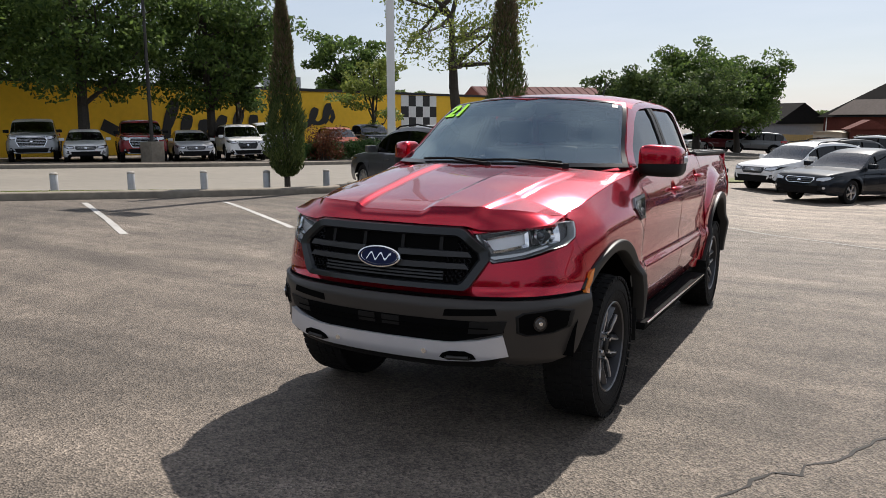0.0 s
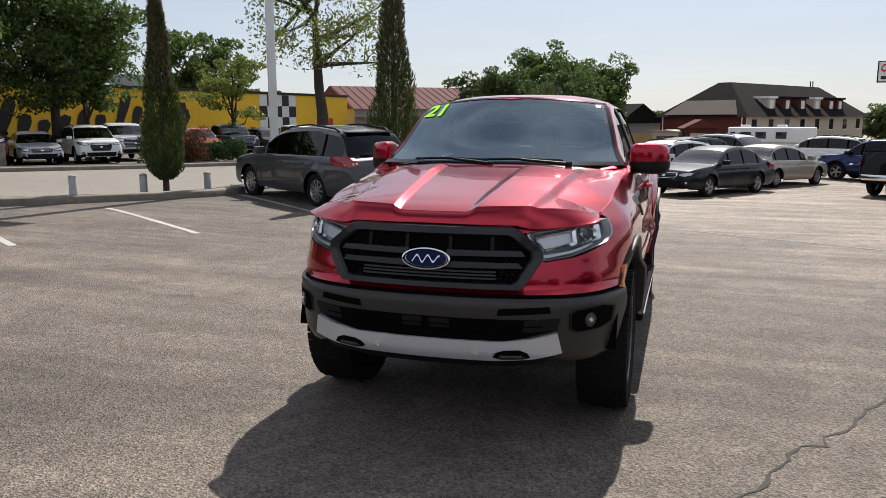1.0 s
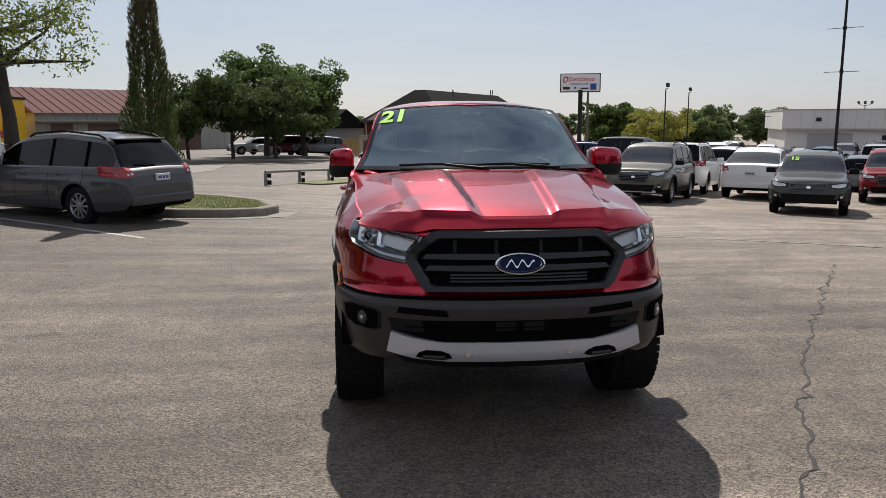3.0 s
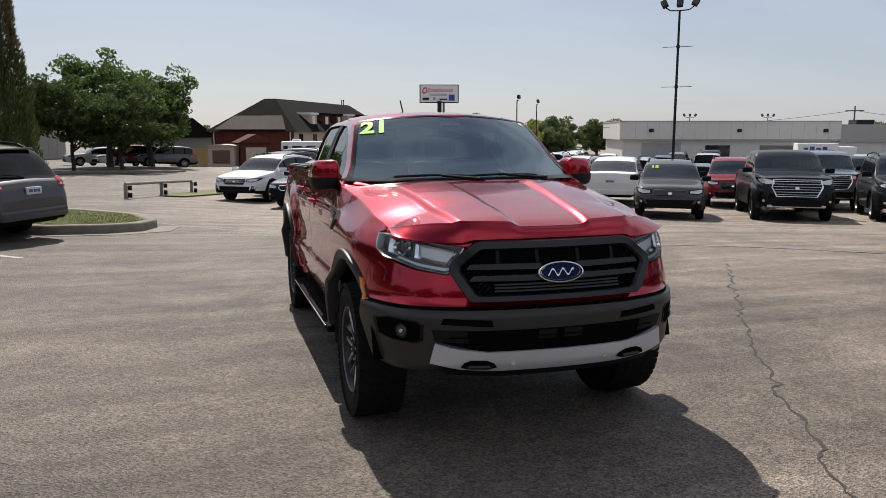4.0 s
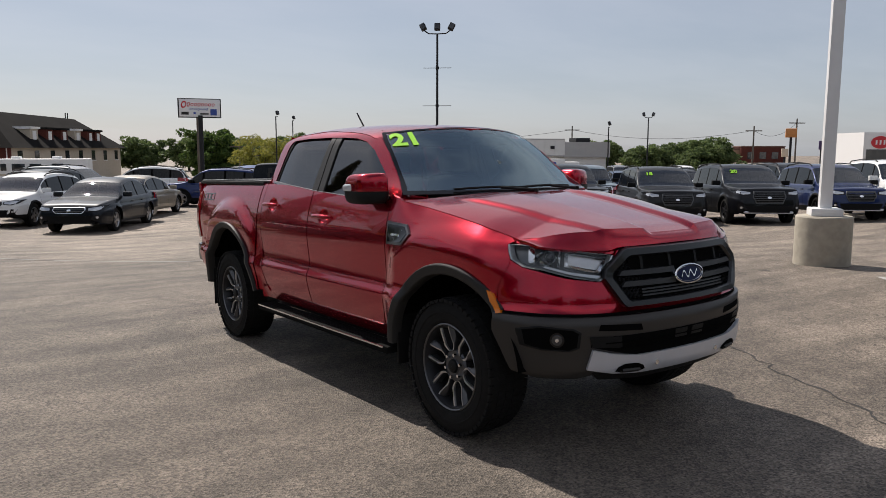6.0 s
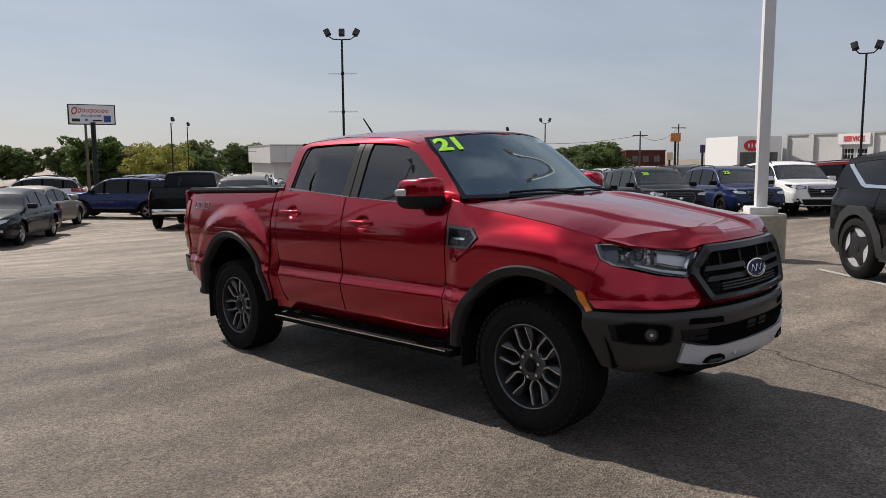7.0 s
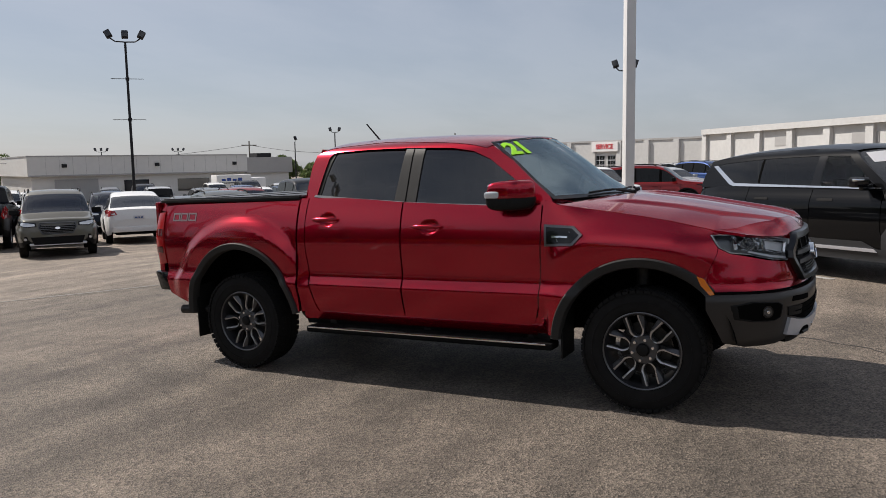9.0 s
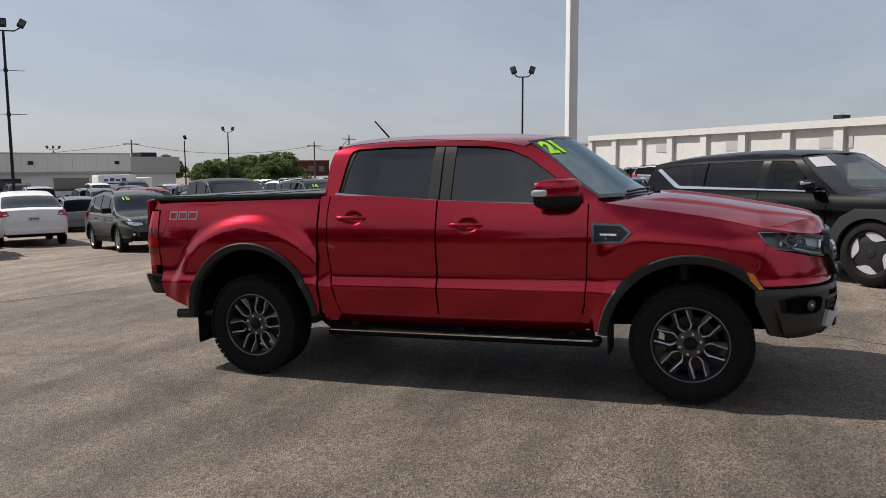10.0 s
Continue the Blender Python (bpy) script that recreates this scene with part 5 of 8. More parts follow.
def car_wheel(parent, x, y, r, style):
    key = (round(r, 3), style)
    if key not in WHEEL_MESHES:
        bm = bmesh.new()
        h, q = .105, r * .66
        add_lathe(bm, [(-h * .8, q), (-h, q + .03), (-h * .95, r - .03), (-h * .75, r), (h * .75, r), (h * .95, r - .03), (h, q + .03), (h * .86, q + .006), (h * .78, q - .01)], 30)
        bm.normal_update()
        o = part("tyre", bm, RUBBER)
        bm = bmesh.new()
        add_lathe(bm, [(h * .80, q + .004), (h * .84, q - .006), (h * .5, q - .028), (-h * .4, q - .03)], 30)
        n = {"ten": 10, "five": 5, "seven": 7, "star": 0}[style]
        for k in range(4 if style == "star" else 0):  # a dark four-pointed star with bright segments between
            a = math.pi / 2 * k
            had = len(bm.faces)
            seg = [((q - .014) * math.cos(a + t), (q - .014) * math.sin(a + t)) for t in np.linspace(.22, 1.35, 9)] + [(.60 * q * math.cos(a + .95), .60 * q * math.sin(a + .95)), (.60 * q * math.cos(a + .62), .60 * q * math.sin(a + .62))]
            add_prism(bm, seg, lambda u, v, d: (d, u, v), h * .45, h * .74)
            bm.faces.ensure_lookup_table()
            for fc in bm.faces[had:]:
                fc.material_index = 1
        if style == "star":
            add_lathe(bm, [(h * .5, q - .01), (h * .62, q - .03), (h * .70, q * .5), (h * .74, .06)], 30)
        for k in range(n):
            a = 2 * math.pi * k / n
            for t in ((-.0, .0),) if n > 5 or n == 3 else ((-.13, 0), (.13, 0)):
                add_prism(bm, spoke_poly(a + t[0], .03, .018 if n > 3 else .02, q - .012, .020 if n > 5 else (.017 if n > 3 else .075)), lambda u, v, d: (d, u, v), h * .45, h * .72)
        add_lathe(bm, [(h * .3, .06), (h * .76, .055), (h * .82, .03), (h * .82, .001)], 14)
        rim = part("rim", bm, {"seven": ALLOY_DARK, "star": ALLOY_DARK}.get(style, ALLOY))
        rim.data.materials.append(SILVER)
        bm = bmesh.new()
        add_lathe(bm, [(h * .2, q - .03), (h * .2, .01)], 20)
        hub = part("brake_disc", bm, DARK_TRIM)
        WHEEL_MESHES[key] = (o.data, rim.data, hub.data)
        for ob in (o, rim, hub):
            bpy.data.objects.remove(ob)
    t, rm, hb = WHEEL_MESHES[key]
    w = new("wheel", t)
    w.parent = parent
    w.matrix_local = Matrix.Translation((x, y, r)) @ Matrix.Rotation(0 if x > 0 else math.pi, 4, "Z") @ Matrix.Rotation(x * 3 + y, 4, "X")
    for nm, me in (("rim", rm), ("brake_disc", hb)):
        o = new(nm, me)
        o.parent = w
    return w


def car(kind, rgb, front, facing, label, category="car", group="", year="", cladding=True, rails=True, rims="ten", grille="slats", plate=False, floor_z=None, name=None, lite=False):
    """A parked car; front: the middle of its front axle on the lot; facing: the way its nose points."""
    K = KINDS[kind]
    L, fo, wb, H, r = K["L"], K["fo"], K["wb"], K["H"], K["r"]
    fx, fy = facing
    n_ = math.hypot(fx, fy)
    fx, fy = fx / n_, fy / n_
    rear = (front[0] - fx * wb, front[1] - fy * wb)
    zf, zr = ground_z(*front), ground_z(*rear)
    m = Matrix.Translation((*front, zf)) @ Matrix.Rotation(math.atan2(fy, fx) + math.pi / 2, 4, "Z") @ Matrix.Rotation(math.atan2(zr - zf, wb), 4, "X")
    body_name = {"pickup": "pickup_truck", "sedan": "sedan"}.get(kind, "suv")
    root = thing(name or body_name, m, label, category, group)
    top, belt = spline1(K["top"]), spline1(K["belt"])
    bot = curve1([(0, K["bottom"] + .14), (.10, K["bottom"] + .02), (.4, K["bottom"]), (L - .5, K["bottom"]), (L - .1, K["bottom"] + .06), (L, K["bottom"] + .2)])
    plan = spline1([(0, .70), (.02, .775), (.06, .85), (.14, .905), (.30, .955), (.6, .985), (1.2, 1), (L - 1.2, 1), (L - .5, .975), (L - .25, .945), (L - .10, .90), (L - .03, .855), (L, .80)])
    ra = r + .055
    arcs, rest = (9, 24) if lite else (21, 46)
    ys = sorted(set([round(v, 3) for v in list(np.linspace(0, L, rest)) + [p[0] for p in K["top"]] + [.01, .03, .06, .10, L - .01, L - .03, L - .07, L - .12]
                     + [c + ra * math.cos(a) for c in (fo, fo + wb) for a in np.linspace(0, math.pi, arcs)] + [p + d for p in K["pillars"] for d in (-.045, .045)] + list(K["tail_glass"])]))
    W2 = K["W"] / 2
    # the side's outline from sill to belt: tucked in below, fullest at mid-height, a crease, then a shoulder that leans in
    lean = spline1([(0, .94), (.10, .972), (.25, .992), (.42, 1.0), (.60, .998), (.70, .990), (.745, .972), (.86, .960), (.95, .940), (1.0, .915)])
    rows_ = (0, .09, .20, .32, .45, .58, .68, .71, .745, .82, .90, .96, 1.0)

    def swell(y, z):
        rr = min(math.hypot(y - fo, z - r), math.hypot(y - fo - wb, z - r))
        return .022 * smooth((ra + .13 - rr) / .08)

    def section(y):
        w, zt = W2 * plan(y), top(y)
        zb = zl = bot(y)
        for c in (fo, fo + wb):
            if abs(y - c) < ra:
                zb = max(zb, r + math.sqrt(ra * ra - (y - c) ** 2))
        zbe = min(belt(y), zt - .05)
        k = min(max((zt - zbe - .05) / (H - belt(y) - .05), 0), 1)
        wt = w * (.89 + (K["roof"] - .89) * k)
        zl = min(zl, zbe - .10)
        out = []
        for i, t in enumerate(rows_):
            z = max(zl + (zbe - zl) * t, min(zb, zbe - .02) + 1e-4 * i)
            u = (z - zl) / (zbe - zl)
            out.append((w * lean(u) + swell(y, z) * plan(y), z))
        wg = w * .915 - .022 * k
        out += [(wg, zbe + .012), (wt + (wg - wt) * .10, zt - .085 * k - .022), (wt * .985, zt - .050 * k - .015), (wt * .945, zt - .026 * k - .010), (wt * .86, zt - .010 * k - .006), (wt * .6, zt), (wt * .3, zt + .009), (0, zt + .012)]
        return out
    secs = [section(y) for y in ys]
    n = len(secs[0])
    NG = len(rows_)
    cowl = next(p[0] for p, q_ in zip(K["top"], K["top"][1:]) if (q_[1] - p[1]) / (q_[0] - p[0]) > .45 and p[0] > .5)
    rs = next(p[0] for p in K["top"] if p[0] > cowl + .3)
    tg0, tg1 = K["tail_glass"]
    groups_ = {}

    def put(key, quad):
        groups_.setdefault(key, []).append(quad)
    for i in range(len(ys) - 1):
        ym = (ys[i] + ys[i + 1]) / 2
        for j in range(n - 1):
            for side in (1, -1):
                quad = ((i, j), (i + 1, j), (i + 1, j + 1), (i, j + 1))
                tall = top(ym) - belt(ym)
                key = "body"
                if cladding and j <= 1:
                    key = "cladding"
                if j == NG and tall > .26 and cowl + .3 < ym < K["glass_end"]:
                    near = [p for p in K["pillars"] if abs(p - ym) < .045]
                    idx = sum(p < ym for p in K["pillars"])
                    key = ("pillar_trim", round(near[0], 2), side) if near else ("side_window", idx, side)
                if j >= NG + 2 and cowl + .03 < ym < rs:
                    key = "windscreen"
                if j >= NG + 2 and tg0 < ym < tg1:
                    key = "rear_window"
                put(key, (quad, side))
    black = DARK_TRIM
    nt_z, nt_y = [p[1] for p in K["top"][:4]], [p[0] for p in K["top"][:4]]

    tl_z, tl_y = [p[1] for p in K["top"][:-5:-1]], [L - p[0] for p in K["top"][:-5:-1]]

    if kind not in HULLS:
        zg, dg = np.linspace(.3, 1.5, 25), np.concatenate([np.linspace(0, .1, 11), np.linspace(.12, .6, 17)])

        def half(y, z):
            zl = min(bot(y), belt(y) - .10)
            zh = max(min(belt(y), top(y) - .05), zl + .05)
            return W2 * plan(y) * lean(min(max((z - zl) / (zh - zl), 0), 1))
        HULLS[kind] = (zg, dg, np.array([[half(d, z) for d in dg] for z in zg]), np.array([[half(L - d, z) for d in dg] for z in zg]))
    zg, dg, hull_n, hull_t = HULLS[kind]

    def back_by(table, x, z):
        """How far behind the foremost line the skin lies at a half width and a height."""
        i = min(max((z - zg[0]) / (zg[1] - zg[0]), 0), len(zg) - 1.001)
        k = int(i)
        row = table[k] * (1 - i + k) + table[k + 1] * (i - k)
        return float(np.interp(abs(x), np.maximum.accumulate(row), dg))

    def tail(x, z, d=0.0):
        """The back of the body, at a half width and a height."""
        y0, y1 = float(np.interp(z, tl_z, tl_y)), back_by(hull_t, x, z)
        return (x * (1 + d * .5), L - (y0**4 + y1**4) ** .25 - fo + d, z)

    def nose(x, z, d=0.0):
        """The front of the body, at a half width and a height."""
        y0, y1 = float(np.interp(z, nt_z, nt_y)), back_by(hull_n, x, z)
        return (x * (1 + d * .3), (y0**4 + y1**4) ** .25 - fo - d, z)
    for key, quads in groups_.items():
        nm = key if isinstance(key, str) else key[0]
        verts, index, faces = [], {}, []

        def vid(i, j, side, lift):
            kk = (i, j, side if j < n - 1 else 1)
            if kk not in index:
                x, z = secs[i][j]
                index[kk] = len(verts)
                verts.append((side * x, ys[i] - fo, z))
            return index[kk]
        for quad, side in quads:
            f = [vid(i, j, side, 0) for i, j in quad]
            faces.append(f if side > 0 else f[::-1])
        if nm == "body":
            for i in (0, len(ys) - 1):
                loop = [vid(i, j, 1, 0) for j in range(n)] + [vid(i, j, -1, 0) for j in range(n - 2, -1, -1)]
                faces.append(loop)
        material = {"body": paint(rgb), "cladding": black, "pillar_trim": PIT, "windscreen": GLASS_SCREEN, "rear_window": GLASS_SCREEN if kind in ("coupe_suv", "sedan") else GLASS_CAR}.get(nm, GLASS_CAR)
        ob = raw(nm, verts, faces, material, root, smooth_faces=True, angle=32)
        if material in (GLASS_CAR, GLASS_SCREEN):
            ob.visible_shadow = False
    # inside and underneath
    bm = bmesh.new()
    add_box(bm, -W2 * .70, W2 * .70, -fo + .12, L - fo - .12, K["bottom"] + .03, belt(L / 2) - .22, .02)
    part("underbody", bm, CABIN, root)
    cab0, cab1 = rs - fo - .1, K["glass_end"] - fo
    for k, yy in enumerate((cab0 + .55, cab0 + 1.45)):
        if yy + .3 > cab1 or lite:
            continue
        for xx in (-W2 * .42, W2 * .42):
            bm = bmesh.new()
            add_box(bm, xx - .23, xx + .23, yy, yy + .14, belt(1.5) - .5, belt(2) + .12, .04)
            add_box(bm, xx - .12, xx + .12, yy + .04, yy + .14, belt(2) + .12, belt(2) + .30, .03)
            part("cabin_seat", bm, CABIN, root)
    for y in (0, wb):
        for q in (-1, 1):
            car_wheel(root, q * (W2 - .125), y, r, rims)
    # seams, handles, mirrors

    def side_pt(y, z, lift=.0):
        s = section(y)
        zs, xs = [p[1] for p in s[:NG]], [p[0] for p in s[:NG]]
        return float(np.interp(z, zs, xs)) + lift
    if cladding and not lite:
        for q in (-1, 1):
            for c in (fo, fo + wb):
                bm = bmesh.new()
                rows = []
                for i in range(25):
                    a = radians(-14 + 208 * i / 24)
                    row = []
                    for rr, lift in ((ra + .058, -.012), (ra + .054, .010), (ra + .03, .014), (ra - .004, .010), (ra - .01, -.06)):
                        y, z = c + rr * math.cos(a), max(r + rr * math.sin(a), K["bottom"] + .01)
                        w_ = side_pt(y, max(z, section(y)[0][1])) if rr > ra else side_pt(y, r + ra + .004 if abs(y - c) < .05 else section(y)[0][1])
                        row.append(bm.verts.new((q * (w_ + lift), y - fo, z)))
                    rows.append(row)
                for p0, p1 in zip(rows, rows[1:]):
                    for j in range(4):
                        bm.faces.new((p0[j], p0[j + 1], p1[j + 1], p1[j]))
                bmesh.ops.recalc_face_normals(bm, faces=bm.faces)
                part("arch_trim", bm, black, root)
    for q in (-1, 1):
        for p in [] if lite else [rs - .62] + list(K["pillars"][:2]) + [K["pillars"][1] + (K["pillars"][2] - K["pillars"][1]) * .98]:
            zs = np.linspace(max(.36, section(p)[0][1] + .03), belt(p) - .02, 6)
            vs = [(q * side_pt(p + d, z, .003), p + d - fo, z) for z in zs for d in (-.004, .004)]
            raw("door_seam", vs, [(2 * i, 2 * i + 1, 2 * i + 3, 2 * i + 2) for i in range(5)], PIT, root)
        for p in () if lite else K["pillars"][:2]:
            zz = belt(p) - .13
            part("door_handle", box(q * (side_pt(p + .18, zz) - .005), q * (side_pt(p + .18, zz) + .028), p + .10 - fo, p + .29 - fo, zz - .015, zz + .015, .008), paint(rgb), root)
        ym = rs - .45
        part("mirror", box(q * (W2 * .93), q * (W2 + .17), ym - fo - .02, ym - fo + .13, belt(ym) + .03, belt(ym) + .17, .03), paint(rgb) if not cladding or rgb[0] > .3 else black, root)
        if rails and kind in ("wagon", "suv", "big_suv"):
            bm = bmesh.new()
            pts = [Vector((q * W2 * K["roof"] * .93, y - fo, top(y) + dz)) for y, dz in ((rs + .22, -.012), (rs + .36, .024), ((rs + tg0) / 2, .030), (tg0 - .25, .026), (tg0 - .10, -.012))]
            add_tube(bm, pts, .018, 6)
            part("roof_rail", bm, black, root)
        # lamps, laid on the nose
        hz, hl = top(.16) - .115, .075 if kind != "pickup" else .10
        if lite:
            lamp = part("headlamp", patch([(q * W2 * .55, hz - hl * .7), (q * W2 * .88, hz - hl * .6), (q * W2 * .93, hz + hl), (q * W2 * .56, hz + hl * .4)], nose, .2, .012, .02), WHITE_LAMP, root, "clear headlamp")
        else:
            lamp = part("headlamp", patch([(q * W2 * .50, hz - hl * .75), (q * W2 * .76, hz - hl), (q * W2 * .90, hz - hl * .35), (q * W2 * .955, hz + hl * 1.15), (q * W2 * .80, hz + hl * .95), (q * W2 * .51, hz + hl * .35)], nose, .07, .012, .03), GLOSS_BLACK, root, "clear headlamp in dark housing")
            part("lamp_lens", patch([(q * W2 * .54, hz - hl * .55), (q * W2 * .75, hz - hl * .72), (q * W2 * .87, hz - hl * .2), (q * W2 * .90, hz + hl * .8), (q * W2 * .79, hz + hl * .7), (q * W2 * .545, hz + hl * .18)], nose, .07, .017, .01), WHITE_LAMP, lamp, "bright lamp lens")
        fz = K["bottom"] + .21
        fog = part("fog_recess", patch([(q * W2 * .70, fz - .075), (q * W2 * .84, fz - .055), (q * W2 * .90, fz + .06), (q * W2 * .74, fz + .075)], nose, .09, .006, .02), black, root)
        if not lite:
            part("fog_lamp", patch(arc(q * W2 * .785, fz, .034, .034, 0, 330, 11), nose, .09, .012, .01), WHITE_LAMP, fog)
        tz = (belt(L) - .08) if kind != "pickup" else 1.08
        th = .19 if kind == "pickup" else .105
        x0 = .84 if kind == "pickup" else .64
        lens = part("tail_lamp", patch([(q * W2 * x0, tz - th * .55), (q * W2 * .90, tz - th), (q * W2 * .955, tz - th * .75), (q * W2 * .972, tz + th * .55), (q * W2 * .93, tz + th), (q * W2 * (x0 + .06), tz + th * .7)], tail, .035, .016, .03), RED_LENS, root, "red tail lamp")
        if not lite:
            part("reverse_lamp", patch([(q * W2 * (x0 + .05), tz - th * .40), (q * W2 * .90, tz - th * .62), (q * W2 * .91, tz - th * .25), (q * W2 * (x0 + .06), tz - th * .05)], tail, .1, .021, .01), CLEAR_LENS, lens)
    if not lite and kind in ("wagon", "suv", "big_suv"):
        zs = top(tg0)
        part("rear_spoiler", box(-W2 * K["roof"] * .84, W2 * K["roof"] * .84, tg0 - fo - .10, tg0 - fo + .13, zs - .012, zs + .018, .012), paint(rgb), root)
        wp = Vector((.02, tg1 - fo - .02, top(tg1) + .03))
        bm = bmesh.new()
        add_tube(bm, [wp, wp + Vector((.18, -.02, .045)), wp + Vector((.42, -.035, .06))], [.014, .010, .007], 6)
        part("rear_wiper", bm, black, root)
    # nose and tail
    gz1, gz0 = top(.10) - .05, K["bottom"] + .33
    gw = W2 * (.46 if kind != "pickup" else .60)
    hexa = lambda k, lo, hi: [(-gw * k, (lo * .45 + hi * .55)), (-gw * k * .93, hi), (gw * k * .93, hi), (gw * k, (lo * .45 + hi * .55)), (gw * k * .80, lo), (-gw * k * .80, lo)]
    g = part("grille", patch(hexa(1.0, gz0, gz1), nose, .12, .010, .03), DARK_TRIM, root)
    bar_mat = WHITE_LAMP if kind == "pickup" else GRILLE_BAR
    if not lite:
        part("grille_frame", ring(hexa(1.04, gz0 - .015, gz1 + .012), hexa(.96, gz0 + .012, gz1 - .014), nose, [(0, .006), (.3, .022), (.8, .020), (1, .008)], 3), CHROME if grille == "mesh" or kind == "pickup" else GRILLE_BAR, g)
        n_bars = 6 if grille == "slats" else 2
        for k in range(n_bars):
            zz = gz0 + (gz1 - gz0) * (k + .7) / (n_bars + .4)
            wb_ = gw * (.80 + .14 * min(1, (zz - gz0) / (gz1 - gz0) / .55))
            part("grille_bar", patch([(-wb_, zz - .007), (wb_, zz - .007), (wb_, zz + .007), (-wb_, zz + .007)], nose, .15, .016, .01), bar_mat, g)
        part("emblem", patch(arc(0, (gz0 + gz1) / 2, .055, .032, 0, 345, 15), nose, .09, .022, .01), CHROME, g)
    iz0, iz1 = K["bottom"] + .07, K["bottom"] + .255
    part("lower_intake", patch([(-W2 * .66, iz1), (W2 * .66, iz1), (W2 * .58, iz0), (-W2 * .58, iz0)], nose, .12, .008, .03), black, root)
    part("front_lip", box(-W2 * .70, W2 * .70, -fo - .004, -fo + .10, K["bottom"] + .04, K["bottom"] + .11, .03), SILVER if kind in ("suv", "big_suv", "pickup") else black, root)
    part("rear_bumper", box(-W2 * .80, W2 * .80, L - fo - .10, L - fo + .035, K["bottom"] + .12, K["bottom"] + .30, .04), CHROME if kind == "pickup" else (black if cladding and kind != "wagon" else paint(rgb)), root)
    if plate:
        pl = part("rear_plate", box(-.16, .16, L - fo - .02, L - fo + .012, .80, .92, .004), PLATE, root, "pale registration plate with blue bars")
        for x0, x1 in ((-.12, -.06), (-.04, .02), (.04, .12)):
            part("plate_bar", box(x0, x1, L - fo + .010, L - fo + .0145, .835, .885, 0), mat("plate_ink", (.05, .10, .25), .5) if "plate_ink" not in bpy.data.materials else bpy.data.materials["plate_ink"], pl)
    if kind == "pickup":
        # the bed is closed; a near-black slab paints the shade inside it
        part("bed_void", box(-W2 * .80, W2 * .80, 3.95 - fo, L - fo - .10, 1.30, 1.352, .0), PIT, root)
        part("tailgate_seam", box(-W2 * .78, W2 * .78, L - fo - .01, L - fo + .006, .66, .672, 0), PIT, root)
    if year:
        bm = text_mesh(year, .20, .001, .006)
        i0, i1 = rs - .12, rs - .36
        a = Vector((0, i0 - fo, top(i0) + .02))
        b = Vector((0, i1 - fo, top(i1) + .02))
        up = (a - b).normalized()
        nrm = Vector((1, 0, 0)).cross(up)
        for v in bm.verts:
            p = a - up * .10 + Vector((-W2 * .46 + v.co.x * 1.1, 0, 0)) + up * v.co.y + nrm * (.012 + v.co.z)
            v.co = p
        part("year_sticker", bm, LIME, root, "lime green year numerals " + year)
    return root

# ---- lot furniture: lines, kerbs, bollards, islands, posts ----
for i, (a, b) in enumerate((((-10.83, 5.53), (-6.71, 3.06)), ((-8.86, 7.17), (-5.52, 5.15)), ((-8.5, 10.95), (-4.25, 7.75)))):
    strip("parking_line", [a, b], .10, .005, LINE, "worn white parking bay line on asphalt", "line", jitter=.08)
strip("lane_line", [(-2.9, 13.7), (.85, 9.97), (3.6, 7.9), (5.9, 6.15), (8.2, 4.3)], .08, .005, LINE_FAINT, "faint white lane line across the lot", "line", jitter=.1)
strip("parking_line", [(5.0, -.9), (6.9, 1.2)], .10, .005, LINE, "worn white parking bay line on asphalt", "line", jitter=.08)
strip("parking_line", [(14.6, 15.2), (16.4, 17.6)], .10, .005, LINE, "worn white parking bay line on asphalt", "line")


def wobble(pts, amount, seed, step=.22):
    rng = random.Random(seed)
    out = []
    for (x0, y0), (x1, y1) in zip(pts, pts[1:]):
        n = max(2, int(math.hypot(x1 - x0, y1 - y0) / step))
        out += [(x0 + (x1 - x0) * k / n + rng.uniform(-amount, amount), y0 + (y1 - y0) * k / n + rng.uniform(-amount, amount)) for k in range(n)]
    return out + [pts[-1]]


crack_path = [(.62, -2.4), (1.06, -1.55), (1.43, -.98), (1.68, -.50), (2.03, .08), (2.52, .88), (3.3, 2.0), (4.11, 3.16), (4.9, 4.3)]
strip("crack", wobble(crack_path, .045, 3, .12), .017, .003, CRACK, "dark branching crack in asphalt", "crack", step=.05, jitter=.7)


def sheet(name, outline, lift, material, label, category, step=.8):
    """A flat area that follows the lot, a little above it."""
    return tagged(part(name, patch(outline, lambda x, y, d=0.0: (x, y, ground_z(x, y) + d), step, lift, .02), material), label, category, kind="structure")


near_kerb = [(-15.2, 1.6), (-13.9, 3.3), (-12.5, 5.05), (-10.55, 7.4), (-9.3, 9.2), (-8.75, 10.3), (-8.7, 11.3), (-9.4, 12.3)]
far_kerb = [(-31, 3.2), (-24.8, 13.0), (-19.5, 21.0), (-16.6, 28), (-14.5, 36), (-12.0, 44)]
sheet("drive", [(-15.6, 1.9), (-14.3, 3.7), (-12.9, 5.4), (-11.0, 7.8), (-9.8, 9.6), (-10.2, 12.6), (-10.6, 16), (-9.5, 22), (-8.0, 32), (-9, 42), (-13.6, 37), (-16.2, 28), (-19.1, 20.9), (-24.4, 12.9), (-30, 4)],
      .012, PALE_CONCRETE, "pale concrete drive with tree shade", "drive", 1.5)
sheet("verge", [(-14.9, 2.2), (-13.7, 3.9), (-12.3, 5.6), (-10.6, 7.8), (-11.0, 8.1), (-12.9, 6.3), (-14.4, 4.4), (-15.5, 2.6)], .10, GRASS, "narrow mown grass strip behind kerb", "grass", .6)


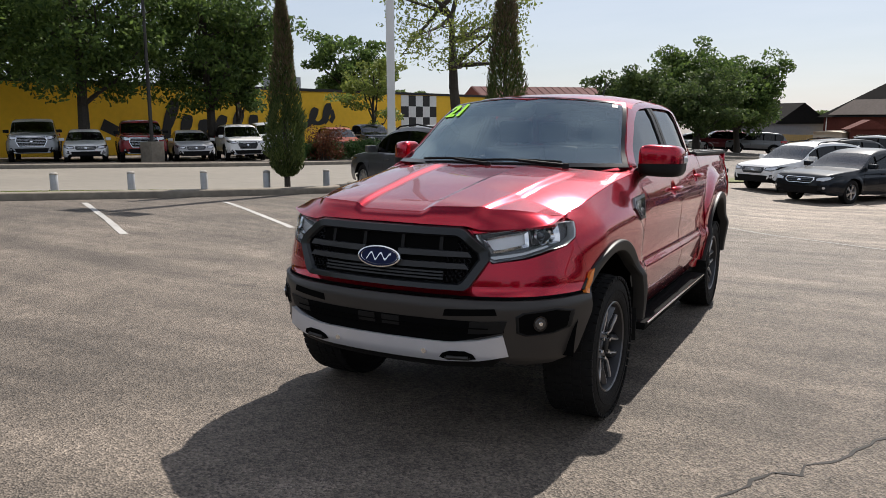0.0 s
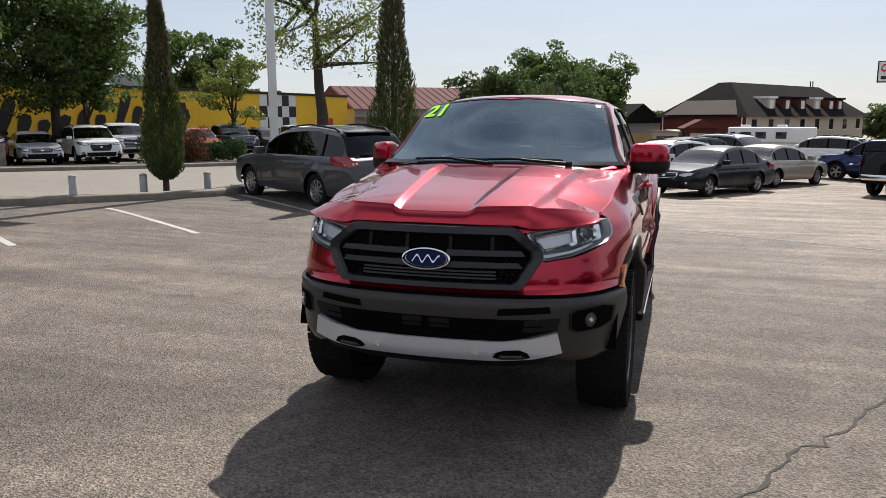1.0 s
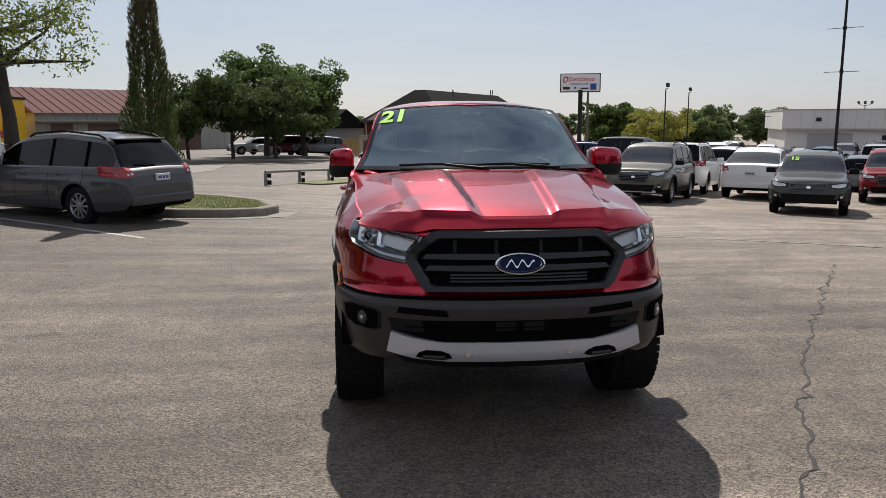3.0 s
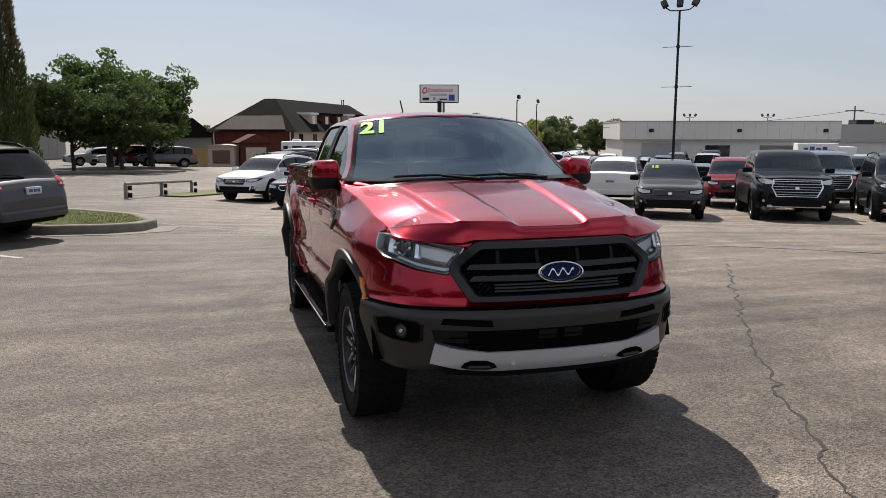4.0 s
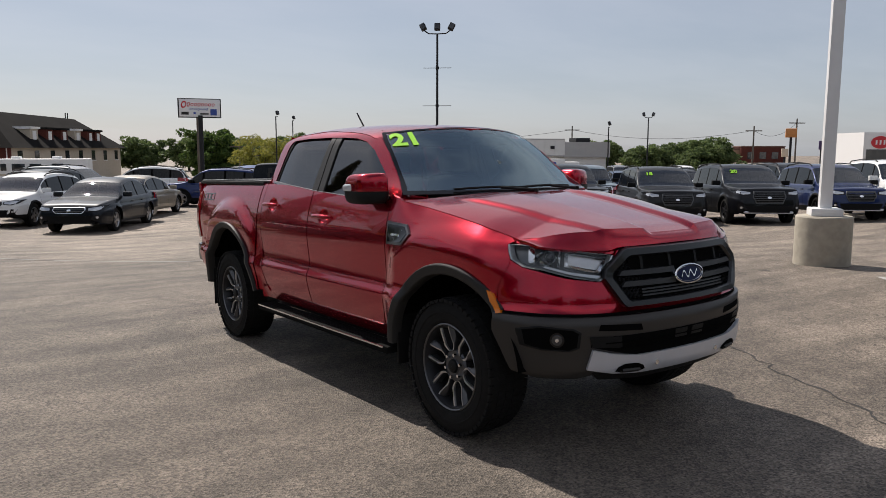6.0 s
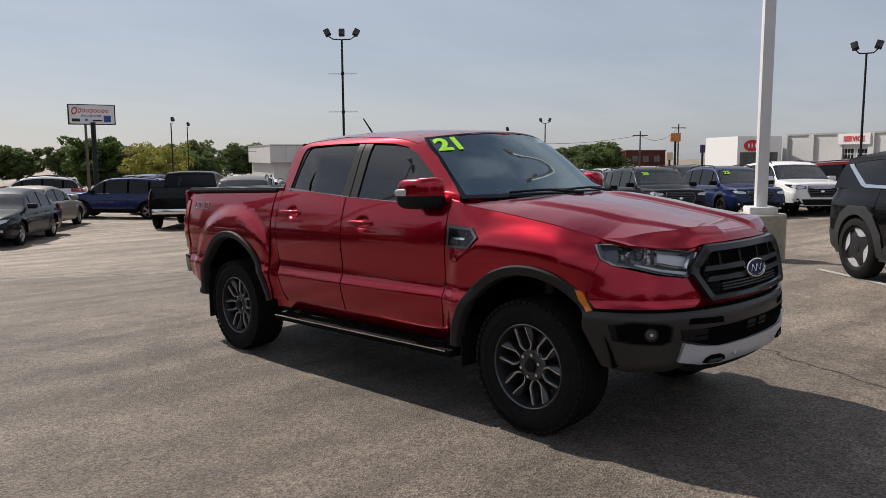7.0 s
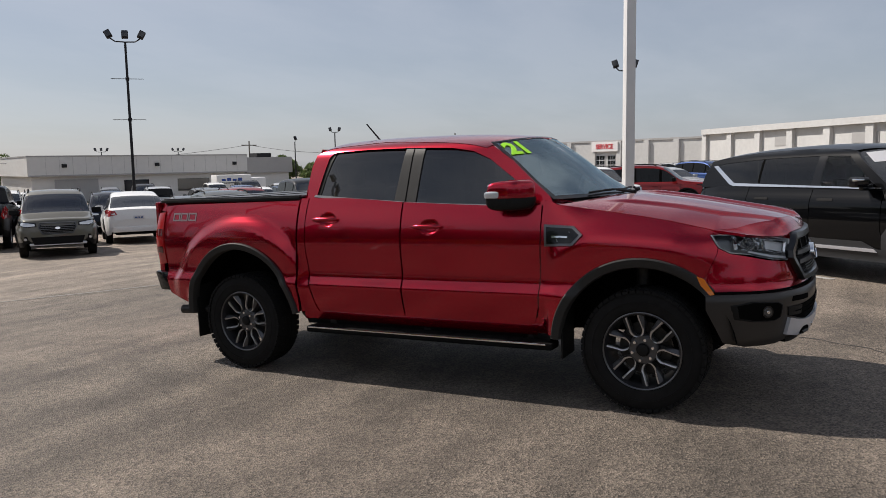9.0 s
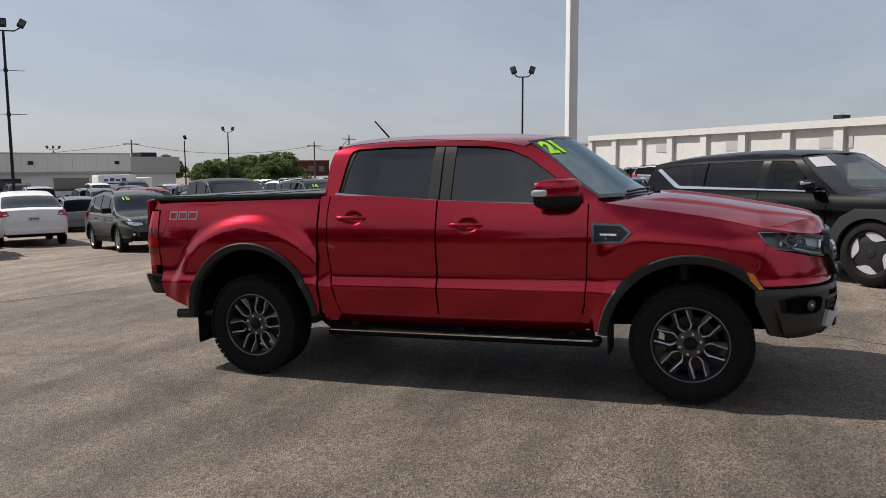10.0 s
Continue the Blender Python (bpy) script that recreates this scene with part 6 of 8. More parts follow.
def kerb(name, pts, width, height, label):
    """A real step of concrete along a line, with rounded top edges."""
    prof = [(-width / 2, -.05), (-width / 2, height - .03), (-width / 2 + .03, height), (width / 2 - .03, height), (width / 2, height - .03), (width / 2, -.05)]
    path = []
    for (x0, y0), (x1, y1) in zip(pts, pts[1:]):
        n = max(1, int(math.hypot(x1 - x0, y1 - y0) / .5))
        path += [(x0 + (x1 - x0) * k / n, y0 + (y1 - y0) * k / n) for k in range(n)]
    path.append(pts[-1])
    vs, fs = [], []
    m = len(prof)
    for i, (x, y) in enumerate(path):
        a, b = path[max(i - 1, 0)], path[min(i + 1, len(path) - 1)]
        l = math.hypot(b[0] - a[0], b[1] - a[1]) or 1
        nx, ny = -(b[1] - a[1]) / l, (b[0] - a[0]) / l
        vs += [(x + nx * o, y + ny * o, ground_z(x, y) + h) for o, h in prof]
    for i in range(len(path) - 1):
        fs += [(i * m + k, i * m + (k + 1) % m, (i + 1) * m + (k + 1) % m, (i + 1) * m + k) for k in range(m)]
    fs += [tuple(range(m)), tuple((len(path) - 1) * m + k for k in range(m))]
    return tagged(raw(name, vs, fs, KERB, smooth_faces=True, angle=50), label, "kerb", kind="structure")


kerb("kerb", near_kerb, .30, .15, "stained concrete kerb along parking bays")
kerb("kerb", far_kerb, .30, .16, "stained concrete kerb below parked cars")
sheet("planting_bed", [(-31.5, 3.4), (-25.2, 13.2), (-19.9, 21.2), (-17, 28), (-15, 36), (-16.5, 37), (-18.6, 29), (-21.5, 22), (-26.6, 14.2), (-33, 5)], .13, mat("bark_mulch", (.045, .032, .024), .95, vary=.4, scale=12, bump=.6, bump_scale=40), "brown mulch bed beside drive", "planting bed", 1.2)
island = [(-2.85, 12.55), (-3.05, 11.75), (-3.6, 11.25), (-4.5, 11.02), (-5.7, 11.4), (-7.0, 12.2), (-8.5, 13.0), (-9.6, 14.2), (-8.6, 15.3), (-6.5, 15.6), (-4.6, 15.2), (-3.3, 14.0)]
kerb("kerb", island + [island[0]], .22, .17, "rounded concrete kerb of grass island")
sheet("island_lawn", [(x + (-5.8 - x) * .03, y + (13.2 - y) * .05) for x, y in island], .15, GRASS, "small mown grass island", "grass", .4)
sheet("gutter", [(-2.3, 12.9), (-2.45, 11.7), (-3.2, 10.95), (-4.5, 10.62), (-4.5, 10.95), (-3.5, 11.15), (-2.9, 11.7), (-2.72, 12.7)], .008, PALE_CONCRETE, "pale concrete gutter round island", "gutter", .3)
sheet("median", [(-3.4, 23.6), (-2.6, 23.4), (.2, 29.5), (1.5, 34), (.3, 34), (-2.3, 27)], .05, GRASS, "grass median beside low barrier", "grass", .8)


def grass_blades(outline, count, lift, seed, label, h=.028):
    rng = random.Random(seed)
    xs, ys = [p[0] for p in outline], [p[1] for p in outline]

    def inside(x, y):
        c = False
        for (x0, y0), (x1, y1) in zip(outline, outline[1:] + outline[:1]):
            if (y0 > y) != (y1 > y) and x < (x1 - x0) * (y - y0) / (y1 - y0) + x0:
                c = not c
        return c
    vs, fs = [], []
    while len(fs) < count:
        x, y = rng.uniform(min(xs), max(xs)), rng.uniform(min(ys), max(ys))
        if not inside(x, y):
            continue
        a, z = rng.uniform(0, 6.3), ground_z(x, y) + lift
        dx, dy, hh = .012 * math.cos(a), .012 * math.sin(a), h * rng.uniform(.5, 1.3)
        i = len(vs)
        vs += [(x - dx, y - dy, z), (x + dx, y + dy, z), (x + rng.uniform(-.03, .03), y + rng.uniform(-.03, .03), z + hh)]
        fs.append((i, i + 1, i + 2))
    return tagged(raw("grass", vs, fs, BLADE), label, "grass", kind="stuff")


BLADE = mat("grass_blade", (.24, .27, .07), .7, vary=.4, scale=4)
grass_blades([(x + (-5.8 - x) * .05, y + (13.2 - y) * .07) for x, y in island], 26000, .14, 4, "short green blades on the island")
grass_blades([(-14.9, 2.2), (-13.7, 3.9), (-12.3, 5.6), (-10.6, 7.8), (-11.0, 8.1), (-12.9, 6.3), (-14.4, 4.4), (-15.5, 2.6)], 9000, .09, 5, "short green blades behind the kerb")

sheet("planting_bed", [(-13.2, 41.6), (-8.5, 44.6), (-4.2, 47.0), (-3.6, 48.2), (-8.0, 49.0), (-13.0, 46.5)], .10, bpy.data.materials["bark_mulch"], "brown mulch bed under round trees", "planting bed", 1.2)
kerb("kerb", [(-13.3, 41.4), (-8.5, 44.4), (-4.1, 46.8), (-3.4, 48.3)], .25, .14, "concrete kerb of tree bed")

# bollards
GALV = mat("galvanised_steel", (.36, .37, .38), .55, .5, vary=.2, scale=8)
for x, y in ((-13.43, 6.74), (-12.66, 8.13), (-11.74, 9.46), (-10.67, 10.46), (-9.95, 11.9), (-14.2, 5.2)):
    b = thing("bollard", Matrix.Translation((x, y, ground_z(x, y))), "short grey steel pipe bollard beside kerb", "bollard", "bollards along the kerb")
    bm = bmesh.new()
    add_lathe(bm, [(-.05, .085), (.40, .085), (.41, .078)], 18, "z")
    part("pipe", bm, GALV, b)
    bm = bmesh.new()
    add_lathe(bm, [(.40, .088), (.425, .088), (.445, .07), (.458, .035), (.46, .001)], 18, "z")
    part("cap", bm, CONCRETE, b)

# low barrier with a rail
BARRIER = mat("weathered_rail", (.28, .26, .24), .8, vary=.3, scale=8)
bar = thing("low_barrier", Matrix.Translation((0, 0, 0)), "low weathered rail barrier on posts with dark rollers", "barrier")
posts = [(-4.3, 22.1), (-3.35, 24.2), (-2.4, 26.3)]
bm = bmesh.new()
zz = [ground_z(*p) for p in posts]
for (p, za), (q, zb) in zip(zip(posts, zz), list(zip(posts, zz))[1:]):
    add_cyl(bm, (*p, za + .47), (*q, zb + .47), .05, seg=10)
part("rail", bm, BARRIER, bar)
for (x, y), z in zip(posts, zz):
    part("post", box(x - .055, x + .055, y - .055, y + .055, z, z + .44, .01), BARRIER, bar)
    for dz in (.12, .36):
        part("roller", cyl((x + .08, y - .1, z + dz), (x + .20, y - .1, z + dz), .085, seg=16), PLASTIC, bar)

# white lamp posts
PIER = mat("pier_concrete", (.40, .36, .29), .85, vary=.25, scale=9, bump=.3, bump_scale=120)
POLE_WHITE = mat("white_pole_paint", (.72, .72, .72), .45, vary=.08, scale=3)


def white_post(x, y, w, h, pier=True):
    z = ground_z(x, y)
    t = thing("lamp_post", Matrix.Translation((x, y, z)), "tall square white steel lamp post" + (" on a round concrete pier" if pier else ""), "lamp post")
    zb = 0
    if pier:
        bm = bmesh.new()
        add_lathe(bm, [(-.05, .385), (.70, .385), (.72, .37), (.722, .001)], 40, "z")
        part("pier", bm, PIER, t, "stained round concrete pier")
        part("base_cover", box(-.21, .21, -.21, .21, .72, .83, .015, m=Matrix.Rotation(.65, 4, "Z")), POLE_WHITE, t)
        zb = .80
    part("shaft", box(-w / 2, w / 2, -w / 2, w / 2, zb, h, .012, m=Matrix.Rotation(.65, 4, "Z")), POLE_WHITE, t)
    for q in (-1, 1):
        part("lamp_head", box(q * .2, q * .9, -.2, .2, h - .1, h + .1, .03), POLE_WHITE, t)
    return t


white_post(7.72, 2.38, .165, 9.5)
white_post(-9.0, 13.55, .20, 9.5, False)

# thin dark street pole on a concrete footing, under the trees
px_, py_ = -25.6, 20.0
t = thing("street_pole", Matrix.Translation((px_, py_, ground_z(px_, py_))), "thin dark street pole on a square concrete footing", "pole")
part("footing", box(-.36, .36, -.36, .36, -.1, .95, .03), KERB, t, "stained concrete footing")
part("shaft", cyl((0, 0, .9), (0, 0, 9.5), .085, .06, 12), STEEL_DARK, t)
part("base_flange", cyl((0, 0, .94), (0, 0, .98), .19, seg=16), STEEL_DARK, t)

# dark floodlight masts
MAST = mat("dark_mast_paint", (.022, .022, .024), .55, .2, spec=.2, vary=.15, scale=6)
LENS_OFF = mat("unlit_lamp_glass", (.045, .047, .05), .2)


def flood_mast(x, y, h, r=.10, arms=3, bars=False, facing=0.0, scale=1.0):
    z = ground_z(x, y)
    t = thing("floodlight_mast", Matrix.Translation((x, y, z)) @ Matrix.Rotation(facing, 4, "Z"), "dark steel floodlight mast over the car lot", "light mast", "lot floodlights")
    part("shaft", cyl((0, 0, -.1), (0, 0, h), r, r * .7, 12), MAST, t)
    s = scale
    offs = (-.85 * s, 0, .85 * s)[:arms] if arms == 3 else ((-.55 * s, .55 * s) if arms == 2 else (.25 * s,))
    bm = bmesh.new()
    pts = [Vector((o, 0, h + (.25 * s if abs(o) > .3 * s else 0))) for o in (min(offs), min(offs) * .6, 0, max(offs) * .6, max(offs))]
    pts[1].z, pts[3].z = h + .02, h + .02
    for a, b in zip(pts, pts[1:]):
        if (b - a).length > .01:
            add_cyl(bm, a, b, .035 * s, seg=8)
    part("arm", bm, MAST, t)
    for o in offs:
        turn = Matrix.Translation((o, 0, h + .40 * s)) @ Matrix.Rotation(o * .55 / s, 4, "Y") @ Matrix.Rotation(-.35, 4, "X")
        head = part("lamp_head", box(-.17 * s, .17 * s, -.13 * s, .13 * s, -.20 * s, .21 * s, .04 * s, m=turn), MAST, t)
        part("lamp_glass", box(-.14 * s, .14 * s, -.143 * s, -.128 * s, -.16 * s, .17 * s, .005, m=turn), LENS_OFF, head)
    if bars:
        for zz in (h * .80, h * .575):
            bm = bmesh.new()
            add_cyl(bm, (-.85, 0, zz), (.85, 0, zz), .016, seg=6)
            add_cyl(bm, (0, -.5, zz + .02), (0, .5, zz + .02), .016, seg=6)
            part("cross_bar", bm, MAST, t)
            part("collar", cyl((0, 0, zz - .08), (0, 0, zz + .08), r * 1.15, seg=12), MAST, t)
    return t


flood_mast(23.95, 34.5, 9.9, .088, 3, True, -.75)
flood_mast(48.25, 13.4, 8.4, .085, 2, False, -1.3, 1.2)
flood_mast(21.2, 51.7, 5.6, .06, 1, False, .3, .7)
flood_mast(53.2, 46.9, 5.3, .07, 1, False, .4, .9)
flood_mast(51.7, 41.0, 5.9, .07, 2, False, -.9, .75)
flood_mast(49.3, 70.0, 5.0, .06, 3, False, -.6, .7)
flood_mast(58.0, 68.0, 5.0, .06, 3, False, -.6, .7)
flood_mast(26.5, 60.0, 5.9, .06, 1, False, .5, .7)

# ---- parked cars ----
WHITE, BLACK, NAVY, SILVER_P, GREY, TAN, KHAKI, REDP, BLUE = (.80, .80, .79), (.004, .004, .005), (.006, .010, .022), (.42, .43, .44), (.13, .135, .14), (.33, .29, .23), (.12, .115, .095), (.22, .012, .014), (.008, .018, .075)
IN, OUT = (-.58, -.815), (.58, .815)  # noses towards the aisle, or away from it
G1 = "cars parked across the aisle"
car("wagon", (.066, .065, .069), (-7.75, 11.75), (-.86, .51), "dark grey station wagon with roof rails, parked by kerb", "station wagon", plate=True, rims="ten", cladding=False)
car("wagon", WHITE, (-.40, 23.1), IN, "white station wagon with black cladding, parked nose-in", "station wagon", G1, rims="five")
car("sedan", (.006, .009, .014), (1.17, 19.9), (-.54, -.84), "dark blue sedan with chrome wheels", "sedan", G1, cladding=False, grille="mesh", rims="five")
car("sedan", TAN, (5.2, 27.4), OUT, "tan metallic sedan facing away", "sedan", G1, cladding=False, plate=True)
car("pickup", BLACK, (9.81, 24.7), (.6, .8), "black full-size pickup with chrome bumper, tail towards aisle", "pickup truck", G1)
car("suv", KHAKI, (7.02, 16.98), (-.56, -.83), "khaki grey compact suv with chrome slats", "suv", G1, rims="five")
car("big_suv", WHITE, (11.7, 24.2), (.54, .84), "white body-on-frame suv, tail towards aisle", "suv", G1, cladding=False)
car("coupe_suv", WHITE, (13.7, 22.4), OUT, "white fastback luxury suv, tail towards aisle", "suv", G1, plate=True, rails=False, rims="seven", cladding=False)
car("wagon", (.05, .052, .045), (10.2, 13.75), (-.54, -.84), "dark olive station wagon with lime year sticker", "station wagon", G1, year="15", rims="five")
car("suv", REDP, (15.6, 18.2), IN, "dark red suv behind other parked cars", "suv", G1, rims="five")
car("pickup", BLACK, (13.5, 13.0), (-.53, -.85), "black full-size pickup with chrome grille", "pickup truck", G1, rims="seven")
car("big_suv", (.014, .014, .015), (15.9, 11.3), (-.62, -.78), "dark grey three-row suv with lime year sticker", "suv", G1, year="18", rims="five")
car("big_suv", (.005, .0055, .008), (17.6, 9.45), (-.62, -.78), "black three-row suv with lime year sticker", "suv", G1, year="20", rims="seven")
car("suv", BLUE, (19.9, 7.95), (-.64, -.77), "deep blue compact suv with lime year sticker", "suv", G1, year="25", rims="seven")
car("big_suv", WHITE, (21.7, 6.75), (-.70, -.71), "white three-row suv with dark grille", "suv", G1, rims="seven")
car("suv", REDP, (24.2, 4.4), (.10, -1), "red suv beside blue cars", "suv", G1, rims="five")
car("suv", (.02, .06, .26), (26.4, 7.6), (-.7, -.7), "blue suv near service bays", "suv", G1)
car("suv", (.012, .025, .10), (7.6, 30.8), (-.80, .60), "dark blue suv parked broadside", "suv", G1, rims="five")
car("suv", NAVY, (16.0, 26.4), IN, "dark navy suv behind white suvs", "suv", G1)
car("pickup", (.15, .19, .22), (17.6, 16.1), IN, "blue grey pickup in the second row", "pickup truck", G1)
car("wagon", SILVER_P, (28.4, 20.6), IN, "silver wagon in the third row with lime sticker", "station wagon", G1, year="13")
car("suv", SILVER_P, (4.6, 33.5), (.75, -.66), "pale silver suv beyond the sedans", "suv", G1)
car("wagon", WHITE, (6.4, 39.0), (-.92, .40), "long white estate car with dark windows", "station wagon", G1, cladding=False)
car("suv", BLACK, (2.6, 29.0), OUT, "black suv behind white wagon", "suv", G1)
# the row under the trees, before the yellow building
G2, AISLE = "cars parked before the yellow building", (.8, -.6)
car("pickup", (.30, .31, .32), (-30.5, 17.65), AISLE, "silver grey full-size pickup under trees", "pickup truck", G2, rims="seven")
car("sedan", WHITE, (-28.75, 19.0), AISLE, "white hatchback car under trees", "car", G2, cladding=False)
car("pickup", (.20, .010, .012), (-26.9, 20.6), AISLE, "dark red full-size pickup under trees", "pickup truck", G2)
car("sedan", (.50, .50, .50), (-26.1, 22.9), AISLE, "white and black crossover under trees", "car", G2, cladding=True)
car("big_suv", WHITE, (-24.9, 25.1), AISLE, "white three-row suv with black grille under trees", "suv", G2)
car("pickup", SILVER_P, (-25.7, 28.4), AISLE, "silver pickup partly behind tall cypress", "pickup truck", G2)
car("suv", (.26, .05, .02), (-24.9, 33.6), AISLE, "copper coloured suv behind hedge", "suv", G2)
car("pickup", (.03, .04, .06), (-25.0, 37.4), AISLE, "dark blue pickup with chrome grille", "pickup truck", G2)
car("suv", (.02, .022, .025), (-24.7, 41.1), AISLE, "black compact suv beside checkered wall", "suv", G2)
car("pickup", (.55, .55, .53), (-24.4, 45.2), AISLE, "off-white pickup beyond tree", "pickup truck", G2)
# small row under the round trees
G3 = "cars under the round trees"
car("sedan", SILVER_P, (-11.5, 60.2), (-.95, -.3), "small silver hatchback under trees", "car", G3, cladding=False)
car("sedan", WHITE, (-9.9, 60.4), (-.6, -.8), "small white hatchback under trees", "car", G3, cladding=False)
car("suv", (.10, .014, .018), (-9.2, 60.9), (-.95, -.3), "maroon minivan under trees", "van", G3)
car("suv", GREY, (-6.6, 61.4), (-.97, -.25), "grey suv beside trees", "suv", G3)

# rows further back, in mixed colours
rng = random.Random(11)
library = []
for i, (kd, rgb) in enumerate((("suv", WHITE), ("suv", GREY), ("big_suv", BLACK), ("wagon", (.03, .05, .10)), ("sedan", WHITE), ("sedan", SILVER_P), ("suv", (.02, .05, .16)), ("wagon", GREY), ("suv", REDP), ("big_suv", SILVER_P))):
    library.append(car(kd, rgb, (200 + 6 * i, -200), IN, {"suv": "compact suv", "big_suv": "large suv", "wagon": "station wagon", "pickup": "pickup truck", "sedan": "sedan"}[kd] + " in a far row of the sales lot",
                       {"pickup": "pickup truck", "sedan": "sedan"}.get(kd, "suv"), "far rows of the sales lot", lite=True))
taken = [(o.matrix_world.translation.x, o.matrix_world.translation.y) for o in scene.objects if o.parent is None and o.type == "EMPTY"]
U, V = Vector((.60, .80)), Vector((.80, -.60))
spots = []
for row, (du, flip) in enumerate(((8.6, 1), (17.0, -1), (24.0, 1), (33.0, -1), (42.0, 1))):
    for k in range(-4 - row, 12 + 2 * row):
        p = Vector((13.5, 13.0)) + U * du + V * (2.75 * k)
        if p.x > 6.5 and p.y > 1.5 and min(math.hypot(p.x - a, p.y - b) for a, b in taken) > 4.3 and math.hypot(p.x - 7.7, p.y - 2.4) > 6 and math.hypot(p.x - 23.9, p.y - 34.5) > 3:
            spots.append((p, flip))
used = 0
for p, flip in spots:
    if rng.random() < .12:
        continue
    src = library[used % len(library)] if used < len(library) else rng.choice(library)
    kdm = Matrix.Translation((p.x, p.y, ground_z(p.x, p.y))) @ Matrix.Rotation(math.atan2(-.80 * flip, -.60 * flip) + math.pi / 2 + rng.uniform(-.05, .05), 4, "Z")
    if used < len(library):
        src.matrix_world = kdm
    else:
        copy_thing(src, kdm)
    used += 1

# the black electric suv close by
EV_BLACK = car_paint("black_car_paint", (.0012, .0013, .0018), .0, .3, .42, .05)
EV_CLAD = mat("grey_cladding", (.030, .031, .033), .55, spec=.3, vary=.1, scale=20)
EV_SIDE = glass("green_side_glass", (.72, .80, .77), ior=1.5)


def electric_suv(front, facing):
    wb, r = 3.08, .385
    fx, fy = Vector(facing).normalized()
    zf, zr = ground_z(*front), ground_z(front[0] - fx * wb, front[1] - fy * wb)
    root = thing("suv", Matrix.Translation((*front, zf)) @ Matrix.Rotation(math.atan2(fy, fx) + math.pi / 2, 4, "Z") @ Matrix.Rotation(math.atan2(zr - zf, wb), 4, "X"),
                 "black boxy electric suv with bright window trim", "suv")
    plan = spline1([(-.90, .70), (-.86, .79), (-.72, .885), (-.4, .955), (0, .982), (.5, .988), (2.8, .988), (3.3, .965), (3.6, .93), (3.78, .89), (3.86, .84)])
    inn = spline1([(.28, .06), (.40, .022), (.55, .004), (.72, .0), (.86, .004), (.94, .013), (1.0, .034), (1.06, .062), (1.12, .085), (1.18, .11)])
    gx = spline1([(1.06, .925), (1.14, .902), (1.25, .868), (1.38, .824), (1.48, .780), (1.54, .742), (1.585, .690), (1.61, .63)])
    mid = spline1([(.98, 1.590), (1.14, 1.628), (1.4, 1.655), (1.9, 1.672), (2.5, 1.662), (3.0, 1.636), (3.4, 1.598), (3.70, 1.556)])
    hmid = spline1([(-.88, .94), (-.82, .99), (-.6, 1.04), (0, 1.092), (.5, 1.125)])
    belt = spline1([(-.86, .90), (-.6, .975), (-.3, 1.012), (0, 1.040), (.4, 1.072), (.7, 1.092), (1.6, 1.112), (3.0, 1.132), (3.8, 1.13)])
    edge = lambda y: mid(y) - .062

    def house_x(y, z):
        return gx(z) - .07 * max(0, (.95 - y) / .5) ** 1.5 - .06 * smooth((y - 2.7) / 1.2)

    half = lambda y: house_x(y, edge(y)) + .003
    roof = lambda x, y, d=0.0: (x, y, mid(y) - .062 * min(abs(x) / half(y), 1.05) ** 3 + d)
    hood = lambda x, y, d=0.0: (x, y, hmid(y) + (belt(y) - hmid(y)) * min(abs(x) / (plan(y) - inn(belt(y))), 1.02) ** 3 + d)

    def screen(u, v, d=0.0):
        z, ye = 1.085 + .485 * v, .50 + .66 * v
        yc = ye - .26 * (1 - .35 * v)
        return (u * (house_x(ye, z) - .012), yc + (ye - yc) * abs(u) ** 2.2 - .7 * d, z + .045 * (1 - u * u) * v + .7 * d)

    tail_y = spline1([(.28, 3.74), (.42, 3.84), (.60, 3.875), (.95, 3.870), (1.06, 3.845), (1.3, 3.765), (1.5, 3.665), (1.56, 3.62)])
    tail = lambda x, z, d=0.0: (x, tail_y(z) - .05 * (abs(x) / .84) ** 4 + d, z)
    nose_y = spline1([(.28, -.80), (.45, -.88), (.7, -.905), (.88, -.89), (.96, -.86)])
    nose = lambda x, z, d=0.0: (x, nose_y(z) + .07 * (abs(x) / .80) ** 4 - d, z)
    Q = lambda name, poly, fn, m, parent=root, label="", step=.06, off=0.0, thick=.02: part(name, patch(poly, fn, step, off, thick), m, parent, label)
    line = lambda a, b, n: [(float(y), belt(y)) for y in np.linspace(a, b, n)]
    for q in (-1, 1):
        f = lambda y, z, d=0.0: (q * (plan(y) - inn(z) + d), y, z)
        g = lambda y, z, d=0.0: (q * (house_x(y, z) + d), y, z)
        Q("fender", [(-.84, .42), (-.50, .36)] + arc(0, r, .46, .46, 176, 8, 18) + [(.50, .42), (.56, .62)] + line(.56, -.84, 9), f, EV_BLACK, step=.05)
        fd = Q("front_door", [(.51, .42), (1.585, .42)] + line(1.585, .57, 6) + [(.57, .62)], f, EV_BLACK, step=.05)
        rd = Q("rear_door", [(1.595, .42), (2.50, .42), (2.58, .66), (2.70, .84)] + line(2.70, 1.595, 6), f, EV_BLACK, step=.05)
        Q("quarter_panel", [(2.51, .42)] + arc(wb, r, .46, .46, 172, 4, 18) + [(3.56, .42), (3.83, .46), (3.86, .92), (3.80, 1.13)] + line(3.74, 2.71, 6) + [(2.71, .84), (2.59, .66)], f, EV_BLACK, step=.05)
        for door, y0 in ((fd, 1.36), (rd, 2.42)):
            Q("door_handle", rounded(y0 - .12, y0 + .12, .955, .985, .012), f, DARK_TRIM, door, "flush dark handle", off=.006, thick=.02)
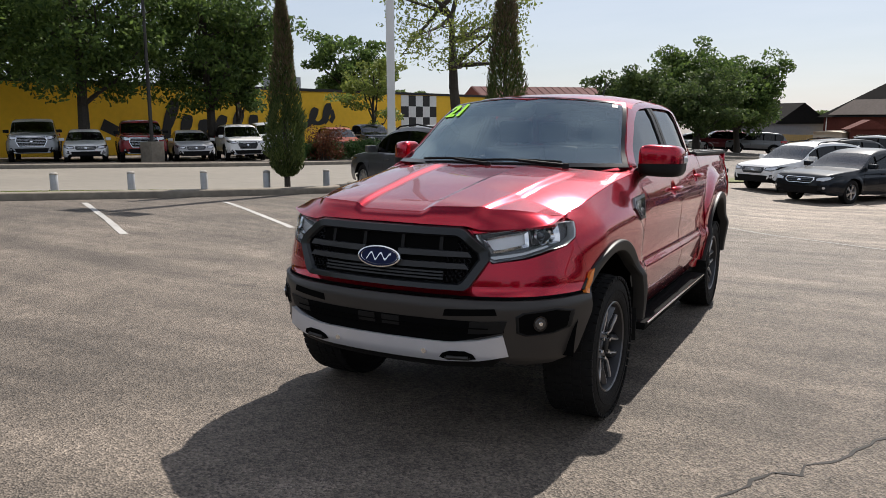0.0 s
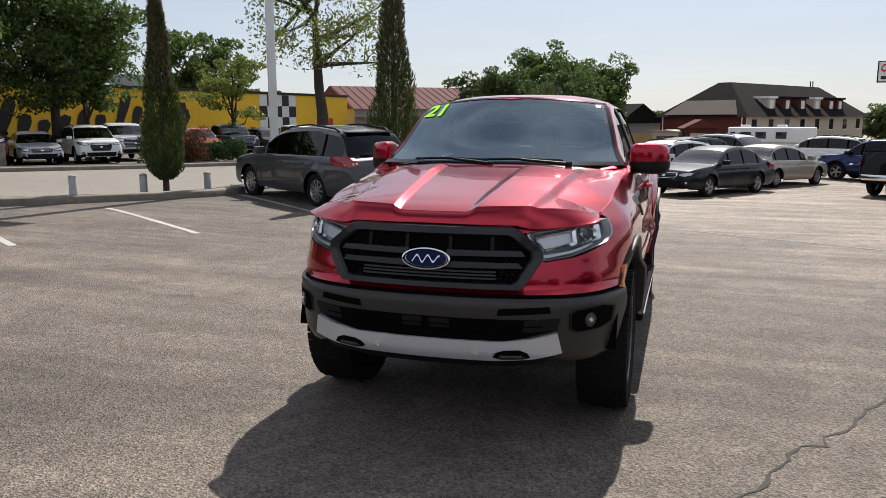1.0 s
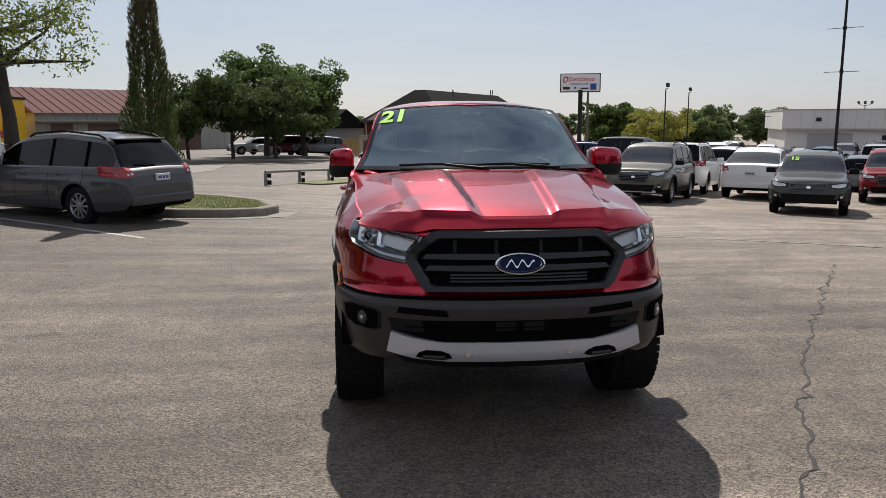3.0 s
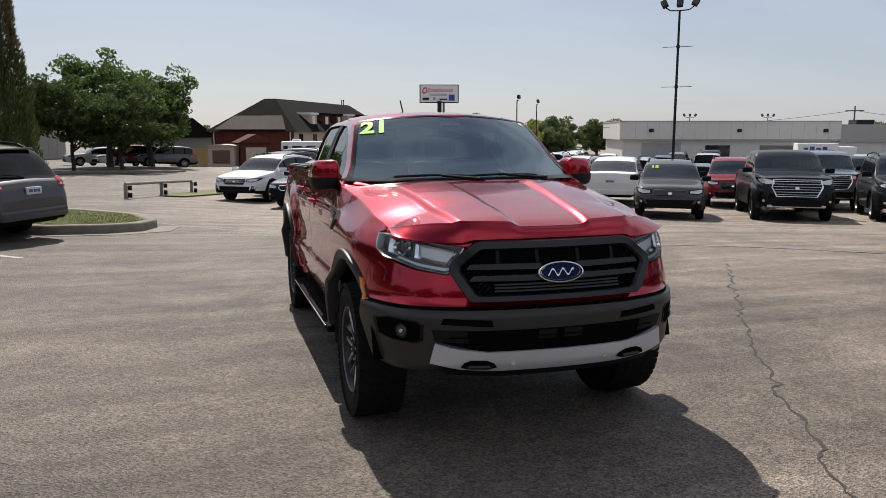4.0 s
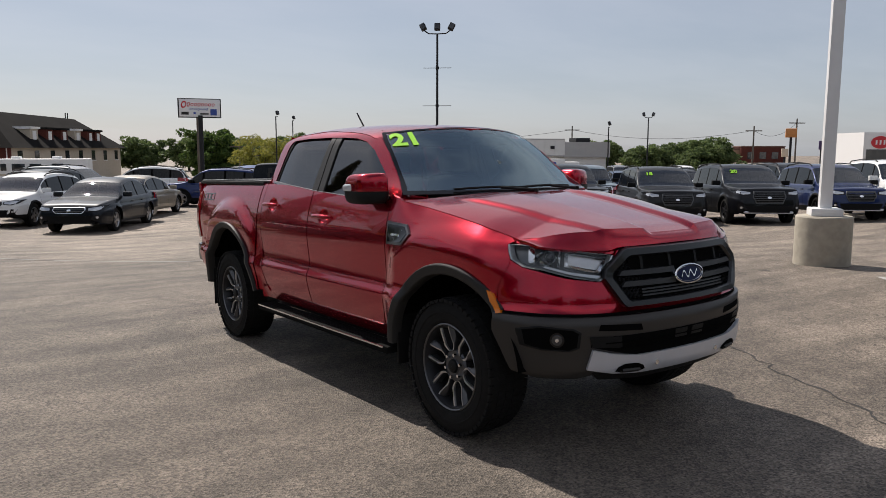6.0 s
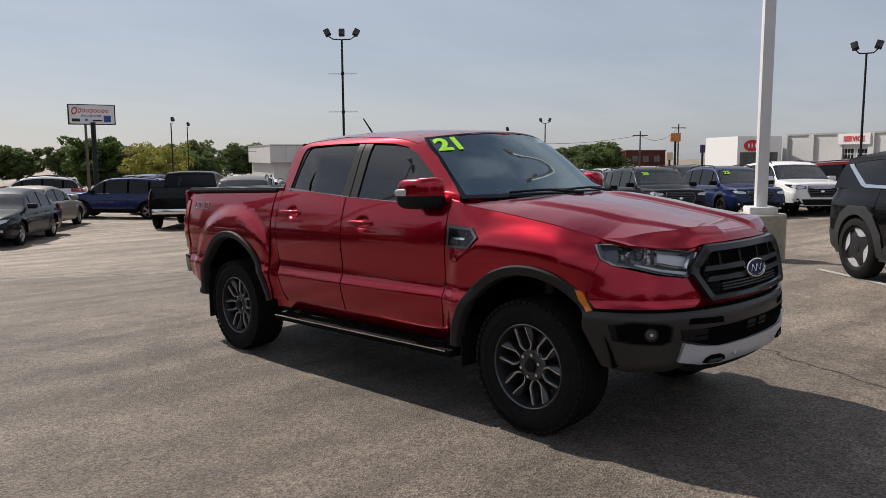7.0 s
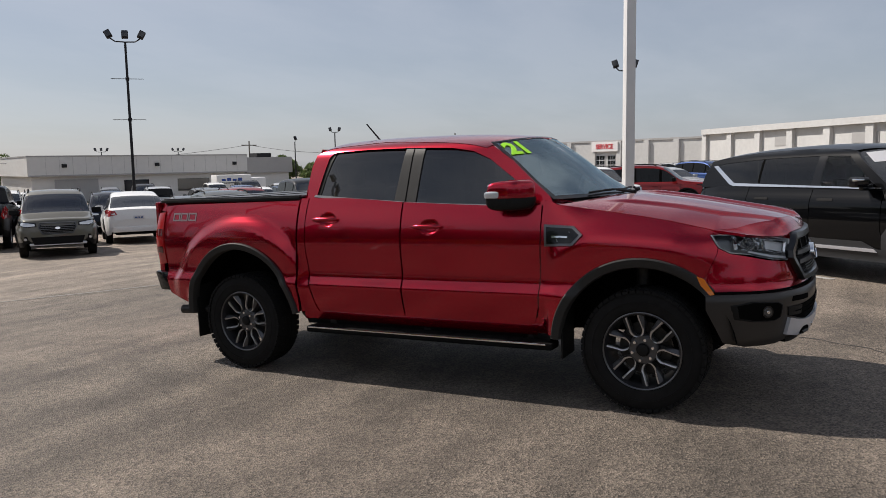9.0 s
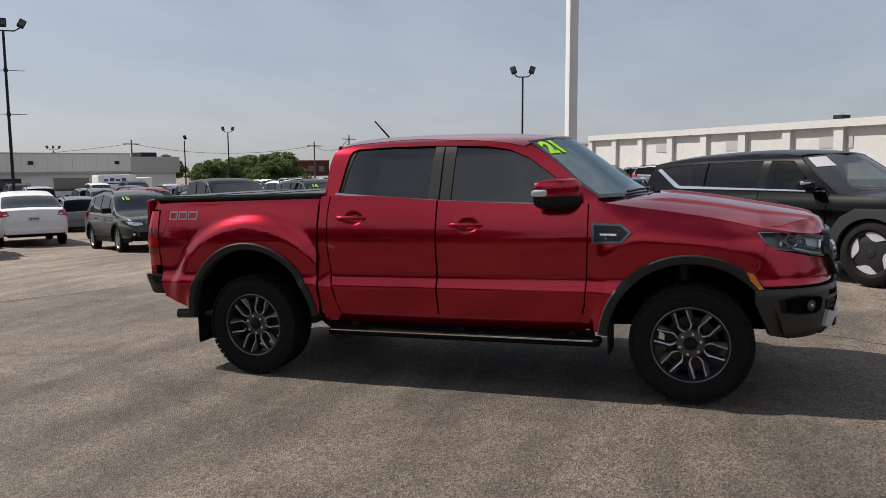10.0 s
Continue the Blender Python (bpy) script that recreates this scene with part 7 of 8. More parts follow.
        # polygonal wheel-arch cladding, sill and strip
        for cy in (0, wb):
            Q("arch_cladding", [(cy + .57 * math.cos(radians(a)) * (1.02 if a in (45, 135) else 1), r + .55 * math.sin(radians(a))) for a in (-12, 20, 50, 72, 108, 130, 160, 192)] + arc(cy, r, .415, .415, 192, -12, 22), f, EV_CLAD, label="grey wheel-arch cladding", off=.014, thick=.05)
        sill = Q("sill_cladding", [(.44, .26), (2.64, .26), (2.55, .40), (2.42, .49), (.80, .49), (.62, .41), (.52, .40)], f, EV_CLAD, label="grey sill cladding", off=.012, thick=.05)
        Q("sill_strip", [(.60, .372), (2.45, .372), (2.40, .412), (.64, .412)], f, SILVER, sill, "silver sill strip", off=.024, thick=.02)
        Q("bumper_corner", [(3.50, .28), (3.74, .34), (3.84, .46), (3.84, .60), (3.62, .56)], f, EV_CLAD, off=.008, thick=.03)
        # the upper side: rail, pillars and glass
        Q("roof_rail", [(1.15, 1.500), (1.6, 1.515), (2.5, 1.505), (3.3, 1.462), (3.56, 1.432), (3.68, 1.475)] + [(float(y), edge(y)) for y in np.linspace(3.66, 1.12, 12)], g, EV_BLACK, thick=.04)
        Q("front_pillar", [(.46, 1.065), (.54, 1.115), (1.13, 1.566), (1.17, 1.500), (.67, 1.10), (.66, 1.07)], g, EV_BLACK, thick=.04)
        Q("door_pillar", [(1.50, 1.105), (1.64, 1.108), (1.63, 1.517), (1.51, 1.514)], g, GLOSS_BLACK, off=-.004)
        Q("tail_pillar", [(3.04, 1.12), (3.78, 1.12), (3.745, 1.30), (3.67, 1.475), (3.56, 1.432)], g, EV_BLACK, thick=.04)
        for nm, poly, m in (("front_window", [(.67, 1.105), (1.50, 1.118), (1.51, 1.513), (1.17, 1.498)], EV_SIDE), ("rear_window", [(1.64, 1.12), (2.53, 1.13), (2.55, 1.503), (1.63, 1.515)], GLASS_EV),
                            ("quarter_window", [(2.57, 1.13), (3.04, 1.14), (3.55, 1.432), (3.3, 1.462), (2.58, 1.502)], GLASS_EV)):
            Q(nm, poly, g, m, step=.1, off=-.006, thick=0).visible_shadow = False
        Q("window_seam", [(2.535, 1.125), (2.567, 1.125), (2.583, 1.505), (2.552, 1.505)], g, PIT, off=-.002, thick=.03)
        Q("window_trim", [(.64, 1.100), (1.6, 1.118), (3.02, 1.136), (3.12, 1.160), (3.585, 1.425), (3.50, 1.436), (3.02, 1.178), (1.6, 1.140), (.64, 1.118)], g, CHROME, label="bright window trim", step=.04, off=.016, thick=.03)
        mirror = part("mirror", box(q * .985, q * 1.20, .70, .83, 1.125, 1.245, .035, segments=4), GLOSS_BLACK, root, "black door mirror")
        part("mirror_arm", box(q * .90, q * 1.06, .73, .80, 1.085, 1.145, .02), GLOSS_BLACK, mirror)
        part("turn_lamp", box(q * 1.09, q * 1.206, .692, .76, 1.195, 1.225, .008), CHROME, mirror)
        Q("tail_lamp", [(q * .74, .72), (q * .82, .70), (q * .82, 1.06), (q * .77, 1.06)], tail, RED_LENS, label="tall red tail lamp", off=.010)
        Q("headlamp", [(q * .60, .70), (q * .78, .66), (q * .79, .90), (q * .70, .90)], nose, WHITE_LAMP, off=.008)
        for xx, yy in ((.43, 1.30), (.43, 2.20)):
            bm = bmesh.new()
            add_box(bm, q * xx - .23, q * xx + .23, yy, yy + .14, .60, 1.20, .05)
            add_box(bm, q * xx - .13, q * xx + .13, yy + .06, yy + .15, 1.20, 1.40, .04)
            part("cabin_seat", bm, CABIN, root)
        for cy in (0, wb):
            car_wheel(root, q * .865, cy, r, "star")
    hood_half = [(plan(y) - inn(belt(y)) - .004, float(y)) for y in np.linspace(-.84, .46, 10)]
    Q("hood", [(-x, y) for x, y in hood_half] + [(-.5, .30), (0, .20), (.5, .30)] + hood_half[::-1], hood, EV_BLACK, step=.07)
    roof_half = [(half(y), float(y)) for y in np.linspace(1.12, 3.66, 14)]
    Q("roof", [(0, .92), (.4, 1.0)] + roof_half + [(-x, y) for x, y in roof_half[::-1]] + [(-.4, 1.0)], roof, EV_BLACK, step=.08, thick=.04)
    Q("spoiler", [(-.66, 3.56), (.66, 3.56), (.62, 3.76), (0, 3.80), (-.62, 3.76)], lambda x, y, d=0.0: (x, y, 1.545 - .10 * (abs(x) / .66) ** 3 - .12 * (y - 3.6) + d), EV_BLACK, off=.01, thick=.03)
    ws = Q("windscreen", [(-1, 0), (1, 0), (1, 1), (-1, 1)], screen, GLASS_SCREEN, step=.1, thick=0)
    ws.visible_shadow = False
    Q("window_sticker", [(-.88, .66), (-.56, .66), (-.56, .90), (-.88, .90)], screen, PLATE, ws, "white sheet on the glass", off=.006, thick=.004)
    Q("dashboard", [(-.80, .44), (.80, .44), (.80, .95), (-.80, .95)], lambda x, y, d=0.0: (x, y, 1.06 - .10 * (y - .4) + d), CABIN, thick=.05)
    Q("tailgate", [(-.83, .46), (.83, .46), (.83, 1.09), (-.83, 1.09)], tail, EV_BLACK, thick=.03)
    Q("tail_glass", [(-.80, 1.10), (.80, 1.10), (.66, 1.50), (-.66, 1.50)], tail, GLASS_CAR, off=-.004)
    Q("rear_bumper", [(-.82, .27), (.82, .27), (.83, .47), (-.83, .47)], tail, EV_CLAD, label="grey rear bumper", off=.006, thick=.04)
    Q("number_plate", [(-.26, .62), (.26, .62), (.26, .73), (-.26, .73)], tail, PLATE, off=.008, thick=.006)
    Q("nose_panel", [(-.78, .46), (.78, .46), (.80, .93), (-.80, .93)], nose, EV_BLACK, thick=.03)
    Q("front_bumper", [(-.78, .27), (.78, .27), (.80, .48), (-.80, .48)], nose, EV_CLAD, off=.006, thick=.04)
    part("underbody", box(-.72, .72, -.74, 3.72, .24, .70, .03), CABIN, root)
    return root


electric_suv((4.91, -2.44), (-.655, -.756))

# ---- buildings and signs ----
YELLOW = mat("yellow_wall_paint", (.80, .47, .02), .75, vary=.10, scale=3, bump=.1, bump_scale=60)
BLACK_PAINT = mat("black_wall_paint", (.015, .014, .013), .7, vary=.2, scale=4)
CHECK_WHITE = mat("white_wall_paint", (.68, .68, .66), .7, vary=.1, scale=4)
METAL_WALL = mat("beige_metal_siding", (.36, .34, .30), .7, vary=.1, scale=3)
METAL_ROOF = mat("red_metal_roof", (.115, .045, .042), .8, .0, spec=.1, vary=.15, scale=2)
SHINGLE = mat("dark_shingles", (.013, .012, .0115), .9, spec=.05, vary=.35, scale=6, bump=.5, bump_scale=12)
BRICK = mat("red_brick", (.10, .032, .025), .85, spec=.1, vary=.3, scale=12, bump=.4, bump_scale=30)
STUCCO = mat("beige_stucco", (.46, .40, .32), .85, vary=.12, scale=4)
DEAL_WALL = mat("pale_grey_cladding", (.62, .61, .59), .6, vary=.06, scale=2)
DEAL_BAND = mat("grey_fascia", (.36, .355, .35), .6, vary=.06, scale=2)
WHITE_WALL = mat("white_block_wall", (.52, .52, .51), .7, vary=.10, scale=2, bump=.1, bump_scale=20)
DOOR_BROWN = mat("brown_roll_door", (.13, .07, .05), .6, vary=.2, scale=5)
PANE = mat("building_window", (.02, .024, .03), .08, coat=.5)
SIGN_RED = mat("sign_red", (.55, .02, .03), .5)
SIGN_BLUE = mat("sign_blue", (.03, .07, .30), .5)
SIGN_WHITE = mat("sign_face", (.75, .74, .73), .5)


def along(a, b, z0=0.0):
    """A frame that runs from a towards b: x along the wall, y behind it, z up."""
    d = Vector((b[0] - a[0], b[1] - a[1], 0))
    return Matrix.Translation((a[0], a[1], z0)) @ Matrix.Rotation(math.atan2(d.y, d.x), 4, "Z"), d.length


def block(name, m, spans, material, parent, label="", bevel=.0):
    return part(name, box(*spans, bevel=bevel), material, parent, label, smooth_faces=False)


# yellow building with black script and a checkered panel
m, wl = along((-38.3, 8.6), (-30.0, 64.5), -1.2)
yb = thing("yellow_building", m, "long yellow flat-roofed building with black script and checkered panel", "building")
block("wall", m, (0, wl, .02, 9, -1, 4.75), YELLOW, yb)
block("parapet", m, (-.1, wl + .1, -.08, 9.1, 4.72, 4.92), BLACK_PAINT, yb, "black parapet cap")
rng = random.Random(5)
for k in range(2):
    block("roof_unit", m, (24 + k * 9, 26 + k * 9, 3, 5, 4.9, 5.9), GALV, yb, "rooftop air unit")
c0, cs = wl - 13.1, .97
for i in range(5):
    for j in range(5):
        block("check", m, (c0 + i * cs, c0 + (i + 1) * cs, -.02, .03, .12 + j * cs * .94, .12 + (j + 1) * cs * .94), BLACK_PAINT if (i + j) % 2 else CHECK_WHITE, yb)
# the script: a heavy brush line that rolls along the wall, as plain strokes
def stroke(pts, w):
    """A flat band along the points, thicker where it runs down, as a broad brush leaves it."""
    bm = bmesh.new()
    rows = []
    for i, (x, z) in enumerate(pts):
        (xa, za), (xb, zb) = pts[max(i - 1, 0)], pts[min(i + 1, len(pts) - 1)]
        l = math.hypot(xb - xa, zb - za) or 1
        k = w * (.45 + .75 * abs(zb - za) / l)
        nx, nz = -(zb - za) / l * k, (xb - xa) / l * k
        rows.append((bm.verts.new((x + nx, -.012 - .0004 * i, z + nz)), bm.verts.new((x - nx, -.012 - .0004 * i, z - nz))))
    for (a, b), (c, d) in zip(rows, rows[1:]):
        bm.faces.new((a, b, d, c))
    return bm


for start, turns, tall in ((20.2, 6, 1.5), (28.2, 5, 1.5)):
    pts = []
    for i in range(turns * 14 + 1):
        t = 2 * math.pi * i / 14
        amp = tall if t < 5.5 else .62 + .18 * math.sin(t * .7)
        z = 1.75 + (start - 20) * .07 + t * .012 + amp * .9 * math.cos(t + 2.6) + amp * .45
        pts.append((start + t * .205 - .38 * math.sin(t + 2.6) + .42 * (z - 1.8), z))
    part("script_stroke", stroke(pts, .26), BLACK_PAINT, yb, smooth_faces=False)
part("script_stroke", stroke([(17.0, 2.5), (18.6, 1.7), (20.4, 1.25), (22.4, 1.3), (24.0, 1.7)], .42), BLACK_PAINT, yb, smooth_faces=False)
part("script_stroke", stroke([(35.2, 3.4), (35.4, 2.9), (35.1, 2.5)], .2), BLACK_PAINT, yb, smooth_faces=False)
block("arrow_sign", m, (wl - 3.6, wl - 2.2, -.03, .02, 1.6, 2.15), SIGN_RED, yb, "red arrow sign painted on wall")
part("arrow_head", stroke([(wl - 2.9, 2.15), (wl - 2.9, 2.75)], .28), SIGN_RED, yb, smooth_faces=False)
for txt, zz in (("PARKING", 2.02), ("IN THE REAR", 1.78)):
    bm = text_mesh(txt, .22, .001)
    for v in bm.verts:
        v.co = Vector((wl - 2.9 + v.co.x, -.035, zz + v.co.y))
    part("sign_words", bm, SIGN_WHITE, yb)

# metal shop with a red roof
m, wl = along((-29.6, 65.3), (-15.5, 79.5), -1.25)
shop = thing("metal_shop", m, "beige metal workshop with dull red metal roof", "building")
block("wall", m, (0, wl, 0, 12, -1.5, 3.75), METAL_WALL, shop)
bm = bmesh.new()
vs = [bm.verts.new(p) for p in ((-.4, -.5, 3.7), (wl + .4, -.5, 3.7), (wl + .4, 6, 6.1), (-.4, 6, 6.1), (-.4, 12.5, 3.7), (wl + .4, 12.5, 3.7))]
bm.faces.new((vs[0], vs[1], vs[2], vs[3]))
bm.faces.new((vs[3], vs[2], vs[5], vs[4]))
bm.faces.new((vs[0], vs[3], vs[4]))
bm.faces.new((vs[1], vs[5], vs[2]))
roof_m = part("roof", bm, METAL_ROOF, shop, smooth_faces=False)
for k in range(24):
    xx = -.3 + k * (wl + .6) / 23
    bm = bmesh.new()
    add_cyl(bm, (xx, -.5, 3.73), (xx, 6, 6.13), .03, seg=4)
    part("roof_seam", bm, METAL_ROOF, roof_m)
for a, b in ((1.3, 3.2), (4.6, 7.6), (9.4, 12.0), (13.8, 16.2)):
    block("roll_door", m, (a, b, -.05, .1, 0, 2.75), DOOR_BROWN, shop, "brown roll-up door")
block("awning", m, (-.2, 8.5, -1.0, 0, 2.95, 3.1), METAL_WALL, shop)
for k in range(1, 22):
    block("siding_rib", m, (k * wl / 22 - .03, k * wl / 22 + .03, -.035, 0, 0, 3.7), METAL_WALL, shop)

# the inn: brick end, stucco front, dark hipped roof with dormers
m, wl = along((7.7, 87.6), (23.6, 109.2), -1.5)
inn = thing("inn", m, "brick and stucco inn with dark hipped roof and red dormers", "building")
dp = 11.5
part("wall", box(0, wl, 0, dp, -1.5, 3.1), STUCCO, inn, "beige stucco front", smooth_faces=False)
part("end_wall", box(-.12, 0, 0, dp, -1.5, 3.1), BRICK, inn, "red brick end wall", smooth_faces=False)
bm = bmesh.new()
e, rz, z0 = .6, 7.1, 3.05
vs = [bm.verts.new(p) for p in ((-e, -e, z0), (wl + e, -e, z0), (wl + e, dp + e, z0), (-e, dp + e, z0), (4.2, dp / 2 - .8, rz), (wl - 2.5, dp / 2 - .8, rz - .2), (wl - 2.5, dp / 2 + .8, rz - .2), (4.2, dp / 2 + .8, rz))]
for f in ((0, 1, 5, 4), (1, 2, 6, 5), (2, 3, 7, 6), (3, 0, 4, 7), (4, 5, 6, 7), (0, 3, 2, 1)):
    bm.faces.new([vs[i] for i in f])
part("roof", bm, SHINGLE, inn, "dark shingled hipped roof", smooth_faces=False)
part("roof_panel", patch([(-.45, .8), (-.45, dp - .8), (1.5, dp - 2.4), (1.5, 2.4)], lambda x, y, d=0.0: (x - .06, y, z0 + .10 + (x + .6) * (rz - z0) / 4.8 + d), 5, .05, .04), mat("tan_roof_panel", (.15, .125, .11), .85, spec=.1, vary=.2, scale=4), inn)
for k, xx in enumerate((6.2, 9.6, 13.0, 16.4, 19.8, 22.0)):
    if xx > wl - 1.5:
        continue
    d = part("dormer", box(xx - .8, xx + .8, .8, 3.6, 3.5, 5.2), BRICK if k % 3 else STUCCO, inn, "red dormer", smooth_faces=False)
    part("dormer_window", box(xx - .35, xx + .35, .74, .82, 3.95, 4.95), SIGN_WHITE, d, smooth_faces=False)
    part("dormer_roof", box(xx - 1.0, xx + 1.0, .6, 4.2, 5.15, 5.4), SIGN_WHITE if k % 3 == 0 else SHINGLE, d, smooth_faces=False)
for k in range(8):
    xx = 1.6 + k * (wl - 3) / 7
    w = part("window", box(xx - .45, xx + .45, -.05, .05, 1.5, 2.75), PANE, inn, smooth_faces=False)
    part("sill", box(xx - .55, xx + .55, -.10, .0, 1.4, 1.5), SIGN_WHITE, w, smooth_faces=False)
for yy in (.4, dp - .4):
    part("downpipe", cyl((-.18, yy, 0), (-.18, yy, 3.0), .06, seg=8), SIGN_WHITE, inn)
for xx in (wl - 3.2, wl - 2.6):
    part("chimney_pipe", cyl((xx, dp / 2, 6.5), (xx, dp / 2, 7.7), .07, seg=10), MAST, inn)
# gabled house beside it
m, wl = along((-6.5, 92.0), (-1.5, 97.0), -1.5)
hs = thing("house", m, "grey gabled house behind trees", "house")
part("wall", box(0, wl, 0, 8, -1.5, 2.4), mat("grey_siding", (.22, .22, .23), .7, vary=.1, scale=3), hs, smooth_faces=False)
bm = bmesh.new()
vs = [bm.verts.new(p) for p in ((-.4, -.4, 2.3), (wl + .4, -.4, 2.3), (wl / 2, -.4, 4.7), (-.4, 8.4, 2.3), (wl + .4, 8.4, 2.3), (wl / 2, 8.4, 4.7))]
for f in ((0, 1, 2), (3, 5, 4), (0, 2, 5, 3), (1, 4, 5, 2)):
    bm.faces.new([vs[i] for i in f])
part("roof", bm, SHINGLE, hs, smooth_faces=False)
# sheds before the inn
for (a, b), w_, h_, mm, lab, cat in ((((-2.0, 80.8), (.6, 79.2)), 3, 2.3, STUCCO, "small beige storage shed with flat roof", "shed"), (((1.3, 79.0), (4.4, 79.6)), 3, 2.6, BRICK, "small brick sign shelter with gabled roof", "shed")):
    m, wl = along(a, b, -2.2)
    sh = thing("shed", m, lab, cat)
    part("wall", box(0, wl, 0, w_, 0, h_), mm, sh, smooth_faces=False)
    bm = bmesh.new()
    zt = h_ + (.9 if mm is BRICK else .15)
    vs = [bm.verts.new(p) for p in ((-.3, -.3, h_), (wl + .3, -.3, h_), (wl / 2, -.3, zt), (-.3, w_ + .3, h_), (wl + .3, w_ + .3, h_), (wl / 2, w_ + .3, zt))]
    for f in ((0, 1, 2), (3, 5, 4), (0, 2, 5, 3), (1, 4, 5, 2)):
        bm.faces.new([vs[i] for i in f])
    part("roof", bm, BRICK if mm is BRICK else STUCCO, sh, smooth_faces=False)
    part("panel", box(.5, wl - .5, -.05, .02, .4, h_ - .5), STUCCO if mm is BRICK else DOOR_BROWN, sh, smooth_faces=False)
# wooden fence
m, wl = along((-6.0, 83.5), (-1.8, 82.0), -2.2)
fe = thing("fence", m, "yellowish wooden board fence", "fence")
for k in range(int(wl / .2)):
    part("board", box(k * .2, k * .2 + .18, 0, .03, 0, 2.0), mat("fence_wood", (.36, .25, .10), .8, vary=.2, scale=6) if "fence_wood" not in bpy.data.materials else bpy.data.materials["fence_wood"], fe, smooth_faces=False)

# white motorhome
m, wl = along((5.4, 78.8), (12.8, 76.2), ground_z(8, 78))
rv = thing("motorhome", m, "long white motorhome with dark windows", "motorhome")
part("body", box(0, wl, 0, 2.4, .45, 2.75, .12), WHITE_PAINT, rv)
for a, b in ((.25, .75), (1.2, 2.3), (2.7, 3.7), (4.6, 5.6)):
    part("window", box(a, b, -.03, .02, 1.65, 2.3, .02), PANE, rv)
part("stripe", box(.05, wl - .05, -.012, .0, 1.2, 1.32, 0), mat("beige_stripe", (.45, .36, .25), .5), rv)
for k in (1.4, 4.9):
    part("roof_unit", box(k - .4, k + .4, .8, 1.6, 2.74, 2.98, .05), WHITE_PAINT, rv)
for k in (1.2, 5.0):
    part("wheel", cyl((k, -.01, .42), (k, .28, .42), .42, seg=20), RUBBER, rv)

# pylon sign, its lettering as plain shapes
sp = Vector((11.8, 41.1, ground_z(11.8, 41.1)))
m, wl = along((10.69, 41.42), (12.88, 40.84), 0)
sg = thing("pylon_sign", Matrix.Translation((0, 0, 0)), "white dealer sign board on a steel pole", "sign")
part("pole", cyl(sp - Vector((0, 0, .1)), sp + Vector((0, 0, 4.6)), .13, seg=16), MAST, sg)
cab = part("cabinet", box(-.06, wl + .06, -.02, .35, 3.32, 4.42, .02, m=m), MAST, sg)
face = part("sign_face", box(0, wl, -.035, -.015, 3.37, 4.37, .004, m=m), SIGN_WHITE, cab)
bars = [(.12, .52, 3.48, 3.64, BLACK_PAINT), (.78, .90, 3.52, 3.64, SIGN_BLUE), (1.15, 1.62, 3.50, 3.58, BLACK_PAINT), (1.72, 2.08, 3.46, 3.82, SIGN_BLUE)]
for a, b, c, d, mm in bars:
    part("sign_mark", box(a, b, -.040, -.034, c, d, 0, m=m), mm, face, smooth_faces=False)


def sign_loop(cx, cz, rx, rz, mm, thick=.32, slant=.18):
    """A slanted oval loop, in place of a letter."""
    bm = bmesh.new()
    rows = []
    for i in range(20):
        a = 2 * math.pi * i / 20
        rows.append([bm.verts.new(m @ Vector((cx + k * rx * math.cos(a) + slant * k * rz * math.sin(a), -.040, cz + k * rz * math.sin(a)))) for k in (1, 1 - thick)])
    for p, q in zip(rows, rows[1:] + rows[:1]):
        bm.faces.new((p[0], q[0], q[1], p[1]))
    part("sign_mark", bm, mm, face, smooth_faces=False)


sign_loop(.26, 4.06, .15, .20, SIGN_RED, .4)
for k, tall in enumerate((1.5, 1, .95, 1.25, 1, .95, 1, .95)):
    sign_loop(.52 + k * .195, 4.06 + .03 * (tall - 1), .082, .092 * tall, SIGN_RED, .42)
for k in range(9):
    sign_loop(.62 + k * .115, 3.80, .045, .05 if k % 4 else .075, SIGN_BLUE, .5)

# pale dealer building across the lot
m, wl = along((39.9, 68.0), (65.0, 57.6), -2.0)
dl = thing("dealer_building", m, "long low pale grey flat-roofed dealer building", "building")
part("wall", box(0, wl, .1, 16, 0, 2.8), DEAL_WALL, dl, smooth_faces=False)
part("fascia", box(-.4, wl * .80, -.5, 16, 2.75, 4.65), DEAL_WALL, dl, "pale grey metal fascia", smooth_faces=False)
part("fascia_end", box(wl * .80, wl + .3, -.3, 16, 2.6, 4.35), DEAL_BAND, dl, smooth_faces=False)
part("coping", box(-.45, wl * .80, -.55, 16.05, 4.60, 4.72), DEAL_BAND, dl, smooth_faces=False)
part("soffit_line", box(-.4, wl * .80, -.53, -.5, 2.72, 2.86), DEAL_BAND, dl, smooth_faces=False)
for a, b, c, d in ((2.0, 6.0, .0, 2.4), (8.5, 11.0, .9, 2.2), (14.0, 17.5, .9, 2.2), (19.5, 21.0, 0, 2.2)):
    part("window" if c else "roll_door", box(a, b, .04, .12, c, d), PANE if c else DEAL_BAND, dl, smooth_faces=False)
for a in (2.6, 11.5, 20.0):
    part("wall_lamp", box(a, a + .45, -.62, -.5, 3.55, 3.9), MAST, dl, smooth_faces=False)
for k in range(1, 18):
    part("panel_seam", box(k * wl * .8 / 18 - .012, k * wl * .8 / 18 + .012, -.508, -.5, 2.9, 4.6), DEAL_BAND, dl, smooth_faces=False)
part("roof_unit", box(wl - 3, wl - 1.2, 2, 4, 4.3, 4.85), MAST, dl, smooth_faces=False)
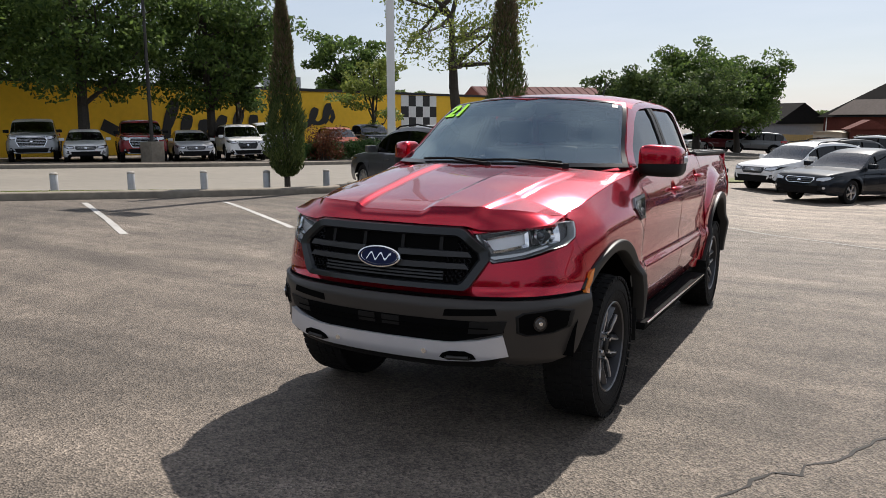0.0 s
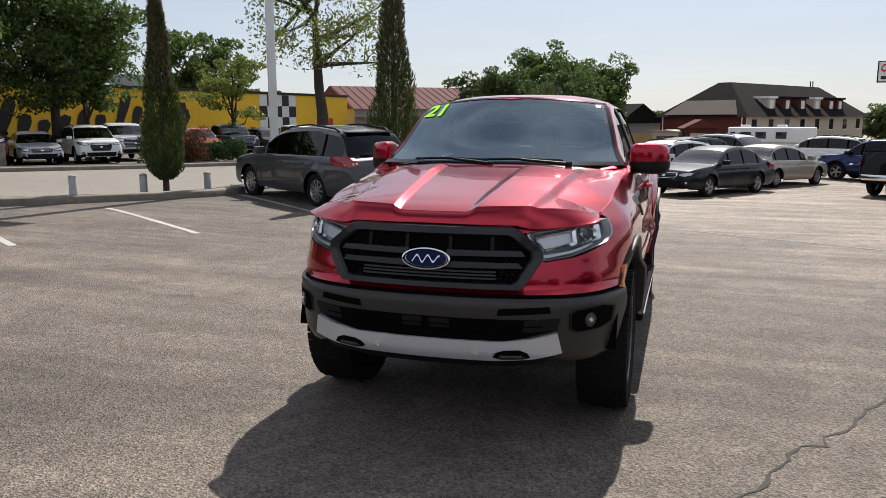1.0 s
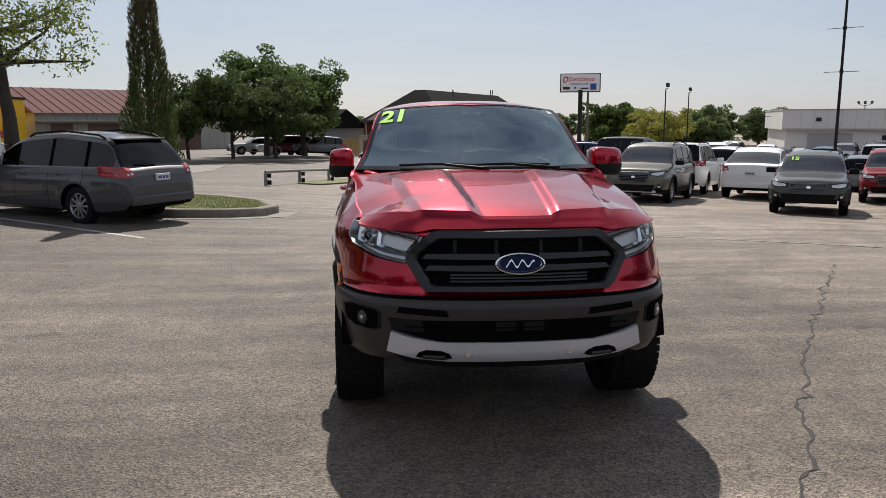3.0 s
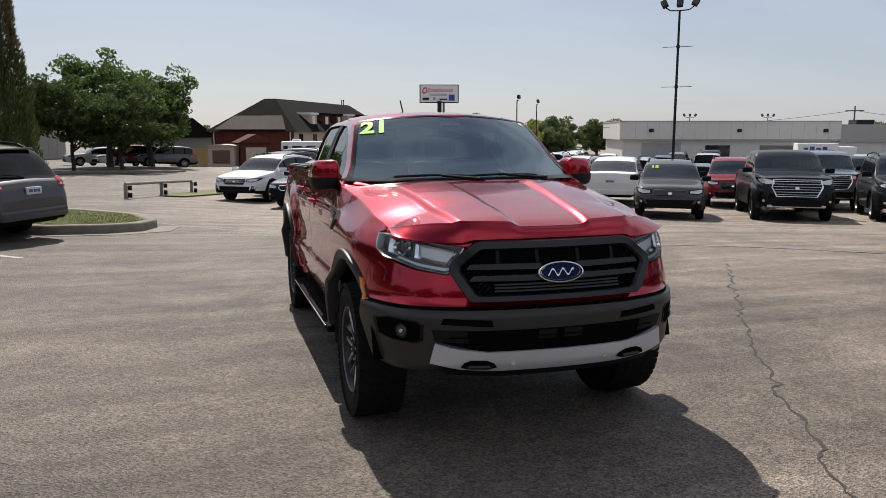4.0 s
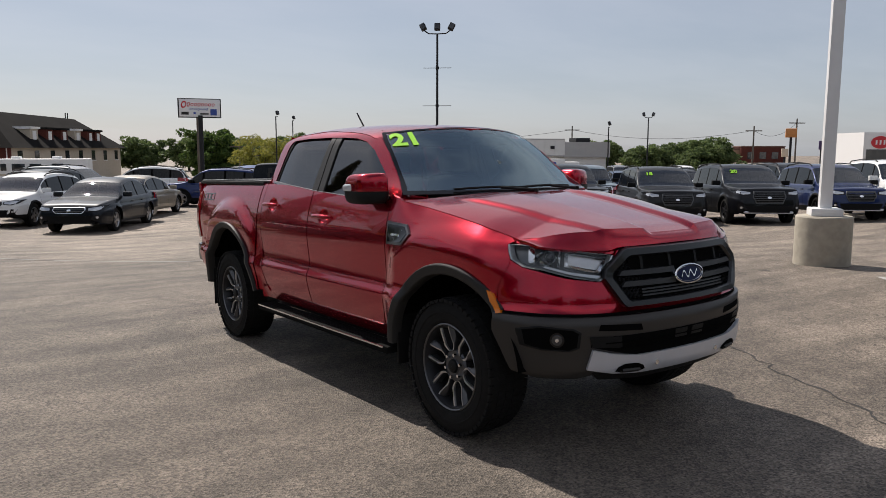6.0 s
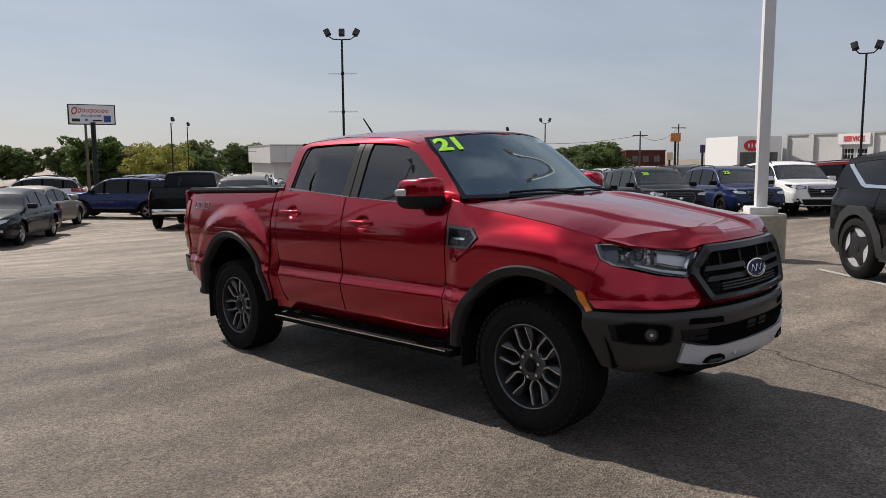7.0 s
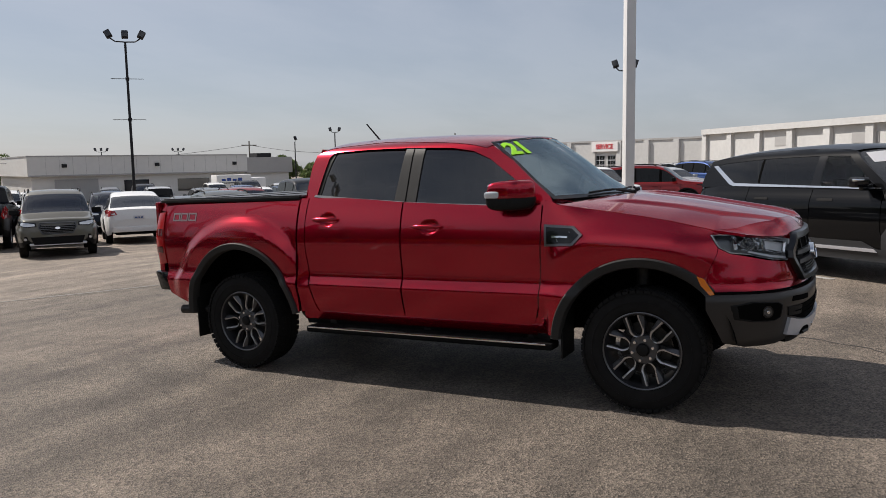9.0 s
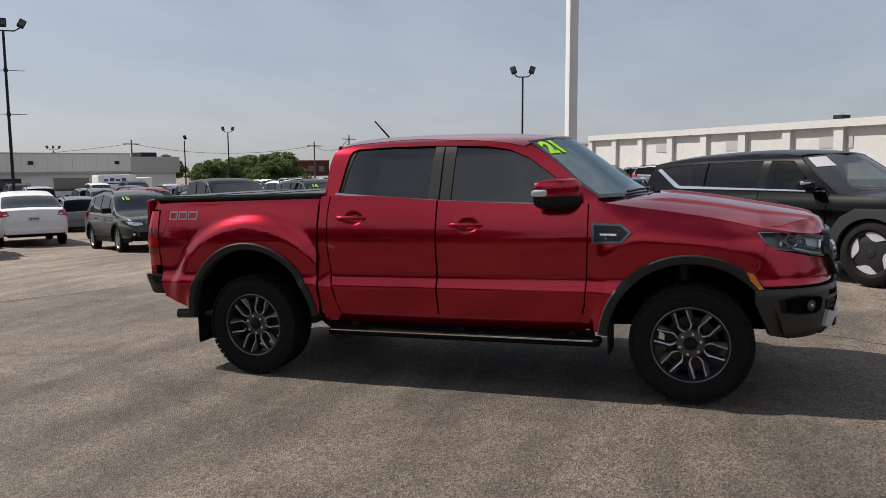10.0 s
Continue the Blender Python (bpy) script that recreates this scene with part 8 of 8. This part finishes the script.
# white truck box with lettering bars, before it
m, wl = along((51.2, 55.4), (54.2, 53.6), ground_z(48, 57))
bt = thing("box_truck", m, "white delivery box truck with dark lettering bars", "truck")
part("cargo_box", box(0, wl, 0, 2.2, .7, 2.3, .03), WHITE_PAINT, bt)
for k in range(4):
    part("lettering_bar", box(.5 + k * .55, .9 + k * .55, -.012, 0, 1.7, 1.9 + .1 * (k % 2), 0), SIGN_BLUE, bt, smooth_faces=False)
part("lettering_bar", box(.5, 2.6, -.012, 0, 1.45, 1.55, 0), BLACK_PAINT, bt, smooth_faces=False)
part("cab", box(wl, wl + 1.6, .1, 2.1, .5, 2.0, .15), WHITE_PAINT, bt)
for k in (.8, wl + .6):
    part("wheel", cyl((k, -.02, .42), (k, .25, .42), .42, seg=20), RUBBER, bt)

# white service building
m, wl = along((112.0, 43.0), (98.0, 15.7), -1.0)
sv = thing("service_building", m, "white block service building with roll-up bays", "building")
part("wall", box(0, wl, 0, 20, 0, 5.0), WHITE_WALL, sv, smooth_faces=False)
part("coping", box(-.2, wl, -.15, 20, 4.95, 5.2), DEAL_BAND, sv, smooth_faces=False)
for k in range(7):
    part("pilaster", box(k * wl / 6 - .45, k * wl / 6 + .45, -.35, 0, 0, 5.0), WHITE_WALL, sv, smooth_faces=False)
sx0 = wl * .415
part("sign_panel", box(sx0 - 2.6, sx0 + 2.6, -.5, 0, 3.55, 4.95), SIGN_WHITE, sv, smooth_faces=False)
bm = text_mesh("SERVICE", .95, .03, .02)
for v in bm.verts:
    v.co = Vector((sx0 + v.co.x, -.52 - v.co.z, 4.25 + v.co.y))
part("sign_words", bm, SIGN_RED, sv, "red raised service lettering")
for q in (-1, 1):
    dd = part("bay_door", box(sx0 + q * 1.35 - 1.15, sx0 + q * 1.35 + 1.15, -.06, .0, 0, 3.1), WHITE_WALL, sv, smooth_faces=False)
    for i in range(4):
        for j in range(3):
            part("bay_pane", box(sx0 + q * 1.35 - 1.05 + i * .53, sx0 + q * 1.35 - .60 + i * .53, -.075, -.05, .9 + j * .72, 1.5 + j * .72), PANE, dd, smooth_faces=False)
m2, wl2 = along((98.2, 15.9), (62.0, -13.5), -1.0)
sv2 = thing("service_building", m2, "taller white block wing with flat coping", "building")
part("wall", box(0, wl2, -.3, 20, 0, 5.4), WHITE_WALL, sv2, smooth_faces=False)
part("coping", box(-.3, wl2 + .2, -.9, 20, 5.35, 6.0), WHITE_WALL, sv2, "broad white coping", smooth_faces=False)
for k in range(9):
    part("pilaster", box(k * wl2 / 8 - .5, k * wl2 / 8 + .5, -.7, -.3, 0, 5.4), WHITE_WALL, sv2, smooth_faces=False)
for k in range(3):
    part("vent_panel", box(14.5 + k * 12, 18 + k * 12, -.36, -.3, 3.6, 4.6), DEAL_BAND, sv2, smooth_faces=False)
part("roof_unit", box(wl2 - 11, wl2 - 10, 4, 5, 5.9, 6.7), MAST, sv2, smooth_faces=False)
m3, wl3 = along((105.64, 48.08), (110.8, 43.8), -1.0)
kb = thing("showroom", m3, "white showroom cube with red oval sign", "building")
part("wall", box(0, wl3, -1, 10, 0, 4.9), SIGN_WHITE, kb, smooth_faces=False)
part("glazing", box(.4, wl3 - .6, -1.06, -.95, 0, 2.6), PANE, kb, smooth_faces=False)
bm = bmesh.new()
for i in range(28):
    a0, a1 = 2 * math.pi * i / 28, 2 * math.pi * (i + 1) / 28
    bm.faces.new([bm.verts.new(p) for p in ((2.2, -1.05, 3.55), (2.2 + 1.25 * math.cos(a0), -1.05, 3.55 + .85 * math.sin(a0)), (2.2 + 1.25 * math.cos(a1), -1.05, 3.55 + .85 * math.sin(a1)))])
part("oval_sign", bm, SIGN_RED, kb, "red oval sign with white bars", smooth_faces=False)
for k in (-.65, -.12, .40):
    part("sign_mark", box(2.2 + k, 2.2 + k + .22, -1.09, -1.052, 3.25, 3.85), SIGN_WHITE, kb, smooth_faces=False)
# restaurants far off
for (a, b), h_, mm, lab in ((((129, 100), (146, 84)), 2.7, mat("tan_brick", (.32, .20, .13), .8, vary=.15, scale=3), "far tan brick restaurant"), (((140, 88), (146, 82)), 3.2, BRICK, "far red brick restaurant front")):
    m, wl = along(a, b, -1.2)
    o = thing("restaurant", m, lab + " beyond the lot", "building")
    part("wall", box(0, wl, 0, 8, 0, h_), mm, o, smooth_faces=False)
    part("coping", box(-.1, wl + .1, -.1, 8.1, h_, h_ + .25), DOOR_BROWN, o, smooth_faces=False)
    for k in range(3):
        part("window", box(wl * (.15 + .28 * k), wl * (.30 + .28 * k), -.05, .05, .8, 2.2), PANE, o, smooth_faces=False)
for (x, y), h_, w_, mm in (((70.3, 38.2), 4.5, 1.05, mat("orange_sign", (.55, .22, .06), .5)), ((76.0, 42.0), 2.5, .7, mat("cream_sign", (.6, .5, .38), .5)), ((76.0, 38.0), 3.3, .55, mat("purple_sign", (.06, .03, .10), .5))):
    t = thing("road_sign", Matrix.Translation((x, y, -1.2)) @ Matrix.Rotation(-.9, 4, "Z"), "tall roadside restaurant sign without readable words", "sign")
    part("pole", cyl((0, 0, 0), (0, 0, h_), .12, seg=10), MAST, t)
    part("board", box(-w_ / 2, w_ / 2, -.12, .12, h_ - .55, h_ + .35, .06), mm, t)
# utility poles and wires
WOOD_POLE = mat("weathered_pole_wood", (.12, .10, .08), .9, vary=.2, scale=5)
up = [(15.8, 53.5, 5.6), (27, 74, 5.0), (31, 80, 5.2), (81.5, 49.2, 6.0), (88, 47.5, 7.0), (72, 70, 6.5)]
for x, y, h_ in up:
    t = thing("utility_pole", Matrix.Translation((x, y, ground_z(x, y))), "weathered wooden utility pole with cross arm", "utility pole", "utility poles")
    part("pole", cyl((0, 0, 0), (0, 0, h_), .12, .08, 10), WOOD_POLE, t)
    if x > 20:
        part("cross_arm", box(-1.0, 1.0, -.05, .05, h_ - .6, h_ - .48, 0, m=Matrix.Rotation(-.6, 4, "Z")), WOOD_POLE, t)
for (x0_, y0_, h0), (x1_, y1_, h1) in ((up[2], up[5]), (up[5], up[3]), (up[3], up[4])):
    bm = bmesh.new()
    a, b = Vector((x0_, y0_, ground_z(x0_, y0_) + h0 - .5)), Vector((x1_, y1_, ground_z(x1_, y1_) + h1 - .5))
    add_tube(bm, [a.lerp(b, k / 12) - Vector((0, 0, 4.4 * (k / 12) * (1 - k / 12))) for k in range(13)], .022, 5)
    tagged(part("power_line", bm, MAST), "sagging overhead power line", "wire")

# ---- trees ----
def leaf_mat(name, c1, c2, trans=.35):
    m = bpy.data.materials.new(name)
    m.use_nodes = True
    nt = m.node_tree
    p, out = nt.nodes["Principled BSDF"], nt.nodes["Material Output"]
    ge, rp = nt.nodes.new("ShaderNodeNewGeometry"), nt.nodes.new("ShaderNodeValToRGB")
    rp.color_ramp.elements[0].color, rp.color_ramp.elements[1].color = (*c1, 1), (*c2, 1)
    tr, mx = nt.nodes.new("ShaderNodeBsdfTranslucent"), nt.nodes.new("ShaderNodeMixShader")
    mx.inputs[0].default_value = trans
    nt.links.new(ge.outputs["Random Per Island"], rp.inputs[0])
    nt.links.new(rp.outputs[0], p.inputs["Base Color"])
    nt.links.new(rp.outputs[0], tr.inputs["Color"])
    p.inputs["Roughness"].default_value = .6
    p.inputs["Specular IOR Level"].default_value = .18
    nt.links.new(p.outputs[0], mx.inputs[1])
    nt.links.new(tr.outputs[0], mx.inputs[2])
    nt.links.new(mx.outputs[0], out.inputs["Surface"])
    return m


BARK = mat("tree_bark", (.045, .037, .030), .9, vary=.4, scale=14, bump=.7, bump_scale=22)
LEAF_DARK = leaf_mat("dark_green_leaf", (0.036, 0.070, 0.022), (0.125, 0.185, 0.045), .48)
LEAF_MID = leaf_mat("mid_green_leaf", (0.040, 0.070, 0.024), (0.105, 0.145, 0.045))
# mid green made paler: the haze of distance is put into the leaf colour
LEAF_HAZED = leaf_mat("hazed_green_leaf", (0.075, 0.115, 0.045), (0.160, 0.205, 0.075), .45)
LEAF_LIGHT = leaf_mat("light_green_leaf", (0.105, 0.150, 0.034), (0.250, 0.285, 0.070))
LEAF_YELLOW = leaf_mat("yellow_green_leaf", (0.189, 0.203, 0.041), (0.351, 0.324, 0.068))
LEAF_CYPRESS = leaf_mat("cypress_leaf", (0.032, 0.058, 0.018), (0.110, 0.135, 0.040), .25)
LEAF_DRY = leaf_mat("dry_cypress_leaf", (0.085, 0.062, 0.038), (0.165, 0.125, 0.075), .25)
LEAF_BRONZE = leaf_mat("bronze_leaf", (.10, .03, .02), (.16, .07, .03))
LEAF_HEDGE = leaf_mat("hedge_leaf", (0.032, 0.072, 0.022), (0.081, 0.135, 0.036), .2)


def leaf_cloud(clumps, per, size, rs, flat=.6):
    """Leaf blades scattered through many small clumps: arrays of corners and faces."""
    n = len(clumps) * per
    c = np.repeat(np.array([k[:3] for k in clumps]), per, axis=0)
    rad = np.repeat(np.array([k[3] for k in clumps]), per)
    d = rs.normal(size=(n, 3))
    d /= np.linalg.norm(d, axis=1)[:, None]
    d[:, 2] *= flat
    pos = c + d * (rad * rs.uniform(.25, 1.0, n) ** .5)[:, None]
    a = rs.normal(size=(n, 3))
    a /= np.linalg.norm(a, axis=1)[:, None]
    b = np.cross(a, rs.normal(size=(n, 3)))
    b /= np.linalg.norm(b, axis=1)[:, None]
    s = (size * rs.uniform(.6, 1.4, n))[:, None]
    v = np.stack([pos - a * s, pos + b * s * .45, pos + a * s, pos - b * s * .45], axis=1).reshape(-1, 3)
    return v, np.arange(n * 4).reshape(-1, 4).tolist()


def limbs(bm, base, top, r0, r1, bend, rnd, seg=7, steps=5):
    p = Vector(base)
    pts = [p]
    off = Vector((0, 0, 0))
    for k in range(1, steps + 1):
        off += Vector((rnd.uniform(-bend, bend), rnd.uniform(-bend, bend), 0))
        pts.append(Vector(base).lerp(Vector(top), k / steps) + off * (1 if k < steps else .3))
    for k in range(steps):
        add_cyl(bm, pts[k], pts[k + 1], r0 + (r1 - r0) * k / steps, r0 + (r1 - r0) * (k + 1) / steps, seg, caps=False)
    return pts


def tree(x, y, h, crown_r, trunk_r, leaf, label, seed, crown_base=.3, clumps=70, per=110, size=.16, sparse=.0, squash=.85, name="tree", lean=0.0, category="tree", top_heavy=0.0, fork=2):
    rnd, rs = random.Random(seed), np.random.RandomState(seed)
    t = thing(name, Matrix.Translation((x, y, ground_z(x, y))), label, category)
    bm = bmesh.new()
    cz, ch = h * (crown_base + (1 - crown_base) / 2), h * (1 - crown_base) / 2
    top = (lean, 0, h * .80)
    pts = limbs(bm, (0, 0, -.1), top, trunk_r, trunk_r * .25, .10 * crown_r * .3, rnd, 10, 7)
    cl = []
    boughs = 9 if clumps < 60 else 14
    for k in range(boughs):
        i = fork + k % 5
        a = 2 * math.pi * k * .382 + rnd.uniform(-.3, .3)
        e = rnd.uniform(.55, .95)
        rz = cz + ch * rnd.uniform(-.7, .8)
        w = math.sqrt(max(.1, 1 - ((rz - cz) / ch) ** 2))
        tip = Vector((crown_r * e * w * math.cos(a), crown_r * e * w * math.sin(a), rz))
        lp = limbs(bm, pts[min(i, len(pts) - 1)], tip, trunk_r * .42, trunk_r * .06, crown_r * .05, rnd, 6, 4)
        for q in lp[2:]:
            for _ in range(2):
                tip2 = q + Vector((rnd.uniform(-1, 1), rnd.uniform(-1, 1), rnd.uniform(-.3, .8))) * crown_r * .30
                add_cyl(bm, q, tip2, trunk_r * .08, trunk_r * .03, 5, caps=False)
                cl.append((*tip2, crown_r * rnd.uniform(.16, .28)))
    part("trunk", bm, BARK, t)
    while len(cl) < clumps:
        d = Vector((rnd.gauss(0, 1), rnd.gauss(0, 1), rnd.gauss(0, 1))).normalized() * rnd.uniform(.45, 1.0) ** .6
        if rnd.random() < sparse:
            continue
        k = .82 + .25 * noise.noise(d * 1.7 + Vector((seed, 0, 0)))
        cl.append((lean + d.x * crown_r * k, d.y * crown_r * k, cz + d.z * ch * k * squash + top_heavy, crown_r * rnd.uniform(.12, .24)))
    v, f = leaf_cloud(cl, per, size, rs)
    raw("crown", v, f, leaf, t)
    return t


def cypress(x, y, h, r, seed):
    rs = np.random.RandomState(seed)
    t = thing("cypress", Matrix.Translation((x, y, ground_z(x, y))), "slender dark green columnar cypress with browned top", "tree")
    bm = bmesh.new()
    add_cyl(bm, (0, 0, -.1), (0, 0, h * .92), r * .17, .012, 8)
    part("trunk", bm, BARK, t)
    n = 22000
    u = rs.uniform(0, 1, n) ** 1.15
    prof = np.interp(u, [0, .04, .12, .25, .42, .6, .8, .93, 1], [.30, .70, 1.0, 1.0, .74, .52, .33, .17, .03]) * r
    a = rs.uniform(0, 2 * math.pi, n)
    lump = 1 + .16 * np.sin(a * 3 + u * 17) + .12 * np.sin(a * 5 - u * 31)
    k = rs.uniform(.35, 1.02, n) ** .5 * lump
    z = .32 + u * (h - .32)
    pos = np.stack([np.cos(a) * prof * k, np.sin(a) * prof * k, z], axis=1)
    up = np.stack([np.cos(a) * .45 + rs.normal(0, .25, n), np.sin(a) * .45 + rs.normal(0, .25, n), 1 + rs.normal(0, .3, n)], axis=1)
    up /= np.linalg.norm(up, axis=1)[:, None]
    sd = np.cross(up, rs.normal(size=(n, 3)))
    sd /= np.linalg.norm(sd, axis=1)[:, None]
    s = rs.uniform(.05, .11, n)[:, None]
    v = np.stack([pos - up * s * .4, pos + sd * s * .14, pos + up * s, pos - sd * s * .14], axis=1).reshape(-1, 3)
    dry = rs.uniform(0, 1, n) < np.clip((u - .36) * 2.4, 0, .72)
    for nm, pick, lm in (("crown", ~dry, LEAF_CYPRESS), ("dry_foliage", dry, LEAF_DRY)):
        vv = v.reshape(-1, 4, 3)[pick].reshape(-1, 3)
        raw(nm, vv, np.arange(len(vv)).reshape(-1, 4).tolist(), lm, t)


cypress(-10.35, 10.85, 4.9, .46, 1)
cypress(-5.45, 12.95, 6.1, .55, 2)
# shade trees over the left-hand row
tree(-30.2, 20.1, 11.5, 5.2, .30, LEAF_DARK, "broad dark green shade tree over parked cars", 21, .13, 200, 110, .13)
tree(-28.7, 26.7, 11.0, 4.6, .28, LEAF_DARK, "broad dark green shade tree over parked cars", 22, .13, 190, 110, .13)
tree(-35.5, 14.5, 12.0, 5.5, .30, LEAF_DARK, "broad dark green shade tree over parked cars", 23, .13, 190, 110, .13)
tree(-28.6, 28.6, 8.8, 2.4, .18, LEAF_MID, "green tree with reddening upper leaves", 24, .25, 60, 110, .14)
tree(-40.5, 24.0, 12.5, 5.5, .30, LEAF_DARK, "tall dark shade tree behind the row", 25, .2, 110, 110, .2)
# the open, thin-leaved tree by the checkered wall
tree(-18.2, 35.5, 11.5, 5.0, .40, LEAF_LIGHT, "open tree with thin yellowish leaves and bare limbs", 31, .30, 95, 66, .11, squash=1.0, fork=4)
tree(-27.0, 40.0, 6.4, 2.4, .16, LEAF_LIGHT, "small yellow-green tree before yellow wall", 32, .30, 45, 80, .12)
tree(-46.0, 63.0, 11.5, 4.8, .3, LEAF_DARK, "dark round tree behind yellow building", 33, .3, 80, 110, .22)
# round trees near the metal shop
tree(-12.0, 44.5, 5.2, 2.6, .13, LEAF_MID, "round clipped green tree beside drive", 41, .28, 70, 110, .13, squash=1.0)
tree(-9.6, 46.2, 5.4, 2.6, .13, LEAF_MID, "round clipped green tree beside drive", 42, .28, 70, 110, .13, squash=1.0)
tree(-7.0, 47.5, 5.6, 2.8, .14, LEAF_MID, "round clipped green tree beside drive", 43, .26, 75, 110, .13, squash=1.0)
tree(-8.6, 55.0, 7.6, 4.0, .25, LEAF_DARK, "large dark green tree behind parked cars", 44, .14, 170, 120, .14, squash=.98)
tree(-6.0, 57.5, 7.4, 3.8, .25, LEAF_DARK, "large dark green tree behind parked cars", 45, .14, 160, 120, .14, squash=.98)
# beyond the lot
tree(26.0, 80.0, 6.6, 3.3, .3, LEAF_DARK, "broad dark domed tree", 51, .10, 110, 120, .2, squash=1.0)
tree(25.2, 63.7, 4.6, 2.9, .14, LEAF_YELLOW, "small yellow-green tree beyond the lot", 52, .2, 75, 90, .12, squash=1.0)
far_tree = tree(44.0, 96.0, 5.4, 3.4, .2, LEAF_HAZED, "green trees along the far edge", 53, .10, 130, 90, .20, squash=1.0)
tagged(far_tree, group="trees along the far edge")
rnd = random.Random(77)
for k, (x, y, s) in enumerate(((32, 88, .85), (35.5, 84, .80), (38.5, 82, .75), (72.0, 50.0, .66), (74.8, 50.6, .86), (31, 92, .95), (24.5, 123, 1.0), (30, 122, 1.05), (36, 118, 1.0), (42, 112, 1.0), (50, 106, .95), (56, 104, 1.0), (4, 112, .8), (10, 118, .8), (-4, 110, .85), (-9, 104, 1.0), (-14, 98, .9), (74, 60, .7), (80, 62, .75), (90, 80, .9), (102, 74, .9), (-50, 80, 1.2))):
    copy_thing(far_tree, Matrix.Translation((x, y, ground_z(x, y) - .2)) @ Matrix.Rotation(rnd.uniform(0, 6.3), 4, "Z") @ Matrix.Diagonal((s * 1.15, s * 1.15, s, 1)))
# trees round the rest of the lot, which its paintwork mirrors
for k in range(16):
    a = radians(172 + k * 9.5)
    d = 40 + 7 * math.sin(k * 2.3)
    x, y, s = d * math.cos(a), d * math.sin(a), 1.0 + .25 * math.sin(k * 1.7)
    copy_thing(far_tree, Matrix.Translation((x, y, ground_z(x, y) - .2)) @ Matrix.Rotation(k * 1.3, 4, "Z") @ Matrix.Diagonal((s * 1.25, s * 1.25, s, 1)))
# hedge and shrubs before the cars
def shrub(x0, y0, x1, y1, h, w, leaf, label, seed, n=60, name="hedge"):
    rs, rn = np.random.RandomState(seed), random.Random(seed)
    t = thing(name, Matrix.Translation((x0, y0, ground_z(x0, y0))), label, "hedge" if name == "hedge" else "shrub")
    cl = []
    for k in range(n):
        u = rn.random()
        cl.append(((x1 - x0) * u + rn.uniform(-w, w) * .4, (y1 - y0) * u + rn.uniform(-w, w) * .4, h * rn.uniform(.15, .85), w * .32))
    v, f = leaf_cloud(cl, 130, .055, rs, .9)
    raw("foliage", v, f, leaf, t)
    bm = bmesh.new()
    for k in range(7):
        u = k / 6
        p = Vector(((x1 - x0) * u, (y1 - y0) * u, 0))
        add_cyl(bm, p, p + Vector((rn.uniform(-.2, .2), rn.uniform(-.2, .2), h * .8)), .03, .01, 5)
    part("stems", bm, BARK, t)


shrub(-20.9, 23.6, -20.0, 29.6, .95, 1.0, LEAF_HEDGE, "clipped dark green hedge along mulch bed", 3, 110)
shrub(-20.0, 24.9, -19.8, 25.3, 1.7, 1.3, LEAF_BRONZE, "loose bronze-leaved shrub beside hedge", 4, 22, "shrub")
shrub(-34.6, 12.0, -33.6, 13.4, .9, 1.0, LEAF_HEDGE, "clipped dark green hedge under trees", 5, 30)
shrub(-15.6, 37.5, -15.2, 38.5, 1.6, 1.1, LEAF_HEDGE, "small dark conifer shrub", 6, 22, "shrub")
shrub(-15.0, 44.0, -13.5, 46.0, .8, .9, LEAF_HEDGE, "low hedge near metal shop", 7, 30)
